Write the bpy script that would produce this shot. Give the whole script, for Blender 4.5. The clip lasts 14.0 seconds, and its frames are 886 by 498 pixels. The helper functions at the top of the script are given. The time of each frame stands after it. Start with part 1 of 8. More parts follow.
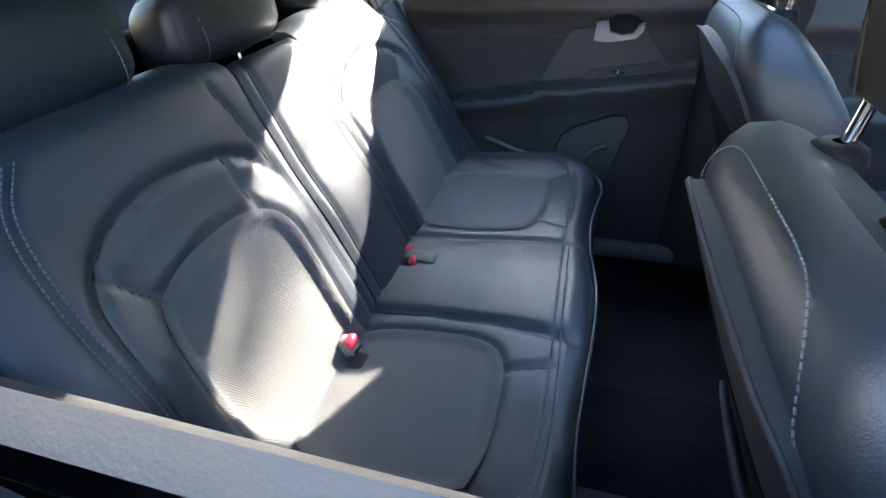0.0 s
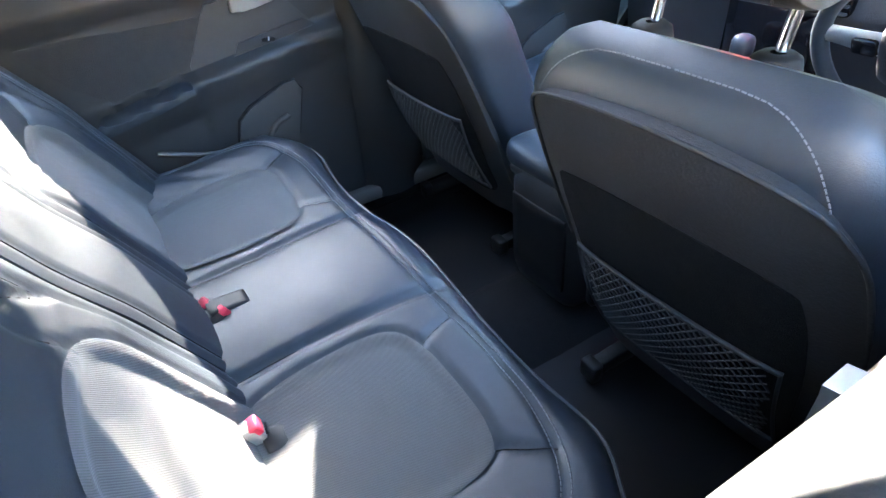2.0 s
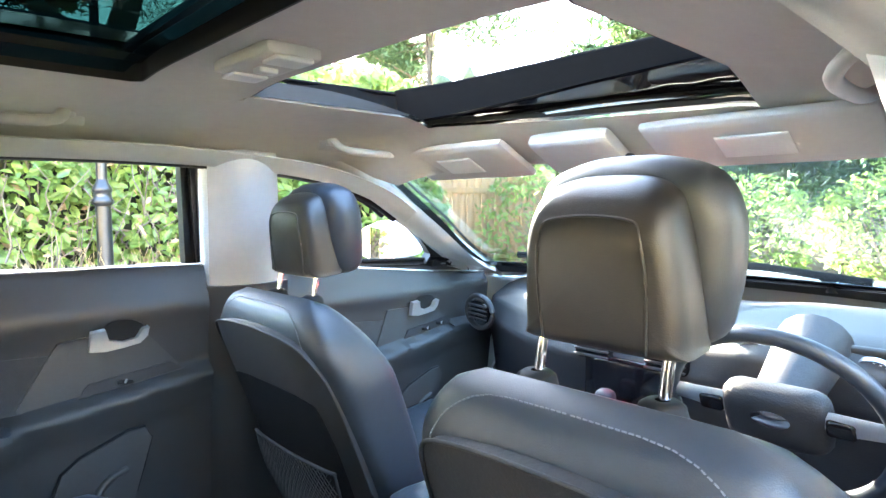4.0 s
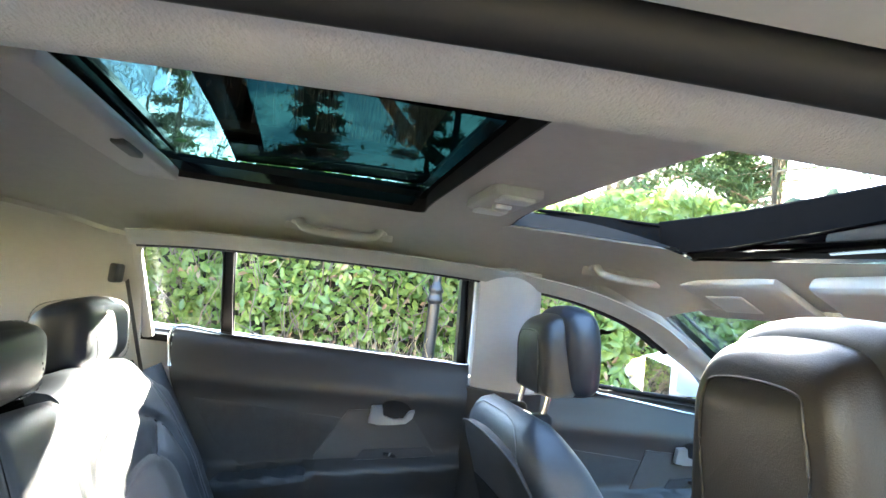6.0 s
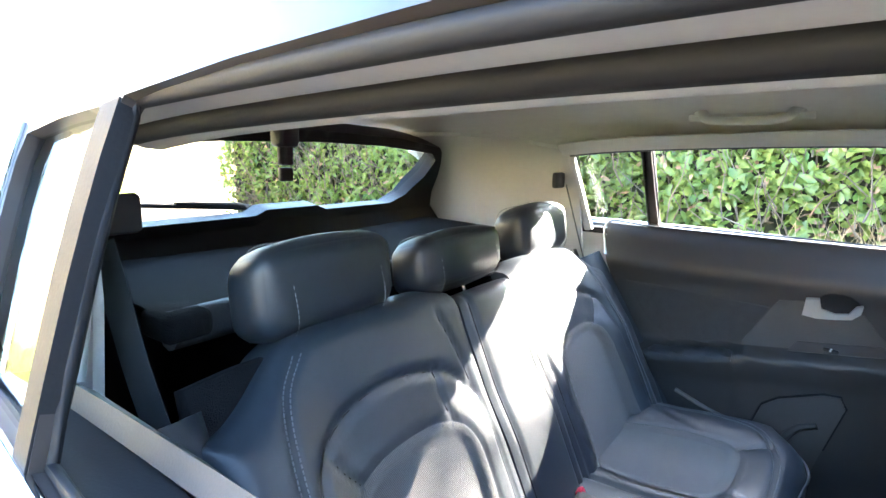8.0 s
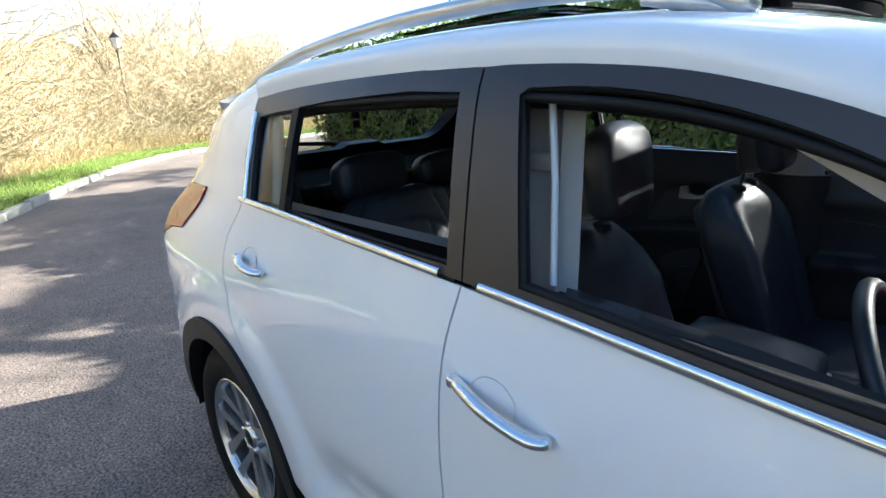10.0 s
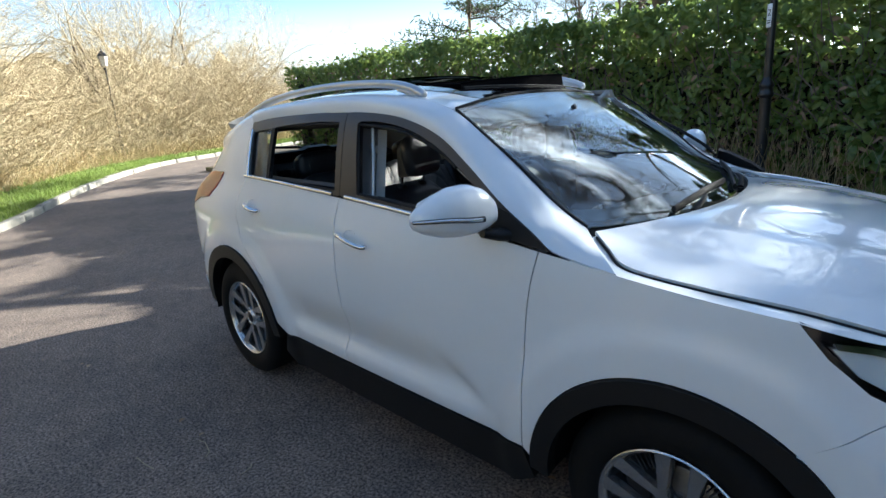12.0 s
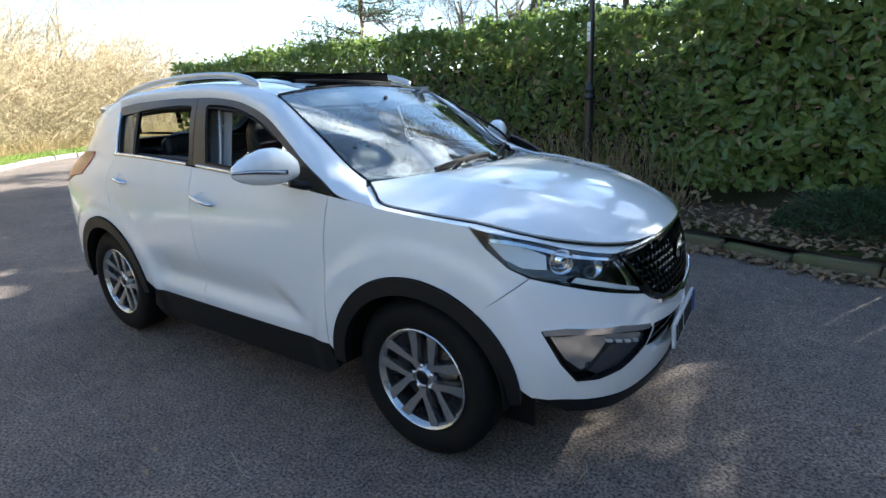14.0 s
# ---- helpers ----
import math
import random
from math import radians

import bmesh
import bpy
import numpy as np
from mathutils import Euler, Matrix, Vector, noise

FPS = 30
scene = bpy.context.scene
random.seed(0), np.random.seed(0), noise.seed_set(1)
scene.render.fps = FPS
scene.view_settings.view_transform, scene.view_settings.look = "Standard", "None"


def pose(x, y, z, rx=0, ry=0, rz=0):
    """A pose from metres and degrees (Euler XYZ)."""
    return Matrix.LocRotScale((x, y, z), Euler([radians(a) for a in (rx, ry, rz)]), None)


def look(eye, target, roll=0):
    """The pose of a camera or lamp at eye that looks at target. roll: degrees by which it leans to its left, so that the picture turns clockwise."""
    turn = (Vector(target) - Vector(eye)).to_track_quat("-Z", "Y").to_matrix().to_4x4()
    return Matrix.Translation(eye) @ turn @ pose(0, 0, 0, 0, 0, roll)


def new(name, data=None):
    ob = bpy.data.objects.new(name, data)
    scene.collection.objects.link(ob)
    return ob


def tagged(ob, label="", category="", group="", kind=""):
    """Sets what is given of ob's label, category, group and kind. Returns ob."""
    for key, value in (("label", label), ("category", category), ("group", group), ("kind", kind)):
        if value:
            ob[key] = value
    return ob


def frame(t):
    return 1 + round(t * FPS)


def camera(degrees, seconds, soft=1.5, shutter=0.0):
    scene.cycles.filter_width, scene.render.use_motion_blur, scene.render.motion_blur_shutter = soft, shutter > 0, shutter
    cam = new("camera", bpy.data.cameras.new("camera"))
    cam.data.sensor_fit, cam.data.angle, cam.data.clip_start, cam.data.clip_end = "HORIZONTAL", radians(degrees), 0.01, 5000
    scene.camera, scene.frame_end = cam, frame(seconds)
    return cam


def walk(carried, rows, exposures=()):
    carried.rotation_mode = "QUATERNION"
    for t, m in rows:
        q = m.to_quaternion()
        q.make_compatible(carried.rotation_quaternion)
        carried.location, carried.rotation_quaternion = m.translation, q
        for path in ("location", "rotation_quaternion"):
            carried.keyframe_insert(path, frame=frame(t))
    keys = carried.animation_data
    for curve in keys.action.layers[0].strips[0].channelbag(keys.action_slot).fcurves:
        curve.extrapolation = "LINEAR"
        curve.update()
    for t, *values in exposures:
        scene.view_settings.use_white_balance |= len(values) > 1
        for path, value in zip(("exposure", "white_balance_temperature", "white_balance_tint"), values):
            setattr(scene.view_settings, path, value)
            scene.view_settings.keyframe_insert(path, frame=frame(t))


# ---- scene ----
cam = camera(77.0, 14.0)
PATH = [
    (0, (-0.409, -0.877, 1.378), (-0.971, 0.728, 0.326), -3.3),
    (0.5, (-0.426, -0.849, 1.379), (-0.657, 0.757, 0.211), -3.4),
    (1, (-0.536, -0.835, 1.391), (-0.528, 0.752, 0.174), -5.6),
    (1.5, (-0.668, -0.84, 1.414), (-0.249, 0.649, 0.145), -8.4),
    (2, (-0.748, -0.799, 1.405), (-0.067, 0.607, 0.157), -6.9),
    (2.5, (-0.769, -0.739, 1.364), (0.124, 0.745, 0.364), -4.4),
    (3, (-0.734, -0.709, 1.363), (0.363, 0.821, 0.687), -2.2),
    (3.2, (-0.738, -0.707, 1.366), (0.429, 0.823, 0.82), -1.5),
    (5.3, (-0.661, -0.834, 1.381), (0.512, 0.767, 1.63), 4.9),
    (5.5, (-0.632, -0.837, 1.38), (0.352, 0.885, 1.638), 5.2),
    (6, (-0.606, -0.873, 1.401), (-0.304, 1.095, 1.596), 7.2),
    (6.5, (-0.594, -0.88, 1.407), (-0.851, 1.099, 1.534), 7.1),
    (7, (-0.551, -0.891, 1.417), (-1.211, 0.996, 1.48), 5.7),
    (7.5, (-0.501, -0.927, 1.43), (-1.476, 0.815, 1.297), 3.0),
    (8, (-0.388, -0.971, 1.45), (-1.598, 0.587, 1.118), 0.7),
    (8.2, (-0.339, -0.99, 1.454), (-1.62, 0.496, 1.064), -0.2),
    (10.3, (0.672, -1.578, 1.513), (-0.747, -0.276, 0.974), -3.0),
    (10.5, (0.814, -1.598, 1.471), (-0.611, -0.292, 0.957), -2.9),
    (11, (1.196, -1.717, 1.503), (-0.208, -0.394, 0.976), -2.7),
    (11.5, (1.513, -2.006, 1.507), (0.112, -0.685, 0.964), -3.4),
    (12, (1.851, -2.273, 1.586), (0.477, -0.918, 1.063), -3.6),
    (12.5, (2.193, -2.39, 1.619), (0.861, -0.993, 1.096), -3.7),
    (13, (2.396, -2.53, 1.598), (1.141, -1.066, 1.067), -2.9),
    (13.5, (2.533, -2.575, 1.56), (1.362, -1.047, 1.017), -2.3),
    (14, (2.672, -2.552, 1.511), (1.539, -0.992, 0.98), -2.3),
]
walk(cam, [(t, look(eye, target, roll)) for t, eye, target, roll in PATH],
     [(0, 5.6, 6350, 10), (0.8, 6.05, 6350, 10), (2.0, 6.75, 6450, 10), (3.2, 7.2, 6950, 8), (5.3, 6.05, 6900, 7), (6.0, 6.1, 6650, 6), (7.0, 6.35, 6600, 9), (8.2, 6.35, 6450, 10), (9.3, 3.6, 6100, 7), (10.3, 2.4, 5900, 6), (10.6, 2.15, 5900, 6), (11.0, 1.8, 5900, 6), (12, 1.9, 6000, 6), (14, 2.35, 6000, 6)])

# ---------- world and sun ----------
SUN_AZ, SUN_EL = radians(68), radians(23.2)
sun_dir = Vector((math.cos(SUN_EL) * math.cos(SUN_AZ), math.cos(SUN_EL) * math.sin(SUN_AZ), math.sin(SUN_EL)))
world = bpy.data.worlds.new("sky")
scene.world = world
world.use_nodes = True
wn, wl = world.node_tree.nodes, world.node_tree.links
wn.clear()
w_out, w_bg, w_sky = wn.new("ShaderNodeOutputWorld"), wn.new("ShaderNodeBackground"), wn.new("ShaderNodeTexSky")
w_sky.sky_type, w_sky.sun_disc = "NISHITA", False
w_sky.sun_elevation, w_sky.sun_rotation = SUN_EL, radians(90) - SUN_AZ
w_sky.air_density, w_sky.dust_density, w_sky.ozone_density = 1.0, 0.6, 2.0
w_tc, w_map, w_noise, w_ramp, w_mix = (wn.new("ShaderNodeTexCoord"), wn.new("ShaderNodeMapping"), wn.new("ShaderNodeTexNoise"),
                                       wn.new("ShaderNodeValToRGB"), wn.new("ShaderNodeMixRGB"))
w_map.inputs["Scale"].default_value = (1.0, 1.0, 2.2)
w_noise.inputs["Scale"].default_value, w_noise.inputs["Detail"].default_value, w_noise.inputs["Roughness"].default_value = 2.1, 7.0, 0.58
w_ramp.color_ramp.elements[0].position, w_ramp.color_ramp.elements[1].position = 0.54, 0.68
# thin cloud scatters more light the nearer it stands to the sun
w_norm, w_dot, w_glow, w_col = wn.new("ShaderNodeVectorMath"), wn.new("ShaderNodeVectorMath"), wn.new("ShaderNodeMapRange"), wn.new("ShaderNodeVectorMath")
w_norm.operation, w_dot.operation, w_col.operation = "NORMALIZE", "DOT_PRODUCT", "SCALE"
w_dot.inputs[1].default_value = sun_dir
w_glow.interpolation_type = "SMOOTHSTEP"
w_glow.inputs["From Min"].default_value, w_glow.inputs["From Max"].default_value = 0.45, 1.0
w_glow.inputs["To Min"].default_value, w_glow.inputs["To Max"].default_value = 7.0, 22.0
w_col.inputs[0].default_value = (0.97, 1.0, 1.05)
wl.new(w_tc.outputs["Generated"], w_norm.inputs[0]); wl.new(w_norm.outputs["Vector"], w_dot.inputs[0])
wl.new(w_dot.outputs["Value"], w_glow.inputs["Value"]); wl.new(w_glow.outputs["Result"], w_col.inputs["Scale"])
wl.new(w_col.outputs["Vector"], w_mix.inputs["Color2"])
wl.new(w_tc.outputs["Generated"], w_map.inputs["Vector"])
wl.new(w_map.outputs["Vector"], w_noise.inputs["Vector"])
wl.new(w_noise.outputs["Fac"], w_ramp.inputs["Fac"])
# fewer clouds away from the sun, pale haze along the horizon
w_side, w_mul, w_sep, w_haze, w_max = wn.new("ShaderNodeMapRange"), wn.new("ShaderNodeMath"), wn.new("ShaderNodeSeparateXYZ"), wn.new("ShaderNodeMapRange"), wn.new("ShaderNodeMath")
w_side.inputs["From Min"].default_value, w_side.inputs["From Max"].default_value = 0.1, 0.75
w_side.inputs["To Min"].default_value, w_side.inputs["To Max"].default_value = 0.0, 1.0
w_haze.inputs["From Min"].default_value, w_haze.inputs["From Max"].default_value = 0.02, 0.16
w_haze.inputs["To Min"].default_value, w_haze.inputs["To Max"].default_value = 0.80, 0.0
w_mul.operation, w_max.operation = "MULTIPLY", "MAXIMUM"
wl.new(w_dot.outputs["Value"], w_side.inputs["Value"])
wl.new(w_ramp.outputs["Color"], w_mul.inputs[0]); wl.new(w_side.outputs["Result"], w_mul.inputs[1])
wl.new(w_norm.outputs["Vector"], w_sep.inputs["Vector"]); wl.new(w_sep.outputs["Z"], w_haze.inputs["Value"])
wl.new(w_mul.outputs[0], w_max.inputs[0]); wl.new(w_haze.outputs["Result"], w_max.inputs[1])
wl.new(w_max.outputs[0], w_mix.inputs["Fac"])
wl.new(w_sky.outputs["Color"], w_mix.inputs["Color1"])
wl.new(w_mix.outputs["Color"], w_bg.inputs["Color"])
wl.new(w_bg.outputs["Background"], w_out.inputs["Surface"])
w_bg.inputs["Strength"].default_value = 0.075
sun = new("sun", bpy.data.lights.new("sun", "SUN"))
sun.data.energy, sun.data.angle, sun.data.color = 5.0, radians(0.53), (1.0, 0.93, 0.82)
sun.matrix_world = look(sun_dir * 50, (0, 0, 0))

# ---------- materials ----------
MATS = {}


def mat(name, color, rough=0.5, metal=0.0, var=0.0, scale=8.0, bump=0.0, bscale=60.0, coat=0.0, color2=None, island=False, spec=0.5, trans=0.0, aniso=(1, 1, 1), detail=6.0, sheen=0.0):
    """A principled material: base colour mottled at a coarse and a fine scale, roughness variation and a fine relief."""
    m = bpy.data.materials.new(name)
    m.use_nodes = True
    n, l = m.node_tree.nodes, m.node_tree.links
    b = n["Principled BSDF"]
    b.inputs["Roughness"].default_value, b.inputs["Metallic"].default_value = rough, metal
    b.inputs["Coat Weight"].default_value, b.inputs["Coat Roughness"].default_value = coat, 0.03
    b.inputs["Specular IOR Level"].default_value = spec
    b.inputs["Sheen Weight"].default_value = sheen
    c1 = (*color, 1)
    c2 = (*(color2 or [v * (1 - var) for v in color]), 1)
    b.inputs["Base Color"].default_value = c1
    tc, mp = n.new("ShaderNodeTexCoord"), n.new("ShaderNodeMapping")
    mp.inputs["Scale"].default_value = aniso
    l.new(tc.outputs["Object"], mp.inputs["Vector"])
    if var or color2:
        na, nb, add, mix = n.new("ShaderNodeTexNoise"), n.new("ShaderNodeTexNoise"), n.new("ShaderNodeMath"), n.new("ShaderNodeMixRGB")
        na.inputs["Scale"].default_value, na.inputs["Detail"].default_value = scale, detail
        nb.inputs["Scale"].default_value, nb.inputs["Detail"].default_value = scale * 9, 4
        l.new(mp.outputs["Vector"], na.inputs["Vector"]); l.new(mp.outputs["Vector"], nb.inputs["Vector"])
        add.operation = "MULTIPLY_ADD"
        l.new(nb.outputs["Fac"], add.inputs[0]); add.inputs[1].default_value = 0.9; l.new(na.outputs["Fac"], add.inputs[2])
        ramp = n.new("ShaderNodeMapRange")
        ramp.inputs["From Min"].default_value, ramp.inputs["From Max"].default_value = 0.65, 1.25
        l.new(add.outputs[0], ramp.inputs["Value"])
        fac = ramp.outputs["Result"]
        if island:
            geo, m2 = n.new("ShaderNodeNewGeometry"), n.new("ShaderNodeMath")
            m2.operation = "MULTIPLY_ADD"
            l.new(geo.outputs["Random Per Island"], m2.inputs[0]); m2.inputs[1].default_value = 0.8
            l.new(fac, m2.inputs[2])
            m3 = n.new("ShaderNodeMath"); m3.operation = "MULTIPLY"; m3.inputs[1].default_value = 0.6
            l.new(m2.outputs[0], m3.inputs[0]); fac = m3.outputs[0]
        mix.inputs["Color1"].default_value, mix.inputs["Color2"].default_value = c1, c2
        l.new(fac, mix.inputs["Fac"]); l.new(mix.outputs["Color"], b.inputs["Base Color"])
    if bump:
        nz, bp = n.new("ShaderNodeTexNoise"), n.new("ShaderNodeBump")
        nz.inputs["Scale"].default_value, nz.inputs["Detail"].default_value = bscale, 5
        l.new(mp.outputs["Vector"], nz.inputs["Vector"])
        bp.inputs["Strength"].default_value, bp.inputs["Distance"].default_value = min(1.0, bump * 20), 0.004
        l.new(nz.outputs["Fac"], bp.inputs["Height"]); l.new(bp.outputs["Normal"], b.inputs["Normal"])
    if trans:
        tr, ms, out = n.new("ShaderNodeBsdfTranslucent"), n.new("ShaderNodeMixShader"), n["Material Output"]
        ms.inputs["Fac"].default_value = trans
        src = b.inputs["Base Color"].links[0].from_socket if b.inputs["Base Color"].links else None
        hs = n.new("ShaderNodeHueSaturation")
        hs.inputs["Value"].default_value, hs.inputs["Saturation"].default_value = 1.8, 0.95
        if src:
            l.new(src, hs.inputs["Color"])
        else:
            hs.inputs["Color"].default_value = c1
        l.new(hs.outputs["Color"], tr.inputs["Color"])
        l.new(b.outputs["BSDF"], ms.inputs[1]); l.new(tr.outputs["BSDF"], ms.inputs[2]); l.new(ms.outputs[0], out.inputs["Surface"])
    MATS[name] = m
    return m


def glass(name, tint, rough=0.0, base=0.045, rim=0.85):
    """Thin pane: tinted straight-through light with a clear mirror reflection that grows towards grazing angles."""
    m = bpy.data.materials.new(name)
    m.use_nodes = True
    n, l = m.node_tree.nodes, m.node_tree.links
    n.remove(n["Principled BSDF"])
    t, g, mx, lw = n.new("ShaderNodeBsdfTransparent"), n.new("ShaderNodeBsdfGlossy"), n.new("ShaderNodeMixShader"), n.new("ShaderNodeLayerWeight")
    pw, ma = n.new("ShaderNodeMath"), n.new("ShaderNodeMath")
    pw.operation, ma.operation = "POWER", "MULTIPLY_ADD"
    t.inputs["Color"].default_value = (*tint, 1)
    g.inputs["Roughness"].default_value = rough
    lw.inputs["Blend"].default_value = 0.5
    pw.inputs[1].default_value, ma.inputs[1].default_value, ma.inputs[2].default_value = 4.5, rim, base
    l.new(lw.outputs["Facing"], pw.inputs[0]); l.new(pw.outputs[0], ma.inputs[0]); l.new(ma.outputs[0], mx.inputs["Fac"])
    l.new(t.outputs["BSDF"], mx.inputs[1]); l.new(g.outputs["BSDF"], mx.inputs[2])
    l.new(mx.outputs["Shader"], n["Material Output"].inputs["Surface"])
    MATS[name] = m
    return m


PAINT = mat("white_car_paint", (0.78, 0.81, 0.83), 0.26, var=0.02, scale=3, coat=1.0)
BLACK = mat("textured_black_plastic", (0.010, 0.010, 0.0105), 0.52, var=0.25, scale=30, bump=0.008, bscale=420, spec=0.3)
FRAME = mat("satin_dark_pillar_film", (0.030, 0.025, 0.023), 0.34, var=0.15, scale=12)
GLOSS = mat("piano_black", (0.006, 0.006, 0.007), 0.06, var=0.2, scale=10)
RUBBER = mat("rubber_seal", (0.008, 0.008, 0.009), 0.62, var=0.15, scale=25, bump=0.003, bscale=300, spec=0.25)
TYRE = mat("tyre_rubber", (0.008, 0.0078, 0.0075), 0.75, var=0.35, scale=22, bump=0.012, bscale=160, spec=0.2)
CHROME = mat("chrome", (0.78, 0.79, 0.80), 0.07, metal=1.0, var=0.05, scale=20)
ALLOY = mat("machined_alloy", (0.60, 0.595, 0.585), 0.26, metal=0.9, var=0.12, scale=18, bump=0.004, bscale=300)
ALLOY_DARK = mat("dark_alloy_paint", (0.040, 0.040, 0.043), 0.35, metal=0.4, var=0.2, scale=20)
DISC = mat("brake_steel", (0.22, 0.21, 0.20), 0.42, metal=0.9, var=0.35, scale=40)
LEATHER = mat("dark_blue_grey_leather", (0.023, 0.030, 0.039), 0.43, var=0.22, scale=7, bump=0.007, bscale=620, spec=0.6)
LEATHER_B = mat("bolster_leather", (0.024, 0.031, 0.040), 0.44, var=0.22, scale=7, bump=0.007, bscale=620, spec=0.6)
STITCH = mat("grey_stitching", (0.16, 0.17, 0.18), 0.7, var=0.3, scale=60)
PULL = mat("smooth_grey_door_panel", (0.048, 0.046, 0.045), 0.5, var=0.15, scale=14, bump=0.008, bscale=420)
POCKET_GREY = mat("grey_pocket_edge", (0.13, 0.125, 0.12), 0.5, var=0.15, scale=20)
SEATBACK = mat("black_seat_back_board", (0.028, 0.027, 0.027), 0.62, var=0.3, scale=14, bump=0.012, bscale=260)
SHELL_SKIN = mat("black_headrest_vinyl", (0.022, 0.021, 0.020), 0.40, var=0.2, scale=9, bump=0.007, bscale=620)
NET = mat("black_elastic_net", (0.05, 0.052, 0.055), 0.7, var=0.4, scale=50)
TRIM = mat("charcoal_door_plastic", (0.026, 0.025, 0.025), 0.48, var=0.10, scale=16, bump=0.005, bscale=420)
TRIM_CLOTH = mat("charcoal_door_cloth", (0.034, 0.033, 0.033), 0.85, var=0.3, scale=45, bump=0.03, bscale=500, sheen=0.2)
PILLAR = mat("light_grey_pillar_plastic", (0.44, 0.43, 0.41), 0.55, var=0.06, scale=8, bump=0.008, bscale=300)
DEFLECTOR = mat("black_deflector_mesh", (0.006, 0.006, 0.0065), 1.0, var=0.2, scale=40, spec=0.02)
FLANGE = mat("pale_primed_flange", (0.32, 0.31, 0.29), 0.5, var=0.08, scale=14)
LINER = mat("grey_beige_headliner", (0.40, 0.385, 0.355), 0.95, var=0.10, scale=40, bump=0.02, bscale=600, sheen=0.15)
CARPET = mat("black_carpet", (0.010, 0.010, 0.011), 0.95, var=0.5, scale=60, bump=0.05, bscale=500, spec=0.2)
BELT = mat("dark_seat_belt_webbing", (0.03, 0.031, 0.035), 0.6, var=0.25, scale=40, bump=0.02, bscale=700)
SILVER = mat("satin_silver_plastic", (0.60, 0.60, 0.60), 0.3, metal=0.85, var=0.08, scale=20)
RED = mat("red_buckle_button", (0.62, 0.03, 0.07), 0.35, var=0.2, scale=30)
DASH = mat("dark_dashboard", (0.024, 0.024, 0.027), 0.5, var=0.25, scale=14, bump=0.012, bscale=320)
LAMPWHITE = mat("white_lamp_plastic", (0.62, 0.62, 0.60), 0.35, var=0.1, scale=20)
RED_LENS = mat("red_lamp_lens", (0.36, 0.008, 0.008), 0.2, var=0.35, scale=14, coat=0.4, color2=(0.24, 0.007, 0.006))
REFLECTOR = mat("lamp_reflector", (0.72, 0.73, 0.74), 0.14, metal=1.0, var=0.25, scale=16, bump=0.01, bscale=25)
BULB_WHITE = mat("indicator_white", (0.75, 0.75, 0.72), 0.25, var=0.1, scale=30)
SCOOP = mat("blue_grey_lamp_scoop", (0.045, 0.05, 0.06), 0.35, var=0.1, scale=20)
PLATE = mat("plate_white", (0.72, 0.73, 0.74), 0.35, var=0.05, scale=20)
PLATE_BLUE = mat("plate_blue", (0.03, 0.08, 0.35), 0.4, var=0.1, scale=20)
INK = mat("black_ink", (0.01, 0.01, 0.01), 0.5, var=0.2, scale=20)
DIALWHITE = mat("dial_marks", (0.75, 0.75, 0.75), 0.5, var=0.05, scale=30)
CLEAR = glass("clear_lens", (0.93, 0.95, 0.96))
SCREEN = glass("windscreen_glass", (0.80, 0.87, 0.87), base=0.13, rim=0.95)
TINT = glass("tinted_glass", (0.72, 0.76, 0.73))
ROOFGLASS = glass("green_roof_glass", (0.026, 0.056, 0.057), base=0.01, rim=0.10)
MIRROR = mat("mirror_glass", (0.9, 0.9, 0.9), 0.02, metal=1.0, var=0.01, scale=5)
ASPHALT = mat("worn_asphalt", (0.190, 0.147, 0.118), 0.88, var=0.45, scale=1.1, bump=0.05, bscale=110, color2=(0.098, 0.079, 0.067), detail=9)
def speckle(m, scale, lo, hi):
    """Fine light and dark stones over a material's colour."""
    n, l = m.node_tree.nodes, m.node_tree.links
    b = n["Principled BSDF"]
    tc, vo, mr, mx = n.new("ShaderNodeTexCoord"), n.new("ShaderNodeTexNoise"), n.new("ShaderNodeMapRange"), n.new("ShaderNodeMixRGB")
    vo.inputs["Scale"].default_value, vo.inputs["Detail"].default_value, vo.inputs["Roughness"].default_value = scale, 3, 0.7
    mr.inputs["From Min"].default_value, mr.inputs["From Max"].default_value = 0.36, 0.66
    mr.inputs["To Min"].default_value, mr.inputs["To Max"].default_value = lo, hi
    mx.blend_type = "MULTIPLY"
    mx.inputs["Fac"].default_value = 1.0
    l.new(tc.outputs["Object"], vo.inputs["Vector"]); l.new(vo.outputs["Fac"], mr.inputs["Value"])
    l.new(b.inputs["Base Color"].links[0].from_socket, mx.inputs["Color1"]); l.new(mr.outputs["Result"], mx.inputs["Color2"])
    l.new(mx.outputs["Color"], b.inputs["Base Color"])


speckle(ASPHALT, 74.0, 0.25, 2.3)
KERB = mat("concrete_kerb", (0.34, 0.32, 0.27), 0.85, var=0.3, scale=6, bump=0.03, bscale=90)
MOSS = mat("mossy_stone", (0.10, 0.115, 0.035), 0.95, bump=0.05, bscale=70, color2=(0.16, 0.12, 0.075), scale=5)
SOIL = mat("leaf_mould_soil", (0.075, 0.050, 0.032), 0.95, var=0.5, scale=7, bump=0.05, bscale=50, color2=(0.13, 0.085, 0.05))
GRASS_SOIL = mat("grass_ground", (0.10, 0.16, 0.025), 0.95, bump=0.05, bscale=40, color2=(0.16, 0.19, 0.04), scale=2)
GRASS = mat("grass_blades", (0.14, 0.24, 0.03), 0.7, color2=(0.24, 0.30, 0.06), scale=2, island=True, trans=0.3)
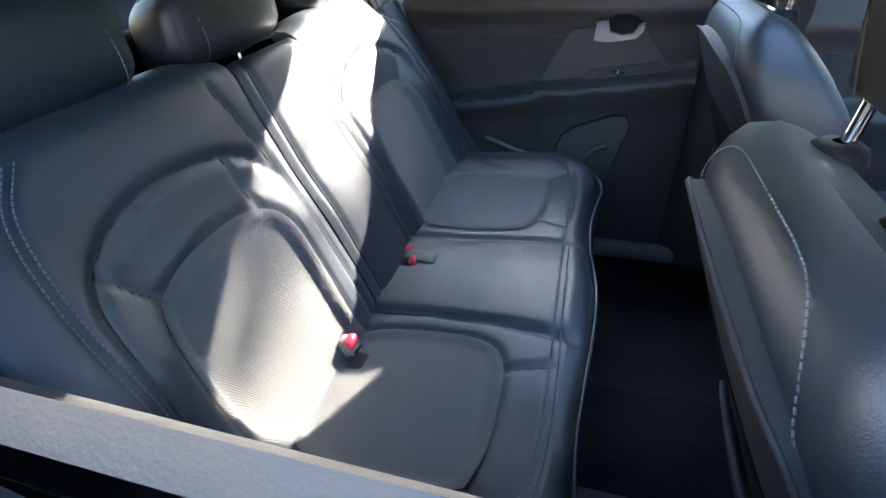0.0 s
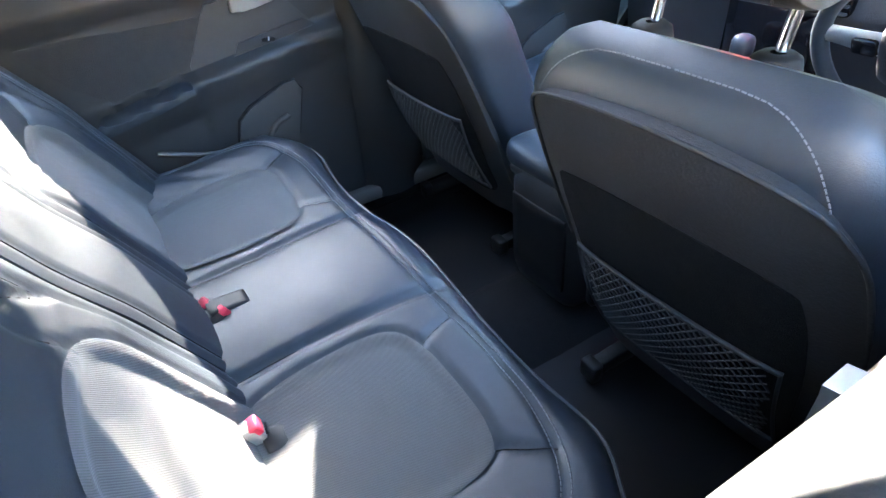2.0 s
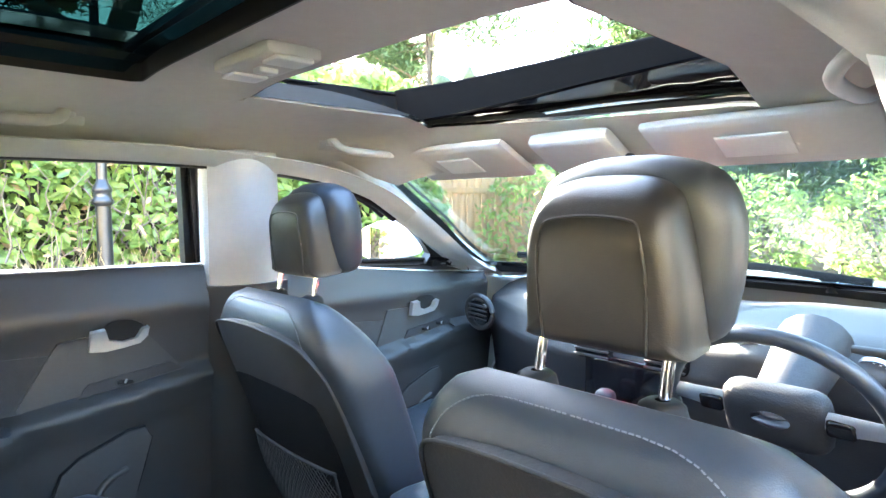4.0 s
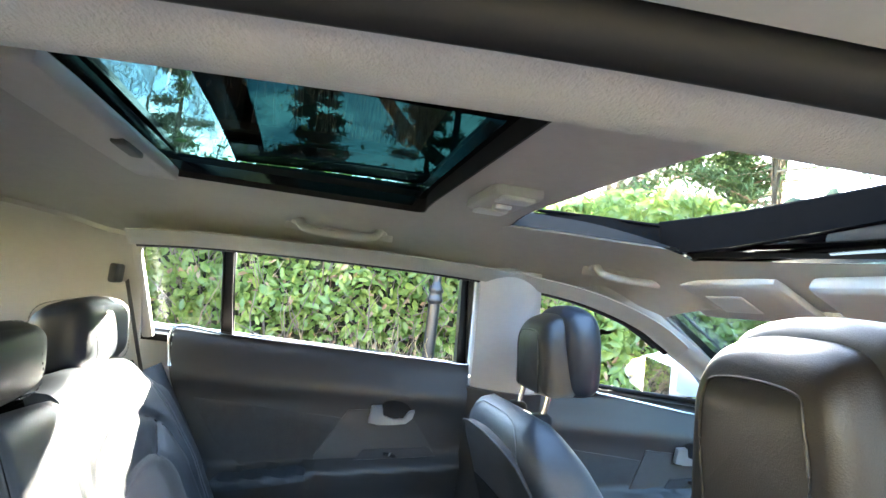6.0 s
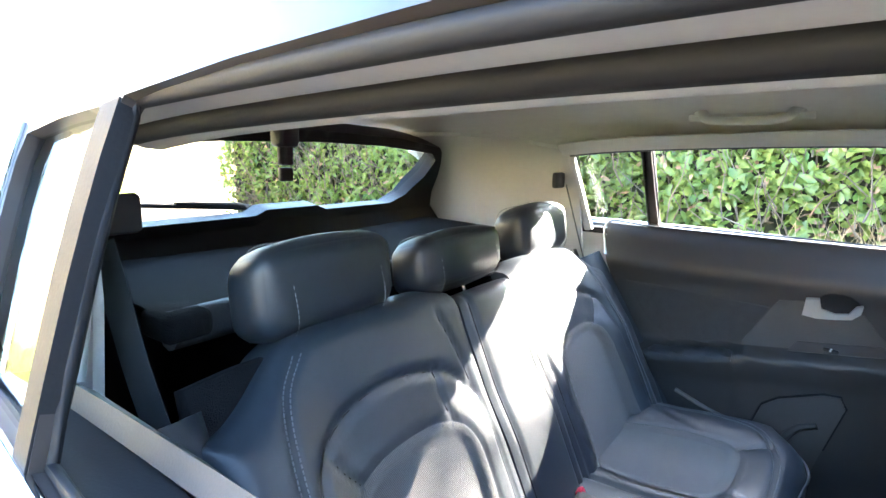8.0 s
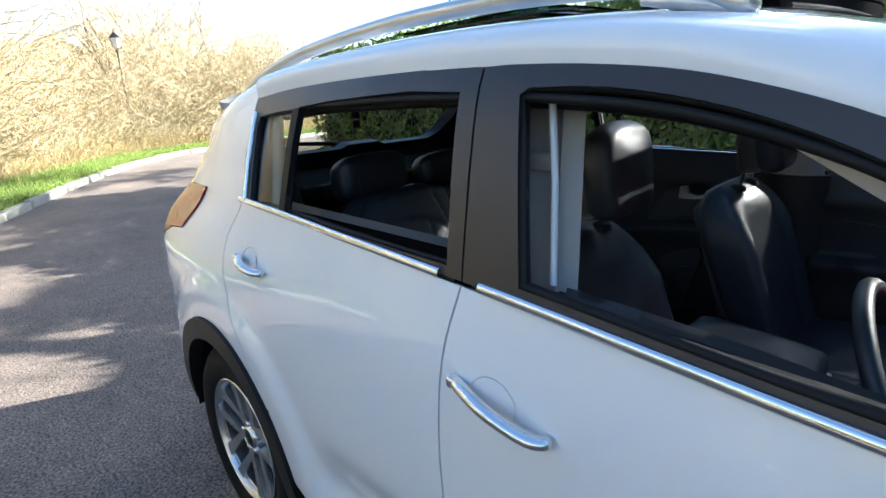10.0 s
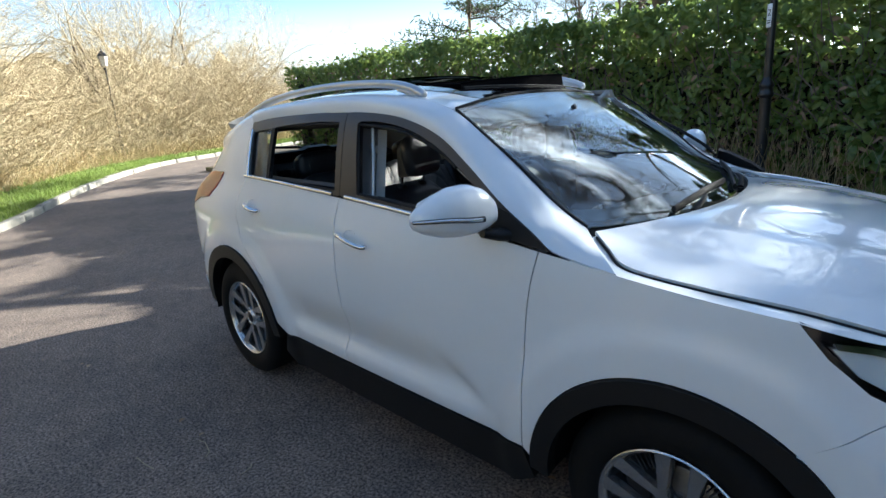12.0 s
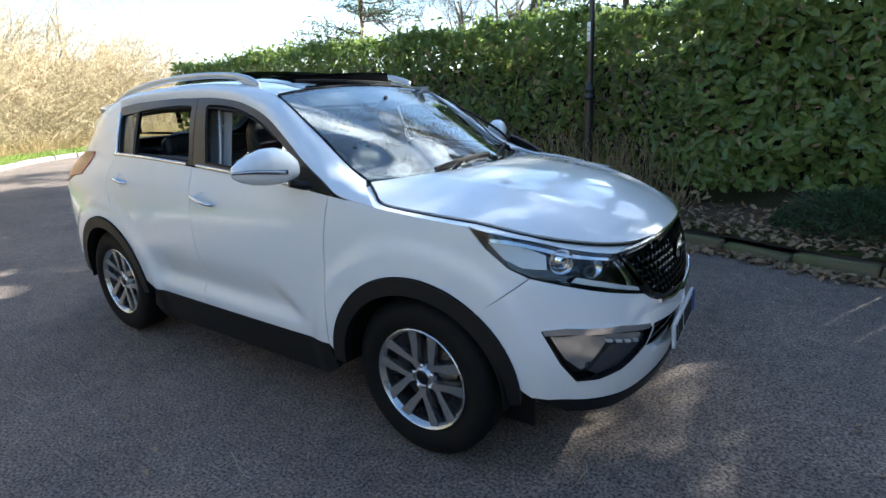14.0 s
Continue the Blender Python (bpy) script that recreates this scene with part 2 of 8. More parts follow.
LEAF = mat("laurel_leaf", (0.075, 0.142, 0.034), 0.25, color2=(0.22, 0.27, 0.068), scale=1.6, island=True, trans=0.42)
LEAF_DARK = mat("conifer_needle", (0.022, 0.055, 0.018), 0.6, color2=(0.06, 0.10, 0.028), scale=1.5, island=True, trans=0.2)
MOSS_TUFT = mat("moss_tufts", (0.055, 0.075, 0.018), 0.9, color2=(0.11, 0.115, 0.035), scale=6, island=True)
DEAD = mat("fallen_leaf", (0.22, 0.125, 0.06), 0.75, color2=(0.34, 0.25, 0.15), scale=3, island=True, trans=0.1)
DRY = mat("dry_grass_stem", (0.36, 0.27, 0.13), 0.8, color2=(0.46, 0.36, 0.19), scale=2, island=True, trans=0.2)
BUCKLE_PALE = mat("pale_buckle_plastic", (0.30, 0.29, 0.27), 0.4, var=0.15, scale=40)
BARK = mat("grey_brown_bark", (0.13, 0.095, 0.065), 0.9, color2=(0.22, 0.18, 0.13), scale=5, bump=0.06, bscale=30, aniso=(3, 3, 0.6))
TWIG = mat("winter_twig", (0.36, 0.28, 0.17), 0.85, color2=(0.54, 0.46, 0.29), scale=1.5, island=True)
THICKET = mat("thicket_depth", (0.13, 0.095, 0.055), 0.95, color2=(0.28, 0.22, 0.125), scale=0.9, bump=0.06, bscale=8, detail=10)
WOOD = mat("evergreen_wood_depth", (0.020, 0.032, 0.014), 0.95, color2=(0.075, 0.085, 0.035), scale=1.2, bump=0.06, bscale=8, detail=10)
# near-black green: the shade deep in the hedge, put into the colour
HEDGE_SHADE = mat("hedge_inner_shade", (0.018, 0.026, 0.010), 0.95, color2=(0.05, 0.045, 0.02), scale=4, bump=0.06, bscale=18)
IRON = mat("black_lamp_post_paint", (0.012, 0.012, 0.014), 0.3, var=0.3, scale=14, bump=0.01, bscale=60)
FENCE = mat("brown_fence_board", (0.24, 0.115, 0.05), 0.8, color2=(0.34, 0.19, 0.09), scale=3, bump=0.03, bscale=20, aniso=(6, 6, 0.7))


def two_tone_weave(name, a, b, freq):
    """Woven upholstery: fine ribs in two shades with matching relief."""
    m = mat(name, a, 0.85, var=0.12, scale=9, sheen=0.25)
    n, l = m.node_tree.nodes, m.node_tree.links
    bs = n["Principled BSDF"]
    tc, wv, mx, bp = n.new("ShaderNodeTexCoord"), n.new("ShaderNodeTexWave"), n.new("ShaderNodeMixRGB"), n.new("ShaderNodeBump")
    wv.wave_type, wv.bands_direction = "BANDS", "DIAGONAL"
    wv.inputs["Scale"].default_value, wv.inputs["Distortion"].default_value, wv.inputs["Detail"].default_value = freq, 0.6, 1.0
    l.new(tc.outputs["Object"], wv.inputs["Vector"])
    src = bs.inputs["Base Color"].links[0].from_socket
    mx.inputs["Color2"].default_value = (*b, 1)
    l.new(src, mx.inputs["Color1"]); l.new(wv.outputs["Fac"], mx.inputs["Fac"]); l.new(mx.outputs["Color"], bs.inputs["Base Color"])
    bp.inputs["Strength"].default_value, bp.inputs["Distance"].default_value = 0.35, 0.001
    l.new(wv.outputs["Fac"], bp.inputs["Height"]); l.new(bp.outputs["Normal"], bs.inputs["Normal"])
    return m


FABRIC = two_tone_weave("grey_woven_seat_fabric", (0.066, 0.064, 0.061), (0.098, 0.095, 0.091), 210.0)

# ---------- mesh helpers ----------
ss = lambda a, b, x: (lambda t: t * t * (3 - 2 * t))(min(1.0, max(0.0, (x - a) / (b - a))))
SHEAR, FLANK = 0.07, 0.125


def empty(name, loc=(0, 0, 0), car=True):
    ob = new(name)
    ob.empty_display_size = 0.1
    ob.location = settle(np.array([loc], float))[0] if car else loc
    return ob


def settle(v, far=1.0):
    """The car's true stance: slightly skewed, its far flank a little longer than the near one where far is 1."""
    x, y = v[:, 0], v[:, 1]
    k = np.clip((y - .15) / .60, 0, 1)
    k = k * k * (3 - 2 * k)
    f = np.clip((x - .9) / .8, 0, 1)
    out = v.copy()
    out[:, 0] = x - SHEAR * y + far * FLANK * k * np.clip(np.minimum(x, 1.0) + .88, 0, 9) * (1 - f * f * (3 - 2 * f))
    return out


def mesh_from(name, verts, faces, material, smooth=True, car=True, far=1.0):
    v = np.array(verts, float).reshape(-1, 3).copy()
    if car:
        v = settle(v, far)
    me = bpy.data.meshes.new(name)
    me.from_pydata(v.tolist(), [], [list(map(int, f)) for f in faces])
    me.materials.append(material)
    if smooth:
        me.polygons.foreach_set("use_smooth", [True] * len(me.polygons))
    me.update()
    return me


def piece(name, geo, material, parent=None, label="", smooth=True, car=True, sharp=62, far=1.0):
    """One mesh object of (verts, faces), under a thing or a part."""
    me = mesh_from(name, geo[0], geo[1], material, smooth, car, far)
    if sharp and smooth and car:
        me.set_sharp_from_angle(angle=radians(sharp))
    ob = new(name, me)
    if parent is not None:
        ob.parent = parent
    if label:
        ob["label"] = label
    return ob


def join(*geos):
    V, F, k = [], [], 0
    for v, f in geos:
        v = np.array(v, float).reshape(-1, 3)
        V.append(v)
        F += [[i + k for i in q] for q in f]
        k += len(v)
    return np.concatenate(V), F


def moved(geo, m):
    v = np.array(geo[0], float).reshape(-1, 3)
    M = np.array(m)
    return v @ M[:3, :3].T + M[:3, 3], geo[1]


def mirrored(geo):
    v = np.array(geo[0], float).reshape(-1, 3).copy()
    v[:, 1] *= -1
    return v, [list(f)[::-1] for f in geo[1]]


def sheet(fn, nu, nv, u0=0.0, u1=1.0, v0=0.0, v1=1.0, flip=False):
    """A grid surface of fn(u, v) -> xyz."""
    V = [fn(u0 + (u1 - u0) * i / nu, v0 + (v1 - v0) * j / nv) for i in range(nu + 1) for j in range(nv + 1)]
    F = [[i * (nv + 1) + j, (i + 1) * (nv + 1) + j, (i + 1) * (nv + 1) + j + 1, i * (nv + 1) + j + 1] for i in range(nu) for j in range(nv)]
    if flip:
        F = [f[::-1] for f in F]
    return np.array(V, float), F


def solid(geo, t):
    """Gives an open sheet a thickness t against its normals."""
    v, f = np.array(geo[0], float), geo[1]
    nrm = np.zeros_like(v)
    for q in f:
        a, b, c = v[q[0]], v[q[1]], v[q[2]]
        nn = np.cross(b - a, c - a)
        for i in q:
            nrm[i] += nn
    nrm /= np.maximum(np.linalg.norm(nrm, axis=1), 1e-12)[:, None]
    k = len(v)
    V = np.concatenate([v, v - nrm * t])
    F = [list(q) for q in f] + [[i + k for i in q][::-1] for q in f]
    edge = {}
    for q in f:
        for a, b in zip(q, list(q[1:]) + [q[0]]):
            edge[(a, b)] = 1
    for (a, b) in edge:
        if (b, a) not in edge:
            F.append([b, a, a + k, b + k])
    return V, F


def tube(pts, r, n=8, caps=True, flat=1.0, up=None):
    """A tube along points; r one radius or one for each; flat squeezes it along its up side."""
    P = [np.array(p, float) for p in pts]
    R = [r] * len(P) if np.isscalar(r) else r
    V, F = [], []
    ref = np.array(up if up is not None else (0, 0, 1), float)
    for i, p in enumerate(P):
        d = P[min(i + 1, len(P) - 1)] - P[max(i - 1, 0)]
        d /= max(np.linalg.norm(d), 1e-9)
        a = np.cross(d, ref)
        if np.linalg.norm(a) < 1e-3:
            a = np.cross(d, (1, 0.01, 0))
        a /= np.linalg.norm(a)
        b = np.cross(a, d)
        for k in range(n):
            th = 2 * math.pi * k / n
            V.append(p + R[i] * (a * math.cos(th) + b * math.sin(th) * flat))
    for i in range(len(P) - 1):
        for k in range(n):
            F.append([i * n + k, i * n + (k + 1) % n, (i + 1) * n + (k + 1) % n, (i + 1) * n + k])
    if caps:
        F.append(list(range(n))[::-1])
        F.append([(len(P) - 1) * n + k for k in range(n)])
    return np.array(V), F


def curve(pts, n=10):
    """Smooth points through the given ones."""
    pts = [np.array(p, float) for p in pts]
    P = [2 * pts[0] - pts[1]] + pts + [2 * pts[-1] - pts[-2]]
    o = []
    for i in range(1, len(P) - 2):
        a, b, c, d = P[i - 1:i + 3]
        for k in range(n):
            t = k / n
            o.append(0.5 * (2 * b + (c - a) * t + (2 * a - 5 * b + 4 * c - d) * t * t + (3 * b - a - 3 * c + d) * t ** 3))
    return np.array(o + [pts[-1]])


def ring(pts, n=6):
    """A smooth closed loop through the given points."""
    pts = [np.array(p, float) for p in pts]
    m, o = len(pts), []
    for i in range(m):
        a, b, c, d = pts[i - 1], pts[i], pts[(i + 1) % m], pts[(i + 2) % m]
        for k in range(n):
            t = k / n
            o.append(0.5 * (2 * b + (c - a) * t + (2 * a - 5 * b + 4 * c - d) * t * t + (3 * b - a - 3 * c + d) * t ** 3))
    return np.array(o)


def softbox(size, r, n=6, bulge=0.0):
    """A rounded box centred at the origin, its faces swelling by bulge."""
    hx, hy, hz = [s / 2 for s in size]
    V, F, idx = [], [], {}

    def vert(p):
        key = tuple(round(c, 6) for c in p)
        if key not in idx:
            idx[key] = len(V)
            q = np.array([p[0] * hx, p[1] * hy, p[2] * hz])
            core = np.clip(q, [-(hx - r), -(hy - r), -(hz - r)], [hx - r, hy - r, hz - r])
            d = q - core
            ln = np.linalg.norm(d)
            q = core + d / ln * r if ln > 1e-9 else q
            if bulge:
                k = np.array([(1 - p[1] ** 2) * (1 - p[2] ** 2), (1 - p[0] ** 2) * (1 - p[2] ** 2), (1 - p[0] ** 2) * (1 - p[1] ** 2)])
                q = q + bulge * k * np.array(p)
            V.append(q)
        return idx[key]

    g = [math.sin(math.pi / 2 * (-1 + 2 * i / n)) for i in range(n + 1)]
    for ax in range(3):
        for s in (-1, 1):
            for i in range(n):
                for j in range(n):
                    q = []
                    for (a, b) in ((i, j), (i + 1, j), (i + 1, j + 1), (i, j + 1)):
                        p = [0, 0, 0]
                        p[ax], p[(ax + 1) % 3], p[(ax + 2) % 3] = s, g[a], g[b]
                        q.append(vert(p))
                    F.append(q if s > 0 else q[::-1])
    return np.array(V), F


def box(size, r=0.004, loc=(0, 0, 0), rot=(0, 0, 0), n=4, bulge=0.0):
    return moved(softbox(size, min(r, min(size) / 2.01), n, bulge), pose(*loc, *rot))


def lathe(prof, n=32, axis="y"):
    """Turns a profile of (radius, along) about an axis."""
    V, F, m = [], [], len(prof)
    for k in range(n):
        th = 2 * math.pi * k / n
        for (r, a) in prof:
            c, s = r * math.cos(th), r * math.sin(th)
            V.append((c, a, s) if axis == "y" else (c, s, a) if axis == "z" else (a, c, s))
    for k in range(n):
        for j in range(m - 1):
            F.append([k * m + j, ((k + 1) % n) * m + j, ((k + 1) % n) * m + j + 1, k * m + j + 1])
    return np.array(V, float), F


def inside(poly, p):
    x, y = p
    c, j = False, len(poly) - 1
    for i in range(len(poly)):
        if (poly[i][1] > y) != (poly[j][1] > y) and x < (poly[j][0] - poly[i][0]) * (y - poly[i][1]) / (poly[j][1] - poly[i][1]) + poly[i][0]:
            c = not c
        j = i
    return c


def dense(poly, step):
    o = []
    for i in range(len(poly)):
        a, b = np.array(poly[i], float), np.array(poly[(i + 1) % len(poly)], float)
        k = max(1, int(np.linalg.norm(b - a) / step))
        o += [a + (b - a) * t / k for t in range(k)]
    return o


def region(outer, holes=(), step=0.05):
    """Triangles that fill a flat outline with holes, with evenly strewn inner points."""
    from mathutils.geometry import delaunay_2d_cdt
    loops = [dense(outer, step)] + [dense(h, step) for h in holes]
    pts, edges = [], []
    for lp in loops:
        k = len(pts)
        pts += [Vector((p[0], p[1])) for p in lp]
        edges += [(k + i, k + (i + 1) % len(lp)) for i in range(len(lp))]
    arr = np.array(loops[0])
    (x0, y0), (x1, y1) = arr.min(0), arr.max(0)
    bd = np.array([(p.x, p.y) for p in pts])
    row = 0
    y = y0 + step * 0.5
    while y < y1:
        x = x0 + (step * 0.5 if row % 2 else step)
        while x < x1:
            if np.min(np.hypot(bd[:, 0] - x, bd[:, 1] - y)) > step * 0.45 and inside(loops[0], (x, y)) and not any(inside(h, (x, y)) for h in loops[1:]):
                pts.append(Vector((x, y)))
            x += step
        y += step * 0.87
        row += 1
    v, _, f, *_ = delaunay_2d_cdt(pts, edges, [], 0, 1e-5)
    keep = []
    for t in f:
        c = ((v[t[0]].x + v[t[1]].x + v[t[2]].x) / 3, (v[t[0]].y + v[t[1]].y + v[t[2]].y) / 3)
        if inside(loops[0], c) and not any(inside(h, c) for h in loops[1:]):
            keep.append(list(t))
    return [(p.x, p.y) for p in v], keep


def skin(surf, outer, holes=(), step=0.05, t=0.012, lift=0.0, nrm=None):
    """A panel of a surface surf(u, v) inside an outline, with edges folded in by t."""
    pts, F = region(outer, holes, step)
    e = 1e-3
    V, N = [], []
    for (u, v) in pts:
        p = np.array(surf(u, v), float)
        a, b = np.array(surf(u + e, v), float) - p, np.array(surf(u, v + e), float) - p
        n = np.cross(a, b)
        n /= max(np.linalg.norm(n), 1e-12)
        V.append(p + n * lift)
        N.append(n)
    V, N = np.array(V), np.array(N)
    edge = set()
    for q in F:
        for a, b in zip(q, q[1:] + q[:1]):
            edge.add((a, b))
    rim = [(a, b) for (a, b) in edge if (b, a) not in edge]
    if t:
        used = sorted({i for ab in rim for i in ab})
        k = {i: len(V) + j for j, i in enumerate(used)}
        V = np.concatenate([V, np.array([V[i] - N[i] * t for i in used])])
        F = F + [[b, a, k[a], k[b]] for a, b in rim]
    return V, F


def shrink(poly, d):
    """An outline pulled in by d."""
    P = [np.array(p, float) for p in poly]
    area = sum(P[i - 1][0] * P[i][1] - P[i][0] * P[i - 1][1] for i in range(len(P)))
    s = 1 if area > 0 else -1
    o = []
    for i in range(len(P)):
        a, b, c = P[i - 1], P[i], P[(i + 1) % len(P)]
        d1, d2 = b - a, c - b
        d1, d2 = d1 / max(np.linalg.norm(d1), 1e-9), d2 / max(np.linalg.norm(d2), 1e-9)
        n = np.array([-d1[1] - d2[1], d1[0] + d2[0]]) * s
        ln = np.linalg.norm(n)
        o.append(b + n / ln * d * min(1.6, 2 / max(ln, 0.5)) if ln > 1e-6 else b)
    return o

# ---------- ground, verges, hedge, trees ----------
rng = np.random.default_rng(7)


def wavy_ground(x, y):
    return 0.006 * noise.noise((x * .6, y * .6, 0))


gx = np.concatenate([np.linspace(-300, -30, 8), np.linspace(-25, 12, 60), np.linspace(20, 300, 8)])
gy = np.concatenate([np.linspace(-300, -20, 8), np.linspace(-14, 14, 50), np.linspace(22, 300, 8)])
gv = [(x, y, wavy_ground(x, y) - (0.004 if abs(y) > 30 else 0)) for x in gx for y in gy]
gf = [[i * len(gy) + j, (i + 1) * len(gy) + j, (i + 1) * len(gy) + j + 1, i * len(gy) + j + 1] for i in range(len(gx) - 1) for j in range(len(gy) - 1)]
tagged(piece("road", (gv, gf), ASPHALT, car=False), "worn dark asphalt road with fine stones", "road", kind="structure")


def leaf_cloud(pos, size, tilt_to=(0, 0, 1), spread=1.0, narrow=.42, fold=.18):
    """Many folded leaves at the given places, each facing roughly one way."""
    n = len(pos)
    d = np.array(tilt_to, float) + spread * rng.normal(size=(n, 3))
    d /= np.linalg.norm(d, axis=1)[:, None]
    a = np.cross(d, rng.normal(size=(n, 3)))
    a /= np.linalg.norm(a, axis=1)[:, None]
    b = np.cross(d, a)
    L = (size * rng.uniform(.65, 1.25, n))[:, None]
    W = L * narrow
    P = np.array(pos, float)
    base, tip = P - a * L * .5, P + a * L * .5 - d * L * .08
    l1, l2 = P - a * L * .22 + b * W * .46 + d * L * fold * .5, P + a * L * .20 + b * W * .44 + d * L * fold * .45
    r1, r2 = P - a * L * .22 - b * W * .46 + d * L * fold * .5, P + a * L * .20 - b * W * .44 + d * L * fold * .45
    V = np.stack([base, l1, l2, tip, r2, r1], 1).reshape(-1, 3)
    i = np.arange(n) * 6
    F = np.concatenate([np.stack([i, i + 1, i + 2, i + 3], 1), np.stack([i, i + 3, i + 4, i + 5], 1)])
    return V, F.tolist()


def twigs(start, end, sag, r0, r1, k=5):
    """Many thin curved stems at once, three-sided."""
    S, E = np.array(start, float), np.array(end, float)
    n = len(S)
    t = np.linspace(0, 1, k)[None, :, None]
    mid = (S + E) / 2 + sag
    C = (1 - t) ** 2 * S[:, None] + 2 * t * (1 - t) * mid[:, None] + t * t * E[:, None]
    C[:, 1:-1] += rng.normal(size=(n, k - 2, 3)) * np.linalg.norm(E - S, axis=1)[:, None, None] * .03
    d = E - S
    d /= np.maximum(np.linalg.norm(d, axis=1), 1e-9)[:, None]
    u = np.cross(d, rng.normal(size=(n, 3)))
    u /= np.linalg.norm(u, axis=1)[:, None]
    w = np.cross(d, u)
    R = (np.array(r0).reshape(-1, 1) * (1 - t[0, :, 0]) + np.array(r1).reshape(-1, 1) * t[0, :, 0])
    rings = []
    for j in range(3):
        th = 2 * math.pi * j / 3
        rings.append(C + (u * math.cos(th) + w * math.sin(th))[:, None] * R[..., None])
    V = np.stack(rings, 2).reshape(-1, 3)
    base = (np.arange(n) * k * 3)[:, None, None] + (np.arange(k - 1) * 3)[None, :, None] + np.arange(3)[None, None, :]
    nxt = (np.arange(n) * k * 3)[:, None, None] + (np.arange(k - 1) * 3)[None, :, None] + ((np.arange(3) + 1) % 3)[None, None, :]
    F = np.stack([base, nxt, nxt + 3, base + 3], -1).reshape(-1, 4)
    return V, F.tolist()


def bare_tree(base, height, spread, seed, lean=(0, 0), levels=5, first=.3, split=3, thick=None, fine=True):
    """Branch runs of a leafless tree, as (points, radii)."""
    r = np.random.default_rng(seed)
    runs, tips = [], []

    def grow(p, d, length, rad, lev):
        k = 5
        pts, rads = [p], [rad]
        for i in range(k):
            d = d + r.normal(size=3) * .13 + np.array([0, 0, .05])
            d /= np.linalg.norm(d)
            p = p + d * length / k
            pts.append(p)
            rads.append(rad * (1 - .45 * (i + 1) / k))
        runs.append((pts, rads, lev))
        if lev >= levels:
            tips.append((p, d, length))
            return
        m = split + (1 if r.random() < .4 else 0)
        for j in range(m):
            q = r.uniform(.35, 1.0) if j else 1.0
            i = min(k, int(q * k))
            nd = d + r.normal(size=3) * spread * (1.0 if j else .45) + np.array([0, 0, .08])
            nd /= np.linalg.norm(nd)
            grow(pts[i], nd, length * r.uniform(.58, .82), rads[i] * r.uniform(.52, .72), lev + 1)

    d0 = np.array([lean[0], lean[1], 1.0])
    grow(np.array(base, float), d0 / np.linalg.norm(d0), height * first, thick or height * .018, 0)
    return runs, tips


def tree_thing(name, label, base, height, spread, seed, lean=(0, 0), levels=5, first=.3, split=3, thick=None, leaf=None, twig_mat=None, group="", stout=1.0):
    runs, tips = bare_tree((0, 0, 0), height, spread, seed, lean, levels, first, split, thick)
    th = tagged(empty(name, base, car=False), label, "tree", group)
    big = [tube(p, rr, 7, caps=False) for p, rr, l in runs if l <= 1]
    small = [tube(p, rr, 4, caps=False) for p, rr, l in runs if 2 <= l <= 3]
    fine = [(p[0], p[-1], rr[0], rr[-1]) for p, rr, l in runs if l >= 4]
    piece("trunk", join(*big), BARK, th, car=False)
    geo = [join(*small)] if small else []
    if fine:
        S, E = np.array([f[0] for f in fine]), np.array([f[1] for f in fine])
        geo.append(twigs(S, E, rng.normal(size=S.shape) * .05, [max(.0035 * stout, f[2]) for f in fine], [max(.0022 * stout, f[3] * .8) for f in fine], 5))
        k = 4
        S2 = np.repeat(E, k, 0)
        ln = np.repeat(np.linalg.norm(E - S, axis=1), k)[:, None]
        d = np.repeat(E - S, k, 0) / np.maximum(ln, 1e-6) + rng.normal(size=S2.shape) * .55
        geo.append(twigs(S2, S2 + d * ln * .6, rng.normal(size=S2.shape) * .03, [.003 * stout] * len(S2), [.0015 * stout] * len(S2), 4))
    piece("crown", join(*geo), twig_mat or BARK, th, car=False)
    if leaf:
        n, size, m, nar = leaf
        T = np.array([t[0] for t in tips])
        idx = rng.integers(0, len(T), n)
        pos = T[idx] + rng.normal(size=(n, 3)) * height * .035
        piece("foliage", leaf_cloud(pos, size, (0, 0, 1), 1.0, nar), m, th, car=False)
    return th


# far kerb and grass verge, curving away behind the car
KERB_FAR = curve([(16, -10.5), (9, -10), (4, -9.0), (0, -7.2), (-4, -4.7), (-7.5, -2.1), (-9.6, -.78), (-12.8, .83), (-15.6, 2.6), (-17.6, 4.4), (-18.7, 6.5), (-20, 10), (-22, 14), (-26, 20)], 10)
kt = np.gradient(KERB_FAR, axis=0)
kt /= np.linalg.norm(kt, axis=1)[:, None]
KN = np.stack([kt[:, 1], -kt[:, 0]], 1) * -1       # away from the road
if (KN[60] @ np.array([-1, -1])) < 0:
    KN = -KN
klen = np.concatenate([[0], np.cumsum(np.linalg.norm(np.diff(KERB_FAR, axis=0), axis=1))])
kerb_at = lambda s: (np.array([np.interp(s, klen, KERB_FAR[:, 0]), np.interp(s, klen, KERB_FAR[:, 1])]), np.array([np.interp(s, klen, KN[:, 0]), np.interp(s, klen, KN[:, 1])]))


def verge(u, v):
    p, n = kerb_at(u * klen[-1])
    o = .12 + 45 * v ** 2.2
    q = p + n * o
    return (q[0], q[1], .105 + .5 * ss(1.5, 9, o) + .05 * noise.noise((q[0] * .5, q[1] * .5, 2)) * ss(.3, 2, o))


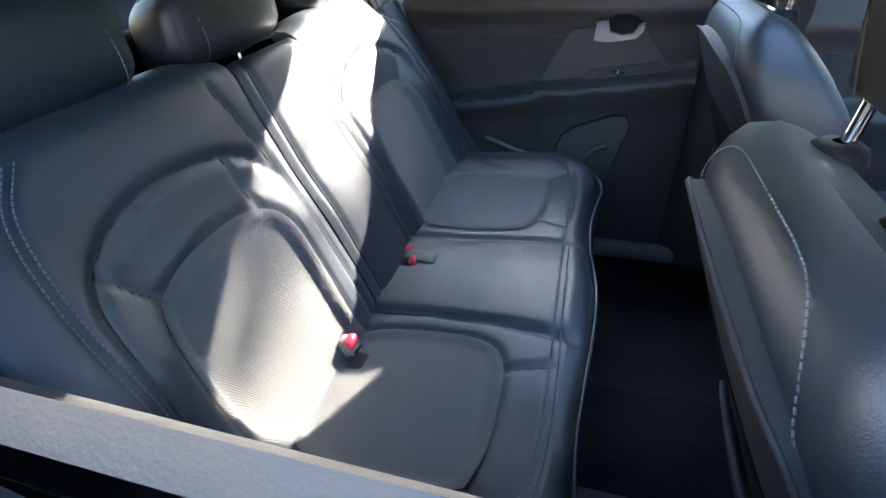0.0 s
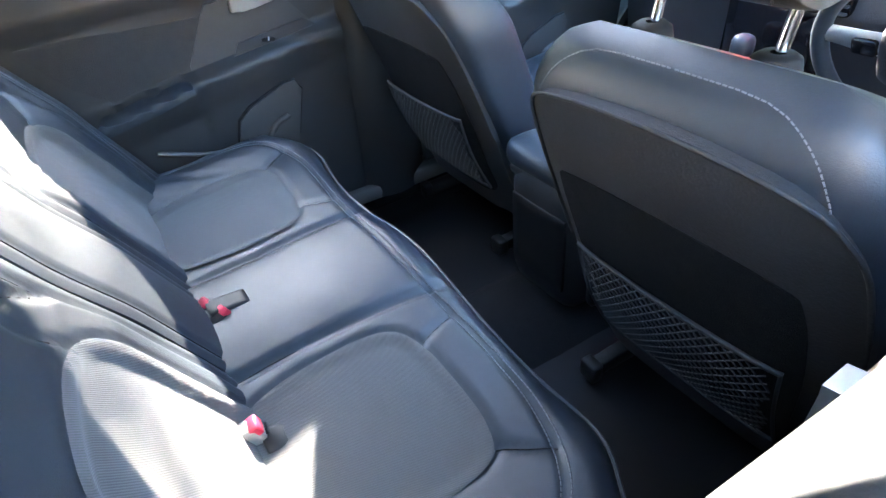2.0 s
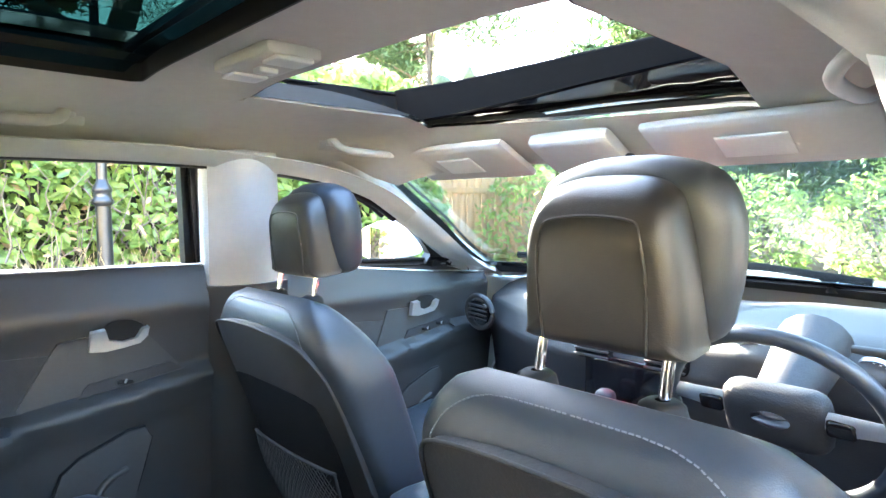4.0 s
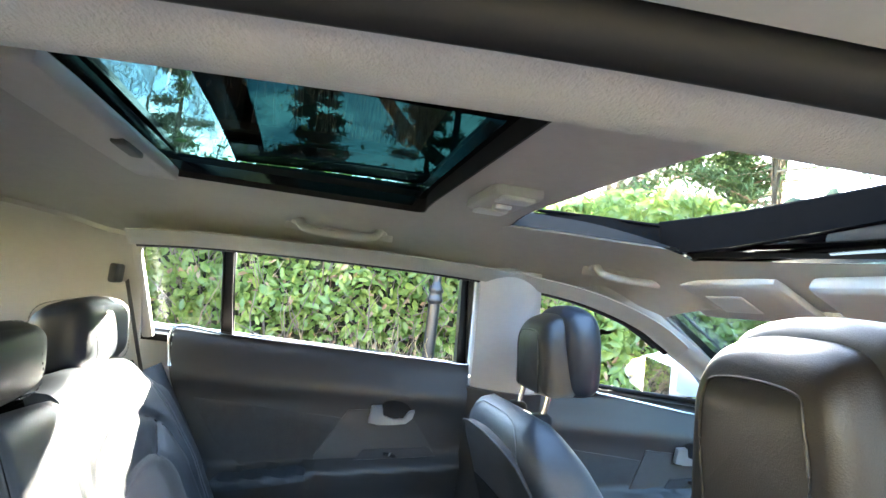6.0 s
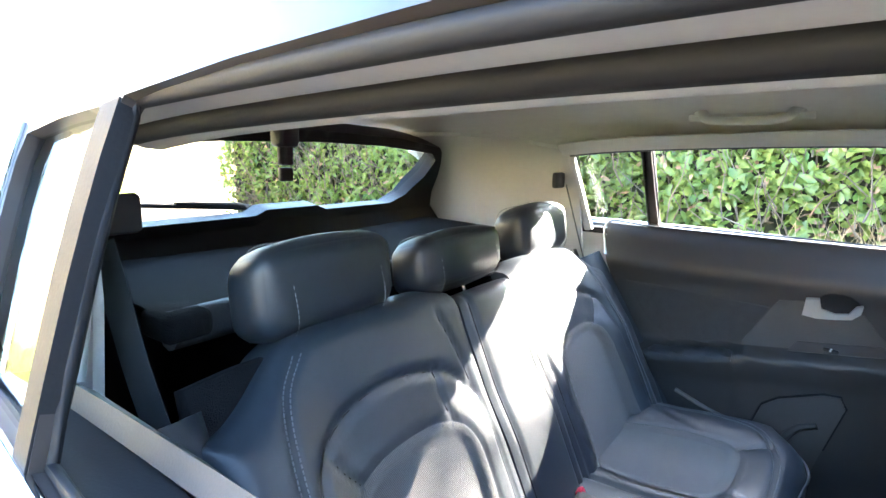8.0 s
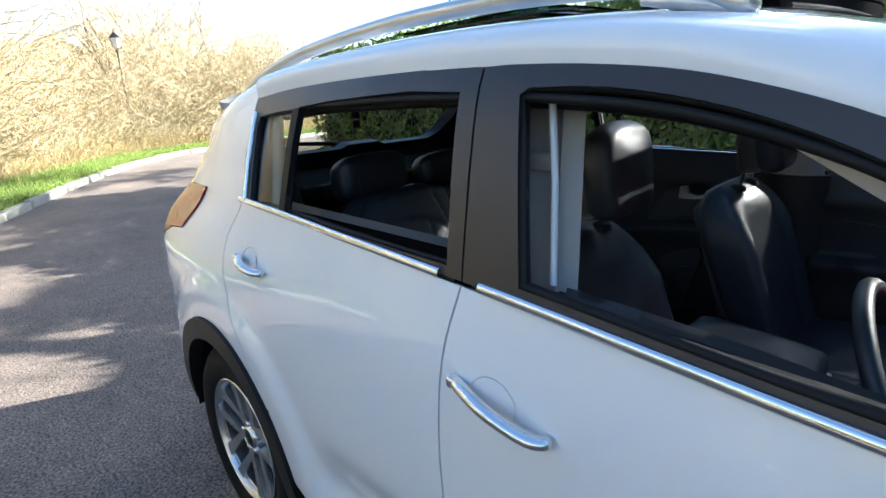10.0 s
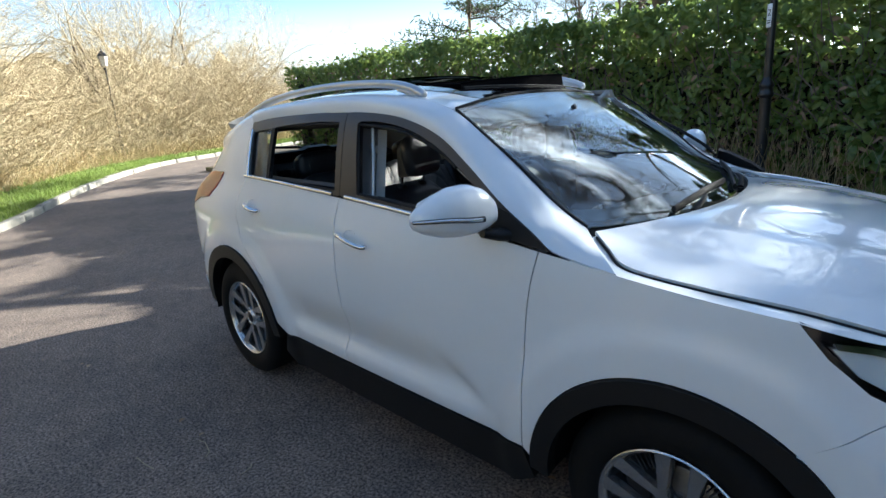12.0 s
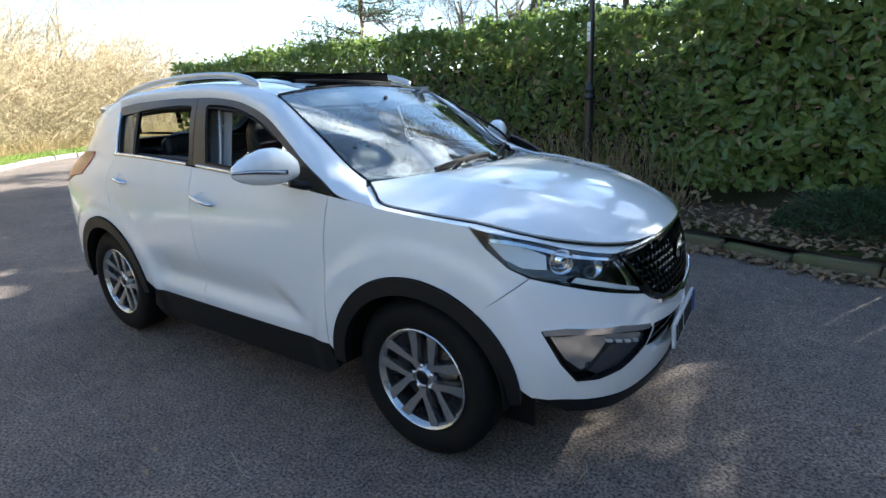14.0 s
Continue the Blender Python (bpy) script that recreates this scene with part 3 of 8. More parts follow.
tagged(piece("grass_verge", sheet(verge, 150, 26), GRASS_SOIL, car=False), "rough sunlit grass verge beyond the kerb", "grass", kind="structure")
far_kerb = tagged(empty("kerb_far", (0, 0, 0), car=False), "pale concrete kerb stones along the bend", "kerb", kind="structure")
s = 0.3
kstone = mesh_from("kerb_stone", *box((.90, .13, .20), .018, n=4), KERB, car=False)
while s < klen[-1] - 1:
    p, n = kerb_at(s)
    if p[0] < 3:
        ob = new("kerb_stone", kstone)
        ob.parent = far_kerb
        ob.matrix_local = Matrix.Translation((p[0] + n[0] * .06, p[1] + n[1] * .06, .03 + rng.normal() * .006)) @ Matrix.Rotation(math.atan2(-n[0], n[1]) + rng.normal() * .02, 4, "Z")
    s += .915
# grass blades on the part of the verge in view
N = 16000
su = rng.uniform(.28, .86, N) * klen[-1]
off = np.abs(rng.normal(size=N)) * 1.0 + .10
gp = np.array([np.append(kerb_at(a)[0] + kerb_at(a)[1] * o, .10) for a, o in zip(su, off)])
tip = gp + np.stack([rng.normal(size=N) * .04, rng.normal(size=N) * .04, rng.uniform(.05, .16, N)], 1)
tagged(piece("grass", twigs(gp, tip, np.zeros((N, 3)), [.006] * N, [.001] * N, 3), GRASS, car=False), "bright green grass tufts", "grass", kind="stuff")

# winter thicket behind the verge
N = 38000
su = np.where(rng.random(N) < .80, rng.uniform(.36, .92, N), rng.uniform(.02, .36, N)) * klen[-1]
off = 1.9 + np.abs(rng.normal(size=N)) * 3.2
pos = np.array([np.append(kerb_at(a)[0] + kerb_at(a)[1] * o, .2 + .05 * o) for a, o in zip(su, off)])
hgt = rng.uniform(.7, 3.4, N) * (1 + .13 * off)
clump = np.array([noise.noise((p[0] * .45, p[1] * .45, 5)) for p in pos])
hgt *= 1 + .55 * clump
lift = rng.uniform(0, .75, N)[:, None] * np.array([0, 0, 1.0]) * hgt[:, None]
st = pos + lift + rng.normal(size=(N, 3)) * np.array([.3, .3, .1])
en = st + np.stack([rng.normal(size=N) * .75, rng.normal(size=N) * .75, rng.uniform(.05, .9, N)], 1) * (.35 + .30 * hgt[:, None])
tagged(piece("thicket", twigs(st, en, np.stack([rng.normal(size=N) * .12, rng.normal(size=N) * .12, rng.uniform(0, .35, N)], 1), rng.uniform(.006, .014, N), [.002] * N, 5), TWIG, car=False),
       "tangled leafless winter shrubs and brambles", "shrubs", kind="stuff")
N = 7000
su = rng.uniform(.30, .90, N) * klen[-1]
off = 1.5 + np.abs(rng.normal(size=N)) * .9
pos = np.array([np.append(kerb_at(a)[0] + kerb_at(a)[1] * o, .15) for a, o in zip(su, off)])
en = pos + np.stack([rng.normal(size=N) * .25, rng.normal(size=N) * .25, rng.uniform(.15, .75, N)], 1)
tagged(piece("dry_grass", twigs(pos, en, np.stack([np.zeros(N), np.zeros(N), rng.uniform(0, .2, N)], 1), [.006] * N, [.0015] * N, 4), DRY, car=False), "pale dry grass below the thicket", "grass", kind="stuff")
N = 5000
su = rng.uniform(.30, .92, N) * klen[-1]
off = 2.2 + np.abs(rng.normal(size=N)) * 3.5
pos = np.array([np.append(kerb_at(a)[0] + kerb_at(a)[1] * o, .3 + rng.uniform(0, 2.6)) for a, o in zip(su, off)])
tagged(piece("thicket_leaves", leaf_cloud(pos, .10, (0, 0, 1), 1.0, .5), DEAD, car=False), "withered leaves caught in the thicket", "leaves", kind="stuff")


def thicket_back(u, v):
    p, n = kerb_at(u * klen[-1])
    h = 4.2 + 1.3 * noise.noise((u * 30, 3, 1)) + .5 * noise.noise((u * 110, 1, 1))
    q = p + n * (7.5 + 1.2 * noise.noise((u * 26, v * 5, 7)) + 2.2 * v)
    return (q[0], q[1], .2 + h * v)


tagged(piece("thicket_depth", sheet(thicket_back, 240, 14), THICKET, car=False), "dense brown depth of the winter wood", "backdrop", kind="structure")
far_trees = [(.37, 4.4, 8.5), (.45, 5.6, 9), (.43, 4.2, 8), (.48, 4.0, 7.5), (.52, 3.8, 8), (.56, 4.0, 7.5), (.60, 3.6, 8), (.64, 4.2, 8.5), (.40, 5.5, 7.5), (.46, 7.0, 8.5), (.50, 5.0, 7), (.545, 6.5, 9), (.58, 4.6, 6.5), (.62, 6.5, 8.5), (.655, 5.0, 7.5), (.69, 7.0, 9.5), (.725, 5.2, 7.5), (.76, 7.5, 9), (.80, 6.0, 8), (.84, 7, 9), (.88, 6, 8.5)]
for k, (u, o, h) in enumerate(far_trees):
    p, n = kerb_at(u * klen[-1])
    tree_thing("bare_tree", "leafless pale winter tree in the thicket", (p[0] + n[0] * o, p[1] + n[1] * o, .3), h * 1.38, .64, 100 + k, levels=5, first=.27, split=3, twig_mat=TWIG, group="far bare trees")
for k, (x, y, h) in enumerate([(2, -13, 9), (8, -14, 10), (-4, -10.5, 9), (13, -13, 9)]):
    tree_thing("bare_tree", "leafless pale winter tree beside the road", (x, y, .3), h, .60, 150 + k, levels=5, first=.28, split=3, twig_mat=TWIG, group="far bare trees")

# hedge side: mossy kerb, soil bank
KERB_NEAR = curve([(-14, 4.2), (-9, 3.75), (-4, 3.55), (0, 3.32), (1.7, 3.05), (2.4, 2.82), (3.0, 2.67), (4.5, 2.25), (9, .8), (16, -1.5)], 10)
near_kerb = tagged(empty("kerb_near", (0, 0, 0), car=False), "low mossy stone kerb below the hedge", "kerb", kind="structure")
nl = np.concatenate([[0], np.cumsum(np.linalg.norm(np.diff(KERB_NEAR, axis=0), axis=1))])
nstone = [mesh_from("kerb_stone", *(lambda g: (g[0] + rng.normal(size=g[0].shape) * .004, g[1]))(box((.60, .15, .18), .03, n=5)), MOSS, car=False) for _ in range(3)]
s = .3
while s < nl[-1] - .5:
    p = np.array([np.interp(s, nl, KERB_NEAR[:, 0]), np.interp(s, nl, KERB_NEAR[:, 1])])
    q = np.array([np.interp(s + .1, nl, KERB_NEAR[:, 0]), np.interp(s + .1, nl, KERB_NEAR[:, 1])])
    if p[0] < 8:
        ob = new("kerb_stone", nstone[int(s * 7) % 3])
        ob.parent = near_kerb
        ob.matrix_local = Matrix.Translation((p[0], p[1] + .08, .005 + rng.normal() * .012)) @ Matrix.Rotation(math.atan2(q[1] - p[1], q[0] - p[0]) + rng.normal() * .03, 4, "Z")
    s += .612


def bank(u, v):
    s0 = u * nl[-1]
    x, y = np.interp(s0, nl, KERB_NEAR[:, 0]), np.interp(s0, nl, KERB_NEAR[:, 1]) + .12
    o = 22 * v ** 2.4
    return (x + .25 * o * .3, y + o, .11 + .16 * ss(.1, 1.6, o) + .05 * noise.noise((x * 1.3, (y + o) * 1.3, 0)))


tagged(piece("soil_bank", sheet(bank, 160, 26), SOIL, car=False), "dark soil bank with leaf mould under the hedge", "soil", kind="structure")
N = 9000
xs = rng.uniform(.2, 3.6, N)
ys = np.interp(xs, KERB_NEAR[:, 0], KERB_NEAR[:, 1]) + .16 + np.abs(rng.normal(size=N)) * .14
mp = np.stack([xs, ys, .125 + .07 * np.clip((ys - 3) / 1.5, 0, 1)], 1)
tagged(piece("moss", twigs(mp, mp + np.stack([rng.normal(size=N) * .012, rng.normal(size=N) * .012, rng.uniform(.01, .035, N)], 1), np.zeros((N, 3)), [.004] * N, [.001] * N, 3), MOSS_TUFT, car=False), "short green moss and grass on the bank", "moss", kind="stuff")
# fallen leaves: in the gutter, on the bank, a few on the road
N = 3600
xs = rng.uniform(-3.5, 4.4, N)
kk = np.interp(xs, KERB_NEAR[:, 0], KERB_NEAR[:, 1])
ys = np.where(rng.random(N) < .45, kk - np.abs(rng.normal(size=N)) * .10 - .02, kk + .06 + np.abs(rng.normal(size=N)) * .55)
zs = np.where(ys < kk, .014, .15 + .14 * np.clip((ys - kk) / 1.6, 0, 1)) + rng.uniform(0, .02, N)
tagged(piece("fallen_leaves", leaf_cloud(np.stack([xs, ys, zs], 1), .075, (0, 0, 1), .34, .55), DEAD, car=False), "brown fallen leaves along the kerb", "leaves", kind="stuff")
N = 60
tagged(piece("stray_leaves", leaf_cloud(np.stack([rng.uniform(-3, 4, N), rng.uniform(-3.2, 2.4, N), np.full(N, .012)], 1), .045, (0, 0, 1), .15, .5), DEAD, car=False), "stray dead leaves and bits on the road", "leaves", kind="stuff")
N = 26
a = np.stack([rng.uniform(-2, 3.6, N), rng.uniform(-2.4, 2.4, N), np.full(N, .008)], 1)
th = rng.uniform(0, 6.28, N)
tagged(piece("road_twigs", twigs(a, a + np.stack([np.cos(th), np.sin(th), 0 * th], 1) * rng.uniform(.05, .28, N)[:, None], rng.normal(size=(N, 3)) * np.array([.04, .04, 0]), [.003] * N, [.0015] * N, 5), TWIG, car=False), "thin dry twigs lying on the road", "twigs", kind="stuff")

# laurel hedge
hedge = tagged(empty("hedge", (-3.2, 4.6, 0), car=False), "tall evergreen laurel hedge along the roadside", "hedge")
HX0, HX1 = -9.2, 3.5


def hedge_face(x, z):
    """How far forward the hedge's leaves stand."""
    f = 4.32 + .20 * noise.noise((x * .8, z * .9, 1)) + .20 * noise.noise((x * 2.6, z * 2.6, 4))
    f -= .30 * ss(.9, 1.7, x)
    f += .25 * ss(1.1, .1, z) * (1 - ss(.9, 1.3, x))
    return f


top_z = lambda x: 2.42 + .10 * noise.noise((x * .7, 0, 9)) + .06 * noise.noise((x * 3.1, 0, 2)) + .28 * ss(.5, 2.6, x) - .10 * ss(-6, -9, x)
# plain sheets behind the leaves, coloured dark as the hedge's inner shade
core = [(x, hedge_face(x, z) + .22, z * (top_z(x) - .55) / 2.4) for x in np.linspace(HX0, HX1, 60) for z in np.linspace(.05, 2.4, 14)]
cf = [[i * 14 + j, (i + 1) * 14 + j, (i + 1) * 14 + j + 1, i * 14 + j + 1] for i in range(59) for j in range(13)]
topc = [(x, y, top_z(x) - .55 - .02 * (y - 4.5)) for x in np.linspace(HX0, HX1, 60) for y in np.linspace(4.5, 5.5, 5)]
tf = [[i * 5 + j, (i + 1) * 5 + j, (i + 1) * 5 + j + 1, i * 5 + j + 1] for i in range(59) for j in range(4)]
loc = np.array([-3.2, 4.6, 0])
piece("hedge_shade_core", (lambda g: (g[0] - loc, g[1]))(join((np.array(core), cf), (np.array(topc), tf), box((.25, 1.0, 2.2), .05, (HX0 + .1, 5.0, 1.15)), box((.25, 1.0, 2.2), .05, (HX1 - .1, 4.9, 1.15)))), HEDGE_SHADE, hedge, "dark sheets coloured as the shade inside the hedge", car=False)
N = 19000
xs = np.where(rng.random(N) < .66, rng.uniform(-3.4, HX1 + .05, N), rng.uniform(HX0, -3.4, N))
zs = rng.uniform(.12, 1, N) ** .85 * np.array([top_z(x) for x in xs])
keep = ~((zs < 1.05) & (xs < 1.0) & (xs > -1.2) & (rng.random(N) < .45)) & ~((zs < .6) & (xs < .9) & (rng.random(N) < .45))
xs, zs = xs[keep], zs[keep]
ys = np.array([hedge_face(x, z) for x, z in zip(xs, zs)]) + rng.exponential(.09, len(xs)) - .05
big = xs > .85
face_geo = [leaf_cloud(np.stack([xs, ys, zs], 1)[~big] - loc, .112, (-.15, -1.0, .45), .72, .46), leaf_cloud(np.stack([xs, ys, zs], 1)[big] - loc, .135, (-.1, -1.0, .5), .70, .48)]
N = 5200
xt = rng.uniform(HX0, HX1, N)
yt = rng.uniform(4.25, 5.5, N)
zt = np.array([top_z(x) for x in xt]) + rng.exponential(.05, N) - .06
face_geo.append(leaf_cloud(np.stack([xt, yt, zt], 1) - loc, .092, (0, -.1, 1), .75, .46))
N = 7000
xt = rng.uniform(HX0, HX1, N)
zt = np.array([top_z(x) for x in xt]) - rng.uniform(.02, .6, N)
face_geo.append(leaf_cloud(np.stack([xt, rng.uniform(4.45, 5.5, N), zt], 1) - loc, .105, (-.1, -.5, .6), .8, .46))
N = 900
face_geo.append(leaf_cloud(np.stack([np.full(N, HX0) - rng.exponential(.06, N), rng.uniform(4.3, 5.5, N), rng.uniform(.3, 2.4, N)], 1) - loc, .095, (-1, 0, .3), .7, .46))
n_b = 1500
bx = rng.uniform(HX0, HX1, n_b)
bz = rng.uniform(.15, 2.2, n_b)
by = np.array([hedge_face(x, z) for x, z in zip(bx, bz)]) + rng.exponential(.05, n_b) - .05
piece("withered_leaves", leaf_cloud(np.stack([bx, by, bz], 1) - loc, .09, (-.1, -1.0, .2), .8, .42), DEAD, hedge, "brown withered leaves in the hedge", car=False)
piece("hedge_leaves", join(*face_geo), LEAF, hedge, "glossy green laurel leaves", car=False)
N = 1100
sx = rng.uniform(HX0, HX1, N)
ss0 = np.stack([sx, 4.55 + rng.normal(size=N) * .12, rng.uniform(.1, 1.6, N)], 1)
piece("branchwork", twigs(ss0 - loc, ss0 - loc + np.stack([rng.normal(size=N) * .25, -rng.uniform(.1, .5, N), rng.uniform(.1, .9, N)], 1), rng.normal(size=(N, 3)) * .05, [.010] * N, [.003] * N, 5), BARK, hedge, car=False)
N = 620
gx0 = np.clip(rng.normal(size=N) * .55 + .1, -1.3, 1.2)
dg = np.stack([gx0, 4.12 + rng.normal(size=N) * .13, rng.uniform(.05, .25, N)], 1)
tagged(piece("dry_stems", twigs(dg, dg + np.stack([rng.normal(size=N) * .18, -rng.uniform(-.2, .35, N), rng.uniform(.15, .95, N)], 1), rng.normal(size=(N, 3)) * .16, [.005] * N, [.0015] * N, 5), DRY, car=False), "tall dry grass stems at the foot of the hedge", "grass", kind="stuff")
# low juniper bush
jb = tagged(empty("low_bush", (2.95, 3.55, .15), car=False), "low feathery evergreen bush by the kerb", "bush")
N = 5200
th, rr = rng.uniform(0, 6.283, N), np.sqrt(rng.random(N))
px, py = rr * np.cos(th) * .80, rr * np.sin(th) * .48
pz = .40 * np.sqrt(np.clip(1 - rr ** 2, 0, 1)) * rng.uniform(.55, 1.05, N) + .04 * rng.normal(size=N)
piece("foliage", leaf_cloud(np.stack([px, py, pz], 1), .060, (0, -.3, .8), .8, .20), LEAF_DARK, jb, car=False)
n2 = 160
t0 = np.zeros((n2, 3))
th = rng.uniform(0, 6.283, n2)
piece("branchwork", twigs(t0, np.stack([np.cos(th) * .7, np.sin(th) * .42, rng.uniform(.1, .38, n2)], 1), np.zeros((n2, 3)), [.008] * n2, [.002] * n2, 4), BARK, jb, car=False)
# close-boarded fence beyond the end of the hedge
fence = tagged(empty("fence", (3.3, 4.75, 0), car=False), "weathered brown close-boarded wooden fence", "fence")
bm_ = mesh_from("fence_board", *box((.118, .018, 1.75), .003, n=2), FENCE, car=False)
for k in range(34):
    ob = new("fence_board", bm_)
    ob.parent = fence
    ob.matrix_local = Matrix.Translation((.122 * k, -.045 * k * .3 + (.012 if k % 2 else 0), 1.0 + rng.normal() * .006)) @ Matrix.Rotation(-.11, 4, "Z")
for k in range(3):
    piece("fence_rail", box((4.2, .04, .08), .004, (2.0, -.22, .40 + .6 * k), (0, 0, -6.3)), FENCE, fence, car=False)
for k in range(3):
    piece("fence_post", box((.09, .09, 1.9), .008, (1.9 * k, -.215 * k * 1.0 + .02, .95)), FENCE, fence, car=False)


# lamp posts
def lamp_post(name, base, height, lean, plate, group):
    lp = tagged(empty(name, base, car=False), "black cast-iron style street lamp post", "street lamp", group)
    lp.rotation_euler = (0, radians(lean), 0)
    piece("base", lathe([(.085, 0), (.085, .06), (.062, .10), (.055, .16), (.052, 1.28)], 20, "z"), IRON, lp, car=False)
    piece("collar", lathe([(.052, 1.27), (.070, 1.29), (.074, 1.315), (.062, 1.33), (.058, 1.37), (.068, 1.385), (.062, 1.41), (.045, 1.44), (.036, 1.47)], 20, "z"), IRON, lp, car=False)
    piece("shaft", lathe([(.037, 1.45), (.033, 2.4), (.028, height - .45)], 16, "z"), IRON, lp, car=False)
    piece("bracket", lathe([(.028, height - .47), (.055, height - .44), (.03, height - .40), (.05, height - .36), (.10, height - .34)], 16, "z"), IRON, lp, car=False)
    piece("lantern", lathe([(.10, height - .34), (.165, height - .02)], 6, "z"), LAMPWHITE, lp, "pale lantern glass", car=False, smooth=False)
    for k in range(6):
        a = radians(60 * k)
        piece("lantern_bar", tube([(.102 * math.cos(a), .102 * math.sin(a), height - .34), (.168 * math.cos(a), .168 * math.sin(a), height - .02)], .008, 5), IRON, lp, car=False)
    piece("lantern_roof", lathe([(.19, height - .02), (.17, height + .01), (.09, height + .10), (.05, height + .15), (.02, height + .18), (.025, height + .22), (0, height + .26)], 12, "z"), IRON, lp, car=False)
    if plate:
        pm = Matrix.Rotation(radians(-32), 4, "Z")
        pl = piece("number_plate", moved(box((.058, .004, .21), .001, (0, -.0385, 2.03)), pm), PLATE, lp, "white lamp number plate", car=False)
        fc = bpy.data.curves.new("number", "FONT")
        fc.body, fc.size, fc.align_x, fc.align_y, fc.extrude = "2", .085, "CENTER", "CENTER", .0008
        tmp = bpy.data.objects.new("number_text", fc)
        scene.collection.objects.link(tmp)
        bpy.context.view_layer.update()
        me = bpy.data.meshes.new_from_object(tmp.evaluated_get(bpy.context.evaluated_depsgraph_get()))
        bpy.data.objects.remove(tmp)
        me.materials.clear()
        me.materials.append(INK)
        num = new("number", me)
        num.parent = pl
        num.matrix_local = pm @ Matrix.Translation((0, -.0415, 2.055)) @ pose(0, 0, 0, 90, 0, 0)
        for k in range(2):
            piece("plate_bar", moved(box((.036, .002, .008), .0005, (0, -.0412, 1.985 - .02 * k)), pm), INK, pl, car=False)
    return lp


lamp_post("street_lamp", (.13, 4.02, .12), 4.1, 0.0, True, "street lamps")
lamp_post("street_lamp", (-20.64, 4.08, .10), 3.6, -2.0, False, "street lamps")

# trees behind the hedge
tree_thing("bare_tree", "tall leafless tree with wide branches behind the hedge", (.3, 7.6, .2), 13.5, .66, 21, lean=(.03, -.14), levels=6, first=.40, split=3, thick=.25, group="bare trees", stout=2.2)
tree_thing("bare_tree", "leafless tree with forked trunk behind the hedge", (-5.2, 9.3, .2), 10.5, .55, 27, lean=(.05, 0), levels=5, first=.22, split=3, thick=.13, group="bare trees")
tree_thing("bare_tree", "slim leafless tree behind the hedge", (-4.5, 9.9, .2), 10.0, .50, 31, levels=5, first=.26, split=3, thick=.10, group="bare trees")
tree_thing("bare_tree", "leafless tree beside the garden fence", (4.6, 10.9, .2), 11.5, .60, 35, levels=6, first=.25, split=3, thick=.16, group="bare trees", stout=2.2)


def conifer(base, h, rad, seed, n=6500, low=.10, size=.17):
    r = np.random.default_rng(seed)
    th = tagged(empty("conifer", base, car=False), "dark evergreen conifer behind the hedge", "tree", "conifers")
    boughs, pos = [], []
    for k in range(64):
        z = h * (low + (.97 - low) * r.random() ** .9)
        L = rad * (1.05 - z / h) ** .75 * r.uniform(.65, 1.15)
        a = r.uniform(0, 6.283)
        e = np.array([math.cos(a) * L, math.sin(a) * L, z - .05 * L + .25 * L * r.random()])
        s0 = np.array([0, 0, z])
        boughs.append((s0, e))
        m = int(n / 64)
        t = r.uniform(.25, 1.05, m)[:, None]
        pos.append(s0 + (e - s0) * t + r.normal(size=(m, 3)) * np.array([.16, .16, .09]) * (L * .5 + .25))
    S, E = np.array([b[0] for b in boughs]), np.array([b[1] for b in boughs])
    stem = tube([(0, 0, 0), (.05, .02, h * .5), (0, 0, h * .97)], [h * .022, h * .014, .02], 8)
    piece("trunk", join(stem, twigs(S, E, np.zeros(S.shape) + np.array([0, 0, -.1]), [.035] * 64, [.008] * 64, 5)), BARK, th, "brown trunk with its boughs", car=False)
    piece("needles", leaf_cloud(np.concatenate(pos), size, (0, 0, .6), .9, .16), LEAF_DARK, th, car=False)


conifer((-9.5, 10.5, .2), 9.5, 2.6, 51)
conifer((6.3, 7.6, .2), 10.5, 2.9, 52, 17000, size=.19)
conifer((4.55, 9.2, .2), 10.5, 2.6, 56, 17000)
conifer((-2.0, 11.5, .2), 6.2, 2.0, 57, 9000, .04, .2)
conifer((.8, 13.0, .2), 7.0, 2.4, 58, 9000, .04, .2)
conifer((-5.4, 13.5, .2), 6.6, 2.4, 59, 7000, .04, .2)
conifer((9.2, 4.6, .2), 9.5, 2.8, 53, 16000, .03, .24)
conifer((8.8, 10.5, .2), 11.5, 3.2, 54, 8000)
conifer((13.0, 1.5, .2), 9.0, 3.0, 55, 14000, .02, .28)
for k, (x, y, h) in enumerate([(15, -3.5, 11), (18, 1.0, 12), (17, -8, 11), (21, -4, 13), (20, 6.5, 12)]):
    conifer((x, y, .2), h, 4.2, 60 + k, 13000, .02, .42)
WOOD_AHEAD = curve([(12, 15), (16, 10), (18.5, 4), (19.5, -3), (18.5, -9), (15, -15)], 8)


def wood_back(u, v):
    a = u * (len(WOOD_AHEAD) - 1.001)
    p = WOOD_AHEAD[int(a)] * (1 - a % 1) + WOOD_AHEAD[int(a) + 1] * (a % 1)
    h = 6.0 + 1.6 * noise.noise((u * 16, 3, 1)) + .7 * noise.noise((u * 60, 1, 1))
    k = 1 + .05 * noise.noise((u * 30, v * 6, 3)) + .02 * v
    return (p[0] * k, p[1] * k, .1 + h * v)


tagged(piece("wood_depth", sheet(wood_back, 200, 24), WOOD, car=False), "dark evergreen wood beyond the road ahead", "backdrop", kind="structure")
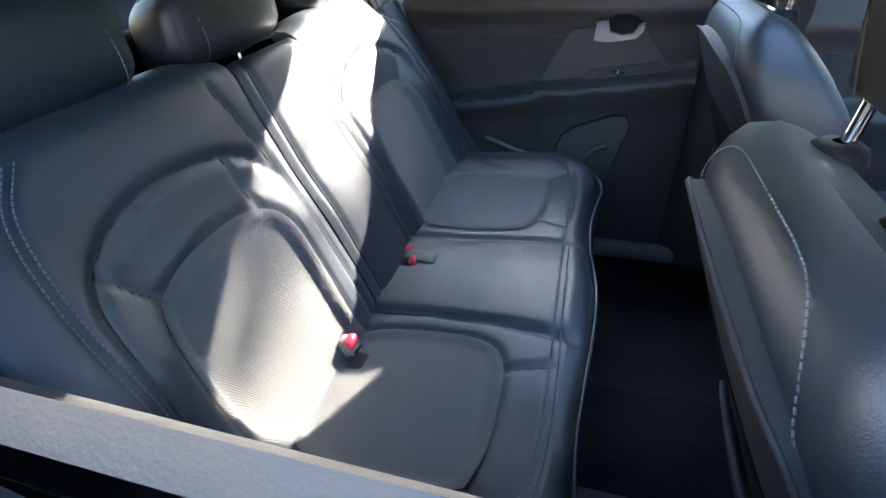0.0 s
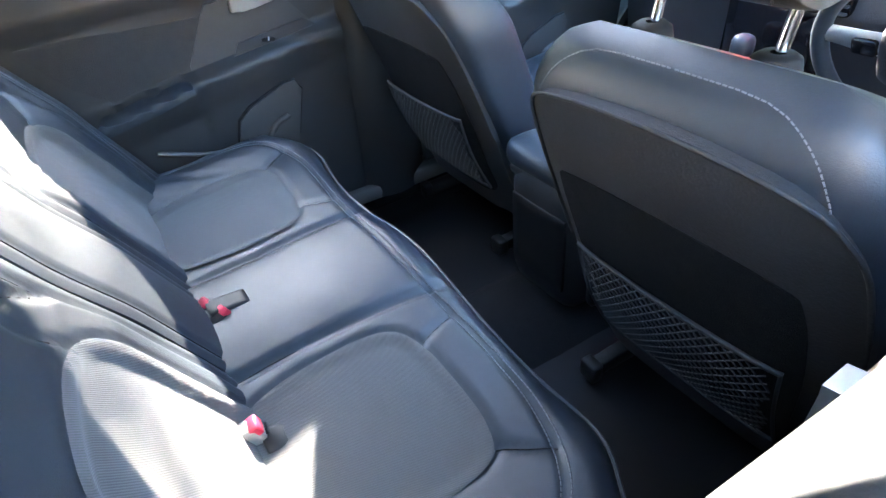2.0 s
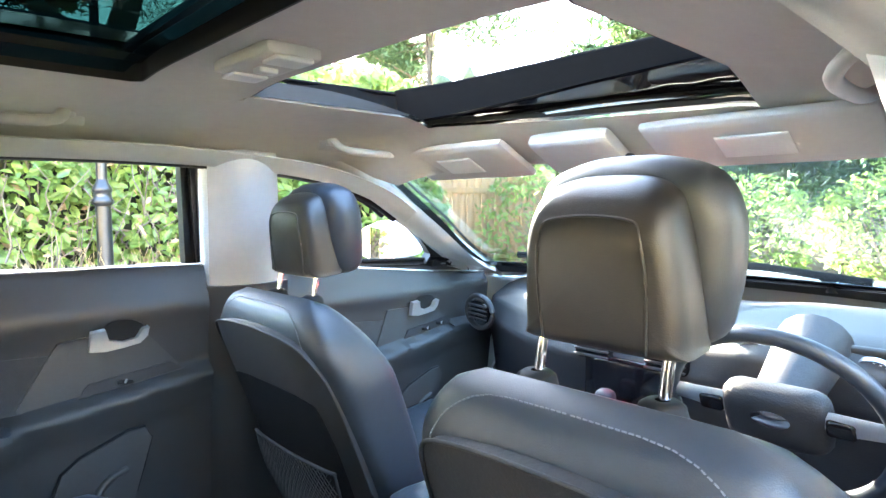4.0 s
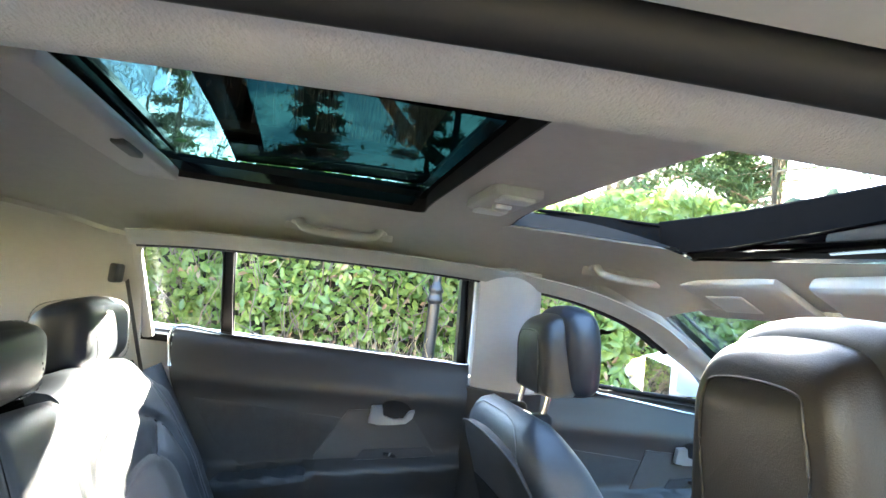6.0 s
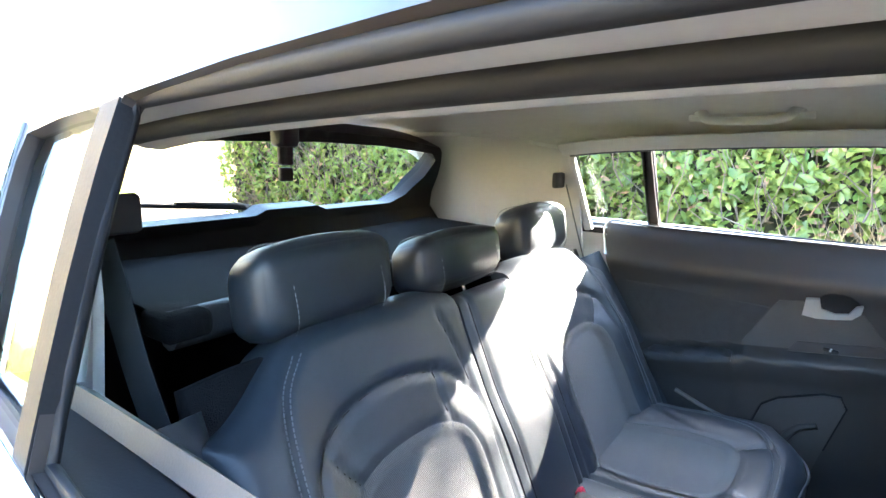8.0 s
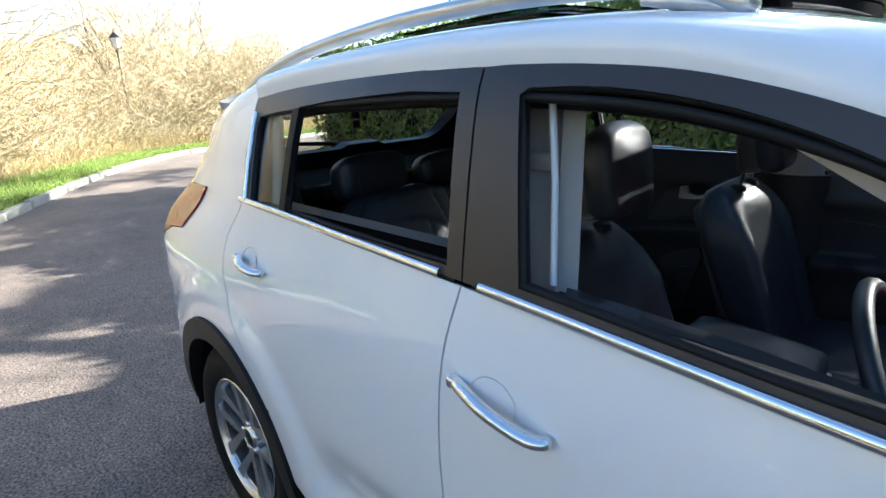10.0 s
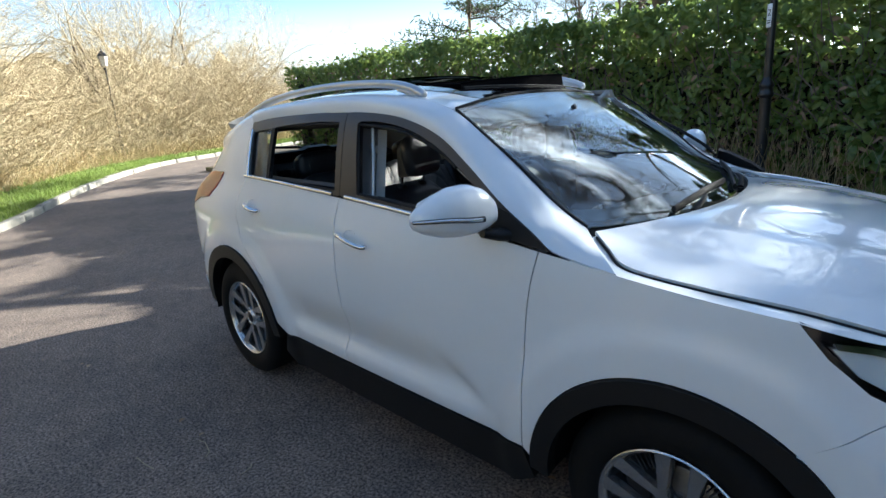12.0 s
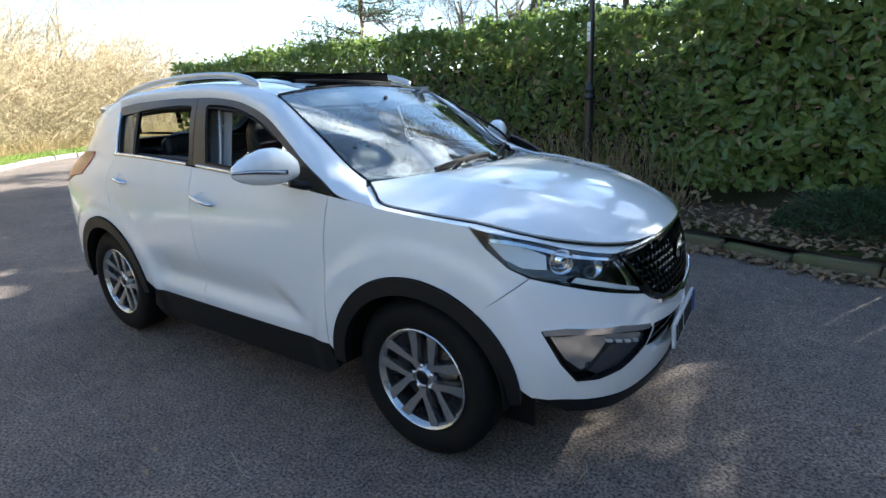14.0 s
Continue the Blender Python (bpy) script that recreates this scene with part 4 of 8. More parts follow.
# shrubs in front of the car, seen through its windscreen
for k, (x, y, w, h) in enumerate([(5.6, 4.0, 1.3, 1.9), (7.4, 2.4, 1.4, 1.7), (9.6, .9, 1.5, 1.8), (12, -1.2, 1.7, 2.0)]):
    b = tagged(empty("shrub", (x, y, .15), car=False), "leafy evergreen shrub by the road ahead", "shrub", "roadside shrubs")
    N = 2600
    d = rng.normal(size=(N, 3))
    d /= np.linalg.norm(d, axis=1)[:, None]
    rr = rng.uniform(.7, 1.0, N)[:, None]
    pos = d * rr * np.array([w, w * .8, h * .5]) + np.array([0, 0, h * .5])
    piece("foliage", leaf_cloud(pos, .10, (0, 0, .6), .8, .42), LEAF, b, car=False)
    n2 = 60
    e = rng.normal(size=(n2, 3)) * np.array([w * .5, w * .4, 0]) + np.array([0, 0, 1]) * rng.uniform(.4, .9, n2)[:, None] * h
    piece("branchwork", twigs(np.zeros((n2, 3)), e, np.zeros((n2, 3)), [.014] * n2, [.004] * n2, 5), BARK, b, car=False)

# ---------- the car: surfaces ----------
# x forward, y to its left, z up, metres; the right half is described, the left is its mirror image
OUTLINE = curve([(-2.29, 0), (-2.28, -.35), (-2.22, -.62), (-2.10, -.79), (-1.92, -.875), (-1.6, -.915), (-1.2, -.93), (-.6, -.94), (0, -.945), (.6, -.945),
                 (1.1, -.935), (1.4, -.915), (1.62, -.88), (1.8, -.815), (1.95, -.71), (2.05, -.56), (2.11, -.38), (2.14, -.18), (2.15, 0)], 12)
RUN = np.concatenate([[0], np.cumsum(np.linalg.norm(np.diff(OUTLINE, axis=0), axis=1))])
RUN = RUN - RUN[np.argmin(np.abs(OUTLINE[:, 0]) + (OUTLINE[:, 1] > -.9) * 9)]
S_FRONT, S_REAR = RUN[-1], RUN[0]
SIDE_Z, SIDE_O = (.2, .35, .5, .75, .95, 1.08, 1.2, 1.3, 1.4, 1.5, 1.56, 1.62), (.06, .03, .01, 0, .002, .012, .042, .072, .105, .145, .185, .26)
NOSE_Z, NOSE_O = (.2, .3, .42, .55, .68, .8, .9, 1.0, 1.1), (.10, .04, .01, 0, .01, .03, .07, .16, .3)

SIDE_C, NOSE_C = curve(list(zip(SIDE_Z, SIDE_O)), 8), curve(list(zip(NOSE_Z, NOSE_O)), 8)


def plan(s):
    if s > S_FRONT:
        p = np.array([np.interp(2 * S_FRONT - s, RUN, OUTLINE[:, 0]), -np.interp(2 * S_FRONT - s, RUN, OUTLINE[:, 1])])
        return p
    return np.array([np.interp(s, RUN, OUTLINE[:, 0]), np.interp(s, RUN, OUTLINE[:, 1])])


def body(s, z):
    """The car's skin at s metres along its outline and height z."""
    c = plan(s)
    d = plan(s + .03) - plan(s - .03)
    d /= np.linalg.norm(d)
    n = np.array([-d[1], d[0]])
    x = c[0]
    w = ss(1.5, 1.95, x)
    o = np.interp(z, SIDE_C[:, 0], SIDE_C[:, 1]) * (1 - w) + np.interp(z, NOSE_C[:, 0], NOSE_C[:, 1]) * w
    if z > 1.0:
        o += min(1.2, max(0, (-x - .6) / 1.2)) * .06 * min(1, (z - 1.0) / .2)
    # the hollow along the bottom of the doors, between wheel arches
    if -0.86 < s < 0.70 and .47 < z < .72:
        k = ss(-.86, -.6, s) * (1 - ss(.25 + (.72 - z) * 1.1, .42 + (.72 - z) * 1.1, s))
        o += .036 * k * math.sin(math.pi * min(1, (z - .47) / .09) / 2) * (1 - ss(.52, .72, z))
    # soft shoulder crease over the arches
    for hub in (1.26, -1.345):
        q = math.hypot(s - hub, (z - .36) * 1.02)
        if q < .64:
            o -= .016 * (1 - ss(.56, .64, q))
    p = c + n * o
    lean = max(0, z - 1.12) * .95 * ss(1.3, 2.1, -x)
    return np.array([p[0] + lean, p[1], z])


def arc(c, r, a0, a1, n=24):
    return [(c[0] + r * math.cos(radians(a0 + (a1 - a0) * i / n)), c[1] + r * math.sin(radians(a0 + (a1 - a0) * i / n))) for i in range(n + 1)]


FHUB, RHUB = (1.258, .352), (-1.345, .362)
BELT_LINE = curve([(-1.175, 1.229), (-.68, 1.218), (-.22, 1.197), (.08, 1.178), (.27, 1.165), (.6, 1.143), (.83, 1.118)], 8)
GAP_B = curve([(-.219, 1.197), (-.244, 1.06), (-.254, .89), (-.243, .713), (-.228, .62), (-.262, .52), (-.268, .415)], 6)
GAP_F = curve([(.83, 1.118), (.80, .98), (.784, .83), (.771, .60), (.762, .45), (.76, .415)], 6)
DOOR_R = curve([(-.925, .655), (-1.02, .75), (-1.14, .87), (-1.215, 1.0), (-1.225, 1.12), (-1.165, 1.229)], 6)
belt_between = lambda a, b: [p for p in BELT_LINE if a < p[0] < b]
FRAME_TOP = curve([(-1.184, 1.516), (-.932, 1.538), (-.532, 1.550), (-.254, 1.549), (-.026, 1.537), (.152, 1.511), (.341, 1.452), (.509, 1.354), (.635, 1.267),
                   (.708, 1.222), (.807, 1.166), (.874, 1.121)], 6)

car = tagged(empty("car"), "white SUV parked on the road with open windows and sunroof", "car")
car.location = (0, 0, 0)


def both(name, geo, material, parent=(None, None), label="", sharp=62, far=1.0):
    """The part on the right side and its mirror image on the left."""
    a = piece(name, geo, material, parent[0] or car, label, sharp=sharp, far=far)
    b = piece(name, mirrored(geo), material, parent[1] or car, label, sharp=sharp, far=far)
    return a, b


G = .0022
# doors
rear_door_outline = [tuple(p) for p in GAP_B] + [(-.79, .415)] + arc(RHUB, .468, 12, 39, 8) + [tuple(p) for p in DOOR_R[1:]] + belt_between(-1.17, -.23)
front_door_outline = [tuple(p) for p in GAP_F[::-1]] + belt_between(-.21, .82)[::-1] + [tuple(p) for p in GAP_B] + [(.2, .415)]
door_rear = both("rear_door", skin(body, shrink(rear_door_outline, G), step=.028), PAINT, label="white painted rear door skin")
door_front = both("front_door", skin(body, shrink(front_door_outline, G), step=.028), PAINT, label="white painted front door skin")
fender_outline = [tuple(p) for p in GAP_F] + arc(FHUB, .468, 176, 51, 26) + [(1.65, .7853), (1.758, .8562), (1.676, .894), (1.59, .966), (1.523, 1.047), (1.3, 1.066), (1.09, 1.088), (.95, 1.105)]
both("front_wing", skin(body, shrink(fender_outline, G), step=.028), PAINT)
TAIL = [(-1.525, 1.238), (-1.80, 1.232), (-1.93, 1.20), (-1.95, 1.02), (-1.80, 1.07), (-1.66, 1.085), (-1.585, 1.15)]
quarter_outline = [tuple(p) for p in DOOR_R] + [(-1.185, 1.33), (-1.19, 1.45), (-1.19, 1.514), (-1.45, 1.485), (-1.75, 1.43), (-1.95, 1.36)] + TAIL[2::-1] + TAIL[:3:-1] + [TAIL[3], (-1.98, .80), (-1.90, .55)] + arc(RHUB, .468, 165, 40, 26)
both("rear_quarter", skin(body, shrink(quarter_outline, .0012), step=.03), PAINT)
lamp_r, lamp_l = both("tail_lamp", skin(body, shrink(TAIL, .002), step=.03, lift=.006, t=.03), RED_LENS, label="red rear lamp lens")
rear_bumper = [(-1.87, .48), (-1.98, .80), (-2.4, .82), (-2.80, .82), (S_REAR, .82), (S_REAR, .36), (-2.5, .36), (-2.0, .38)]
both("rear_bumper", skin(body, rear_bumper, step=.05), PAINT)
tailgate = [(-1.95, .82), (-1.95, 1.30), (-2.1, 1.28), (S_REAR, 1.24), (S_REAR, .82)]
both("tailgate_skin", skin(body, tailgate, step=.05, lift=-.004), PAINT)

# black cladding: arches, sills
for hub, a0, a1 in ((FHUB, 8, 172), (RHUB, 10, 168)):
    pts_o, pts_i = arc(hub, .466, a0 - 8, a1 + 8, 30), arc(hub, .395, a0 - 9, a1 + 9, 30)
    both("arch_cladding", skin(body, pts_o + pts_i[::-1], step=.03, lift=.012, t=.05), BLACK, label="black plastic wheel-arch cladding")
    # well behind the wheel
    well = []
    for i in range(25):
        a = radians(-3 + 186 * i / 24)
        for y in (-.90, -.62):
            well.append((hub[0] + .41 * math.cos(a), y, hub[1] + .41 * math.sin(a)))
    wf = [[2 * i, 2 * i + 1, 2 * i + 3, 2 * i + 2] for i in range(24)]
    both("wheel_well", (np.array(well), wf), RUBBER)
    both("wheel_well_wall", box((.84, .02, .7), .004, (hub[0], -.61, .46)), RUBBER)
sill = [(.765, .409), (-.795, .409), (-.86, .30), (-.78, .235), (.70, .235), (.80, .30)]
both("sill_cladding", skin(body, sill, step=.04, lift=.006, t=.08), BLACK, label="black plastic sill cladding")
piece("underbody", box((3.2, 1.4, .16), .04, (0, 0, .30)), RUBBER, car)

# front bumper, nose
HL = [(1.523, 1.047), (1.59, .966), (1.676, .894), (1.773, .856), (1.896, .826), (2.039, .796), (2.292, .740), (2.245, .80), (2.162, .912), (1.913, .950), (1.671, 1.006)]
FOG = [(1.80, .66), (1.902, .668), (2.138, .648), (2.32, .612), (2.345, .585), (2.291, .53), (2.146, .468), (2.037, .452), (1.94, .455), (1.875, .53)]
INTAKE = [(2.36, .600), (2.55, .578), (2.8, .568), (S_FRONT + .02, .565), (S_FRONT + .02, .44), (2.6, .445), (2.36, .49), (2.30, .525), (2.355, .575)]
bumper_outline = [(1.545, .716), (1.758, .856)] + HL[4:7] + [(2.335, .712), (2.45, .668), (2.67, .648), (S_FRONT, .642), (S_FRONT, .39), (2.6, .37), (2.185, .35), (1.9, .372), (1.765, .385)] + arc(FHUB, .468, 8, 50, 10)
both("front_bumper", skin(body, shrink(bumper_outline, .0015), [FOG, [(min(p[0], S_FRONT - .001), p[1]) for p in INTAKE]], step=.028, t=.03), PAINT, label="white painted front bumper")
valance = [(1.79, .376), (1.9, .366), (2.185, .344), (2.6, .364), (S_FRONT, .384), (S_FRONT, .32), (2.5, .305), (2.15, .295), (1.92, .315)]
both("front_valance", skin(body, valance, step=.05, lift=.004, t=.04), BLACK, label="black lower front lip")
both("intake_backing", skin(body, [(2.25, .63), (S_FRONT, .60), (S_FRONT, .41), (2.25, .44)], step=.06, lift=-.07, t=0), BLACK)
for k in range(3):
    z = .47 + .036 * k
    both("intake_slat", skin(body, [(2.40, z), (S_FRONT, z - .004), (S_FRONT, z + .008), (2.40, z + .012)], step=.06, lift=-.03, t=.02), GLOSS)


def lamp_parts():
    heads = both("headlamp", skin(body, HL, step=.03, lift=-.055, t=0), GLOSS, label="headlamp with dark housing and projector lens")
    for side, h in zip((0, 1), heads):
        flip = (lambda g: g) if side == 0 else mirrored
        add = lambda n, g, m, l="": piece(n, flip(g), m, h, l)
        add("lens", skin(body, shrink(HL, .002), step=.03, lift=.003, t=.012), CLEAR, "clear headlamp cover")
        add("bezel", skin(body, shrink(HL, .001), [shrink(HL, .012)], step=.03, lift=-.006, t=.045), GLOSS)
        c = body(1.90, .89)
        m = Matrix.Translation(c + np.array([-.03, .035, .006])) @ Vector((.55, -.83, .0)).to_track_quat("Z", "Y").to_matrix().to_4x4()
        add("projector_ring", moved(lathe([(.040, -.02), (.044, .0), (.050, .006), (.046, .012), (.038, .006), (.036, -.03)], 28, "z"), m), REFLECTOR, "chrome projector ring")
        add("projector_lens", moved(lathe([(.0, .010), (.018, .007), (.031, -.001), (.036, -.012)], 28, "z"), m), MIRROR)
        c2 = body(2.06, .87)
        m2 = Matrix.Translation(c2 + np.array([-.04, .02, .0])) @ Vector((.80, -.58, .0)).to_track_quat("Z", "Y").to_matrix().to_4x4()
        add("reflector_bowl", moved(lathe([(.006, -.035), (.028, -.022), (.042, .004), (.045, .008)], 24, "z"), m2), REFLECTOR, "chrome main-beam bowl")
        add("indicator_reflector", skin(body, [(1.60, .985), (1.69, .985), (1.83, .935), (1.83, .885), (1.73, .893), (1.66, .925)], step=.02, lift=-.018, t=.02), BULB_WHITE, "pale indicator reflector")
        add("light_strip", skin(body, [(1.93, .835), (2.06, .809), (2.27, .756), (2.262, .772), (2.07, .826), (1.95, .852)], step=.02, lift=-.006, t=.02), BULB_WHITE, "white daytime light strip")
        add("inner_trim", skin(body, [(2.15, .895), (2.205, .80), (2.235, .765), (2.262, .775), (2.232, .81), (2.175, .90)], step=.02, lift=-.012, t=.02), REFLECTOR)
        add("upper_trim", skin(body, [(1.60, 1.0), (1.70, .99), (1.92, .935), (2.13, .905), (2.13, .895), (1.92, .922), (1.69, .975), (1.61, .985)], step=.02, lift=-.010, t=.015), REFLECTOR)
    fogs = both("fog_lamp_housing", skin(body, FOG, step=.03, lift=-.05, t=0), BLACK, label="dark fog-lamp recess with chrome brow")
    for side, h in zip((0, 1), fogs):
        flip = (lambda g: g) if side == 0 else mirrored
        add = lambda n, g, m, l="": piece(n, flip(g), m, h, l)
        add("surround", skin(body, FOG, [shrink(FOG, .009)], step=.03, lift=.002, t=.05), GLOSS)
        add("chrome_brow", skin(body, [(1.812, .643), (1.902, .647), (2.135, .627), (2.31, .594), (2.325, .612), (2.138, .651), (1.902, .672), (1.806, .664)], step=.02, lift=.006, t=.02), CHROME, "bright chrome brow")
        add("fog_reflector", skin(body, [(1.838, .632), (1.99, .634), (2.085, .606), (2.03, .548), (1.995, .512), (1.965, .490), (1.895, .545)], step=.02, lift=-.018, t=.025), REFLECTOR, "silvered fog lamp")
        add("running_light", skin(body, [(2.02, .628), (2.135, .618), (2.27, .588), (2.265, .565), (2.12, .588), (2.06, .600)], step=.02, lift=-.012, t=.02), REFLECTOR)
        for k in range(4):
            a = 2.06 + .05 * k
            add("light_segment", skin(body, [(a, .612 - .012 * k), (a + .035, .604 - .012 * k), (a + .04, .590 - .012 * k), (a + .008, .597 - .012 * k)], step=.02, lift=-.006, t=.01), BULB_WHITE)
        add("fog_lens", skin(body, [(1.845, .638), (2.02, .640), (2.14, .630), (2.30, .594), (2.27, .555), (2.10, .578), (2.0, .525), (1.955, .488), (1.89, .55)], step=.03, lift=-.004, t=.006), CLEAR)
        add("lower_scoop", skin(body, [(2.00, .482), (2.10, .575), (2.30, .565), (2.315, .56), (2.27, .522), (2.14, .474), (2.04, .460)], step=.02, lift=-.022, t=.02), SCOOP, "blue-grey moulded scoop")


lamp_parts()

# grille
GRILLE = [(2.172, .905), (2.26, .80), (2.335, .720), (2.45, .676), (2.67, .656), (S_FRONT, .650), (S_FRONT, .917), (2.7, .922), (2.45, .925), (2.25, .918)]
GRILLE_FULL = GRILLE[:5] + [(S_FRONT, .650)] + [(2 * S_FRONT - p[0], p[1]) for p in GRILLE[4::-1]] + [(2 * S_FRONT - p[0], p[1]) for p in GRILLE[:6:-1]] + GRILLE[6:]
grille = piece("grille", skin(body, GRILLE_FULL, step=.05, lift=-.045, t=0), RUBBER, car, "black honeycomb grille with a chrome surround")
piece("surround", skin(body, GRILLE_FULL, [shrink(GRILLE_FULL, .020)], step=.03, lift=.006, t=.05), GLOSS, grille)
top_edge = [(s, .924 - .012 * abs(S_FRONT - s)) for s in np.linspace(2.19, 2 * S_FRONT - 2.19, 40)]
piece("chrome_strip", join(tube([body(s, z) + np.array([.014, 0, .0]) for s, z in top_edge], .011, 8, flat=.8),
                           tube([body(s, z) + np.array([.012, -.004, 0]) for s, z in [(2.40, .684), (2.55, .660), (2.8, .648), (S_FRONT, .644), (2 * S_FRONT - 2.8, .648), (2 * S_FRONT - 2.55, .660), (2 * S_FRONT - 2.40, .684)]], .008, 8)), CHROME, grille, "bright chrome strip along the grille")
cells = []
for r in range(9):
    for k in range(44):
        s0, z0 = 2.22 + .043 * k + (.0215 if r % 2 else 0), .672 + .0285 * r
        if inside(shrink(GRILLE_FULL, .024), (s0, z0)):
            hexo = [(s0 + .0215 * math.cos(radians(a)), z0 + .0185 * math.sin(radians(a))) for a in range(30, 390, 60)]
            o = [body(*p) for p in hexo]
            c = body(s0, z0)
            n = np.cross(body(s0 + .01, z0) - c, body(s0, z0 + .01) - c)
            n /= np.linalg.norm(n)
            inn = [c + (p - c) * .74 - n * .002 for p in o]
            deep = [c + (p - c) * .60 - n * .03 for p in o]
            V = np.array(o + inn + deep)
            F = [[i, (i + 1) % 6, 6 + (i + 1) % 6, 6 + i] for i in range(6)] + [[6 + i, 6 + (i + 1) % 6, 12 + (i + 1) % 6, 12 + i] for i in range(6)]
            cells.append((V, F))
for g in cells:
    piece("grille_cell", g, GLOSS, grille, smooth=False)
bc = body(S_FRONT, .815) + np.array([.006, 0, 0])
badge = piece("badge", moved(lathe([(0, .012), (.03, .011), (.055, .006), (.062, 0)], 32, "x"), Matrix.Translation(bc) @ Matrix.Diagonal((1, 1.15, .62, 1))), CHROME, grille, "oval chrome badge")
piece("badge_bar", join(*[box((.006, .014, .045), .002, tuple(bc + np.array([.013, y, 0])), (18, 0, 0)) for y in (-.032, -.008, .018, .038)]), GLOSS, badge)
plate = piece("number_plate", box((.014, .52, .112), .004, (2.162, 0, .50), (0, -4, 0)), PLATE, car, "white front number plate")
piece("plate_band", box((.004, .045, .100), .001, (2.1715, .232, .50), (0, -4, 0)), PLATE_BLUE, plate)
for k in range(7):
    piece("plate_bar", box((.004, .036, .072), .001, (2.1715, .16 - .058 * k - (.02 if k > 3 else 0), .50), (0, -4, 0)), INK, plate)

# bonnet
EDGE = curve([(.935, -.755, 1.158), (1.0, -.80, 1.128), (1.09, -.855, 1.094), (1.3, -.850, 1.072), (1.515, -.815, 1.050), (1.73, -.73, 1.000), (1.91, -.595, .962), (2.01, -.44, .940), (2.062, -.26, .934)], 10)
MID = curve([(1.165, 0, 1.165), (1.20, 0, 1.170), (1.27, 0, 1.170), (1.45, 0, 1.155), (1.64, 0, 1.125), (1.81, 0, 1.080), (1.95, 0, 1.025), (2.04, 0, .975), (2.085, 0, .938)], 10)


def bonnet(u, v):
    a = min(len(EDGE) - 1.001, max(0, u * (len(EDGE) - 1)))
    i, f = int(a), a - int(a)
    e, m = EDGE[i] * (1 - f) + EDGE[i + 1] * f, MID[i] * (1 - f) + MID[i + 1] * f
    b = 1 - abs(v)
    k = 1 - (1 - b) ** 2.4
    crease = .006 * math.exp(-((b - .42) / .07) ** 2) * math.sin(math.pi * min(1, u * 1.15)) - .003 * math.exp(-((b - .60) / .10) ** 2) * math.sin(math.pi * min(1, u * 1.1))
    return np.array([e[0] + (m[0] - e[0]) * (1 - (1 - b) ** 2), e[1] * (1 - b) * (1 if v < 0 else -1), e[2] + (m[2] - e[2]) * k + crease])


piece("bonnet", solid(sheet(bonnet, 70, 60, 0.004, 1, -.997, .997), .012), PAINT, car, "white bonnet reflecting sky and branches", far=0)


def wing_top(u, v):
    e = np.array([np.interp(u, np.linspace(0, 1, len(EDGE)), EDGE[:, k]) for k in range(3)])
    s = e[0] + .004 if u < .5 else float(np.interp(u, (.5, .625, .75, .875, 1), (1.523, 1.70, 1.95, 2.165, 2.35)))
    zt = float(np.interp(s, (.83, .95, 1.09, 1.3, 1.523, 1.671, 1.913, 2.162, 2.35), (1.118, 1.105, 1.088, 1.066, 1.047, 1.006, .950, .914, .918)))
    a, b = body(s, zt - .003), e + np.array([0, .014, -.016])
    return a * (1 - v) + b * v + np.array([0, 0, .006]) * math.sin(math.pi * v)


both("wing_shoulder", sheet(wing_top, 80, 6, .0, .95, 0, 1, flip=True), PAINT, far=0)
# added black tube paints the shade in the gap between bonnet and wing
both("bonnet_gap_shade", tube([q + np.array([0, -.003, -.010]) for q in EDGE[2:-4]], .0045, 6), RUBBER, far=0)
piece("engine_bay_floor", box((.62, 1.3, .05), .01, (1.42, 0, .72)), RUBBER, car)

# pillars and cant rails in body colour
LOW = [body(p[0], p[1]) for p in FRAME_TOP] + [body(.98, 1.103), body(1.085, 1.090)]
HIGH = curve([(-1.75, -.62, 1.47), (-1.4, -.66, 1.556), (-1.0, -.685, 1.606), (-.5, -.70, 1.628), (-.1, -.71, 1.618), (.15, -.725, 1.588), (.352, -.74, 1.541), (.50, -.745, 1.441), (.638, -.748, 1.346), (.79, -.75, 1.226), (.91, -.757, 1.163)], 12)
def eased(A, n):
    """A row of points with its small kinks evened out."""
    A = np.array(A, float)
    for _ in range(n):
        A[1:-1] = (A[:-2] + 2 * A[1:-1] + A[2:]) / 4
    return A


LOWA, HIGH = eased(LOW, 1), eased(HIGH, 30)
lo_len = np.concatenate([[0], np.cumsum(np.linalg.norm(np.diff(LOWA, axis=0), axis=1))])
hi_len = np.concatenate([[0], np.cumsum(np.linalg.norm(np.diff(HIGH, axis=0), axis=1))])
along = lambda A, L, t: np.array([np.interp(t * L[-1], L, A[:, k]) for k in range(3)])


CANT0 = float(np.interp(-1.184, HIGH[:, 0], hi_len)) / hi_len[-1]


def cant(u, v):
    a = along(LOWA, lo_len, u)
    j = CANT0 + (1 - CANT0) * u
    b = along(HIGH, hi_len, j)
    p = a * (1 - v) + b * v
    return p + np.array([0, -.030, .018]) * math.sin(math.pi * v) * (1 - .5 * u)


CANT_FAR = np.tile([.08 * (1 - j / 10) - .6 * j / 10 * ss(1, .55, i / 80) for i in range(81) for j in range(11)], 2)
both("cant_rail", solid(sheet(cant, 80, 10), .012), PAINT, label="white roof side and windscreen pillar", far=CANT_FAR)
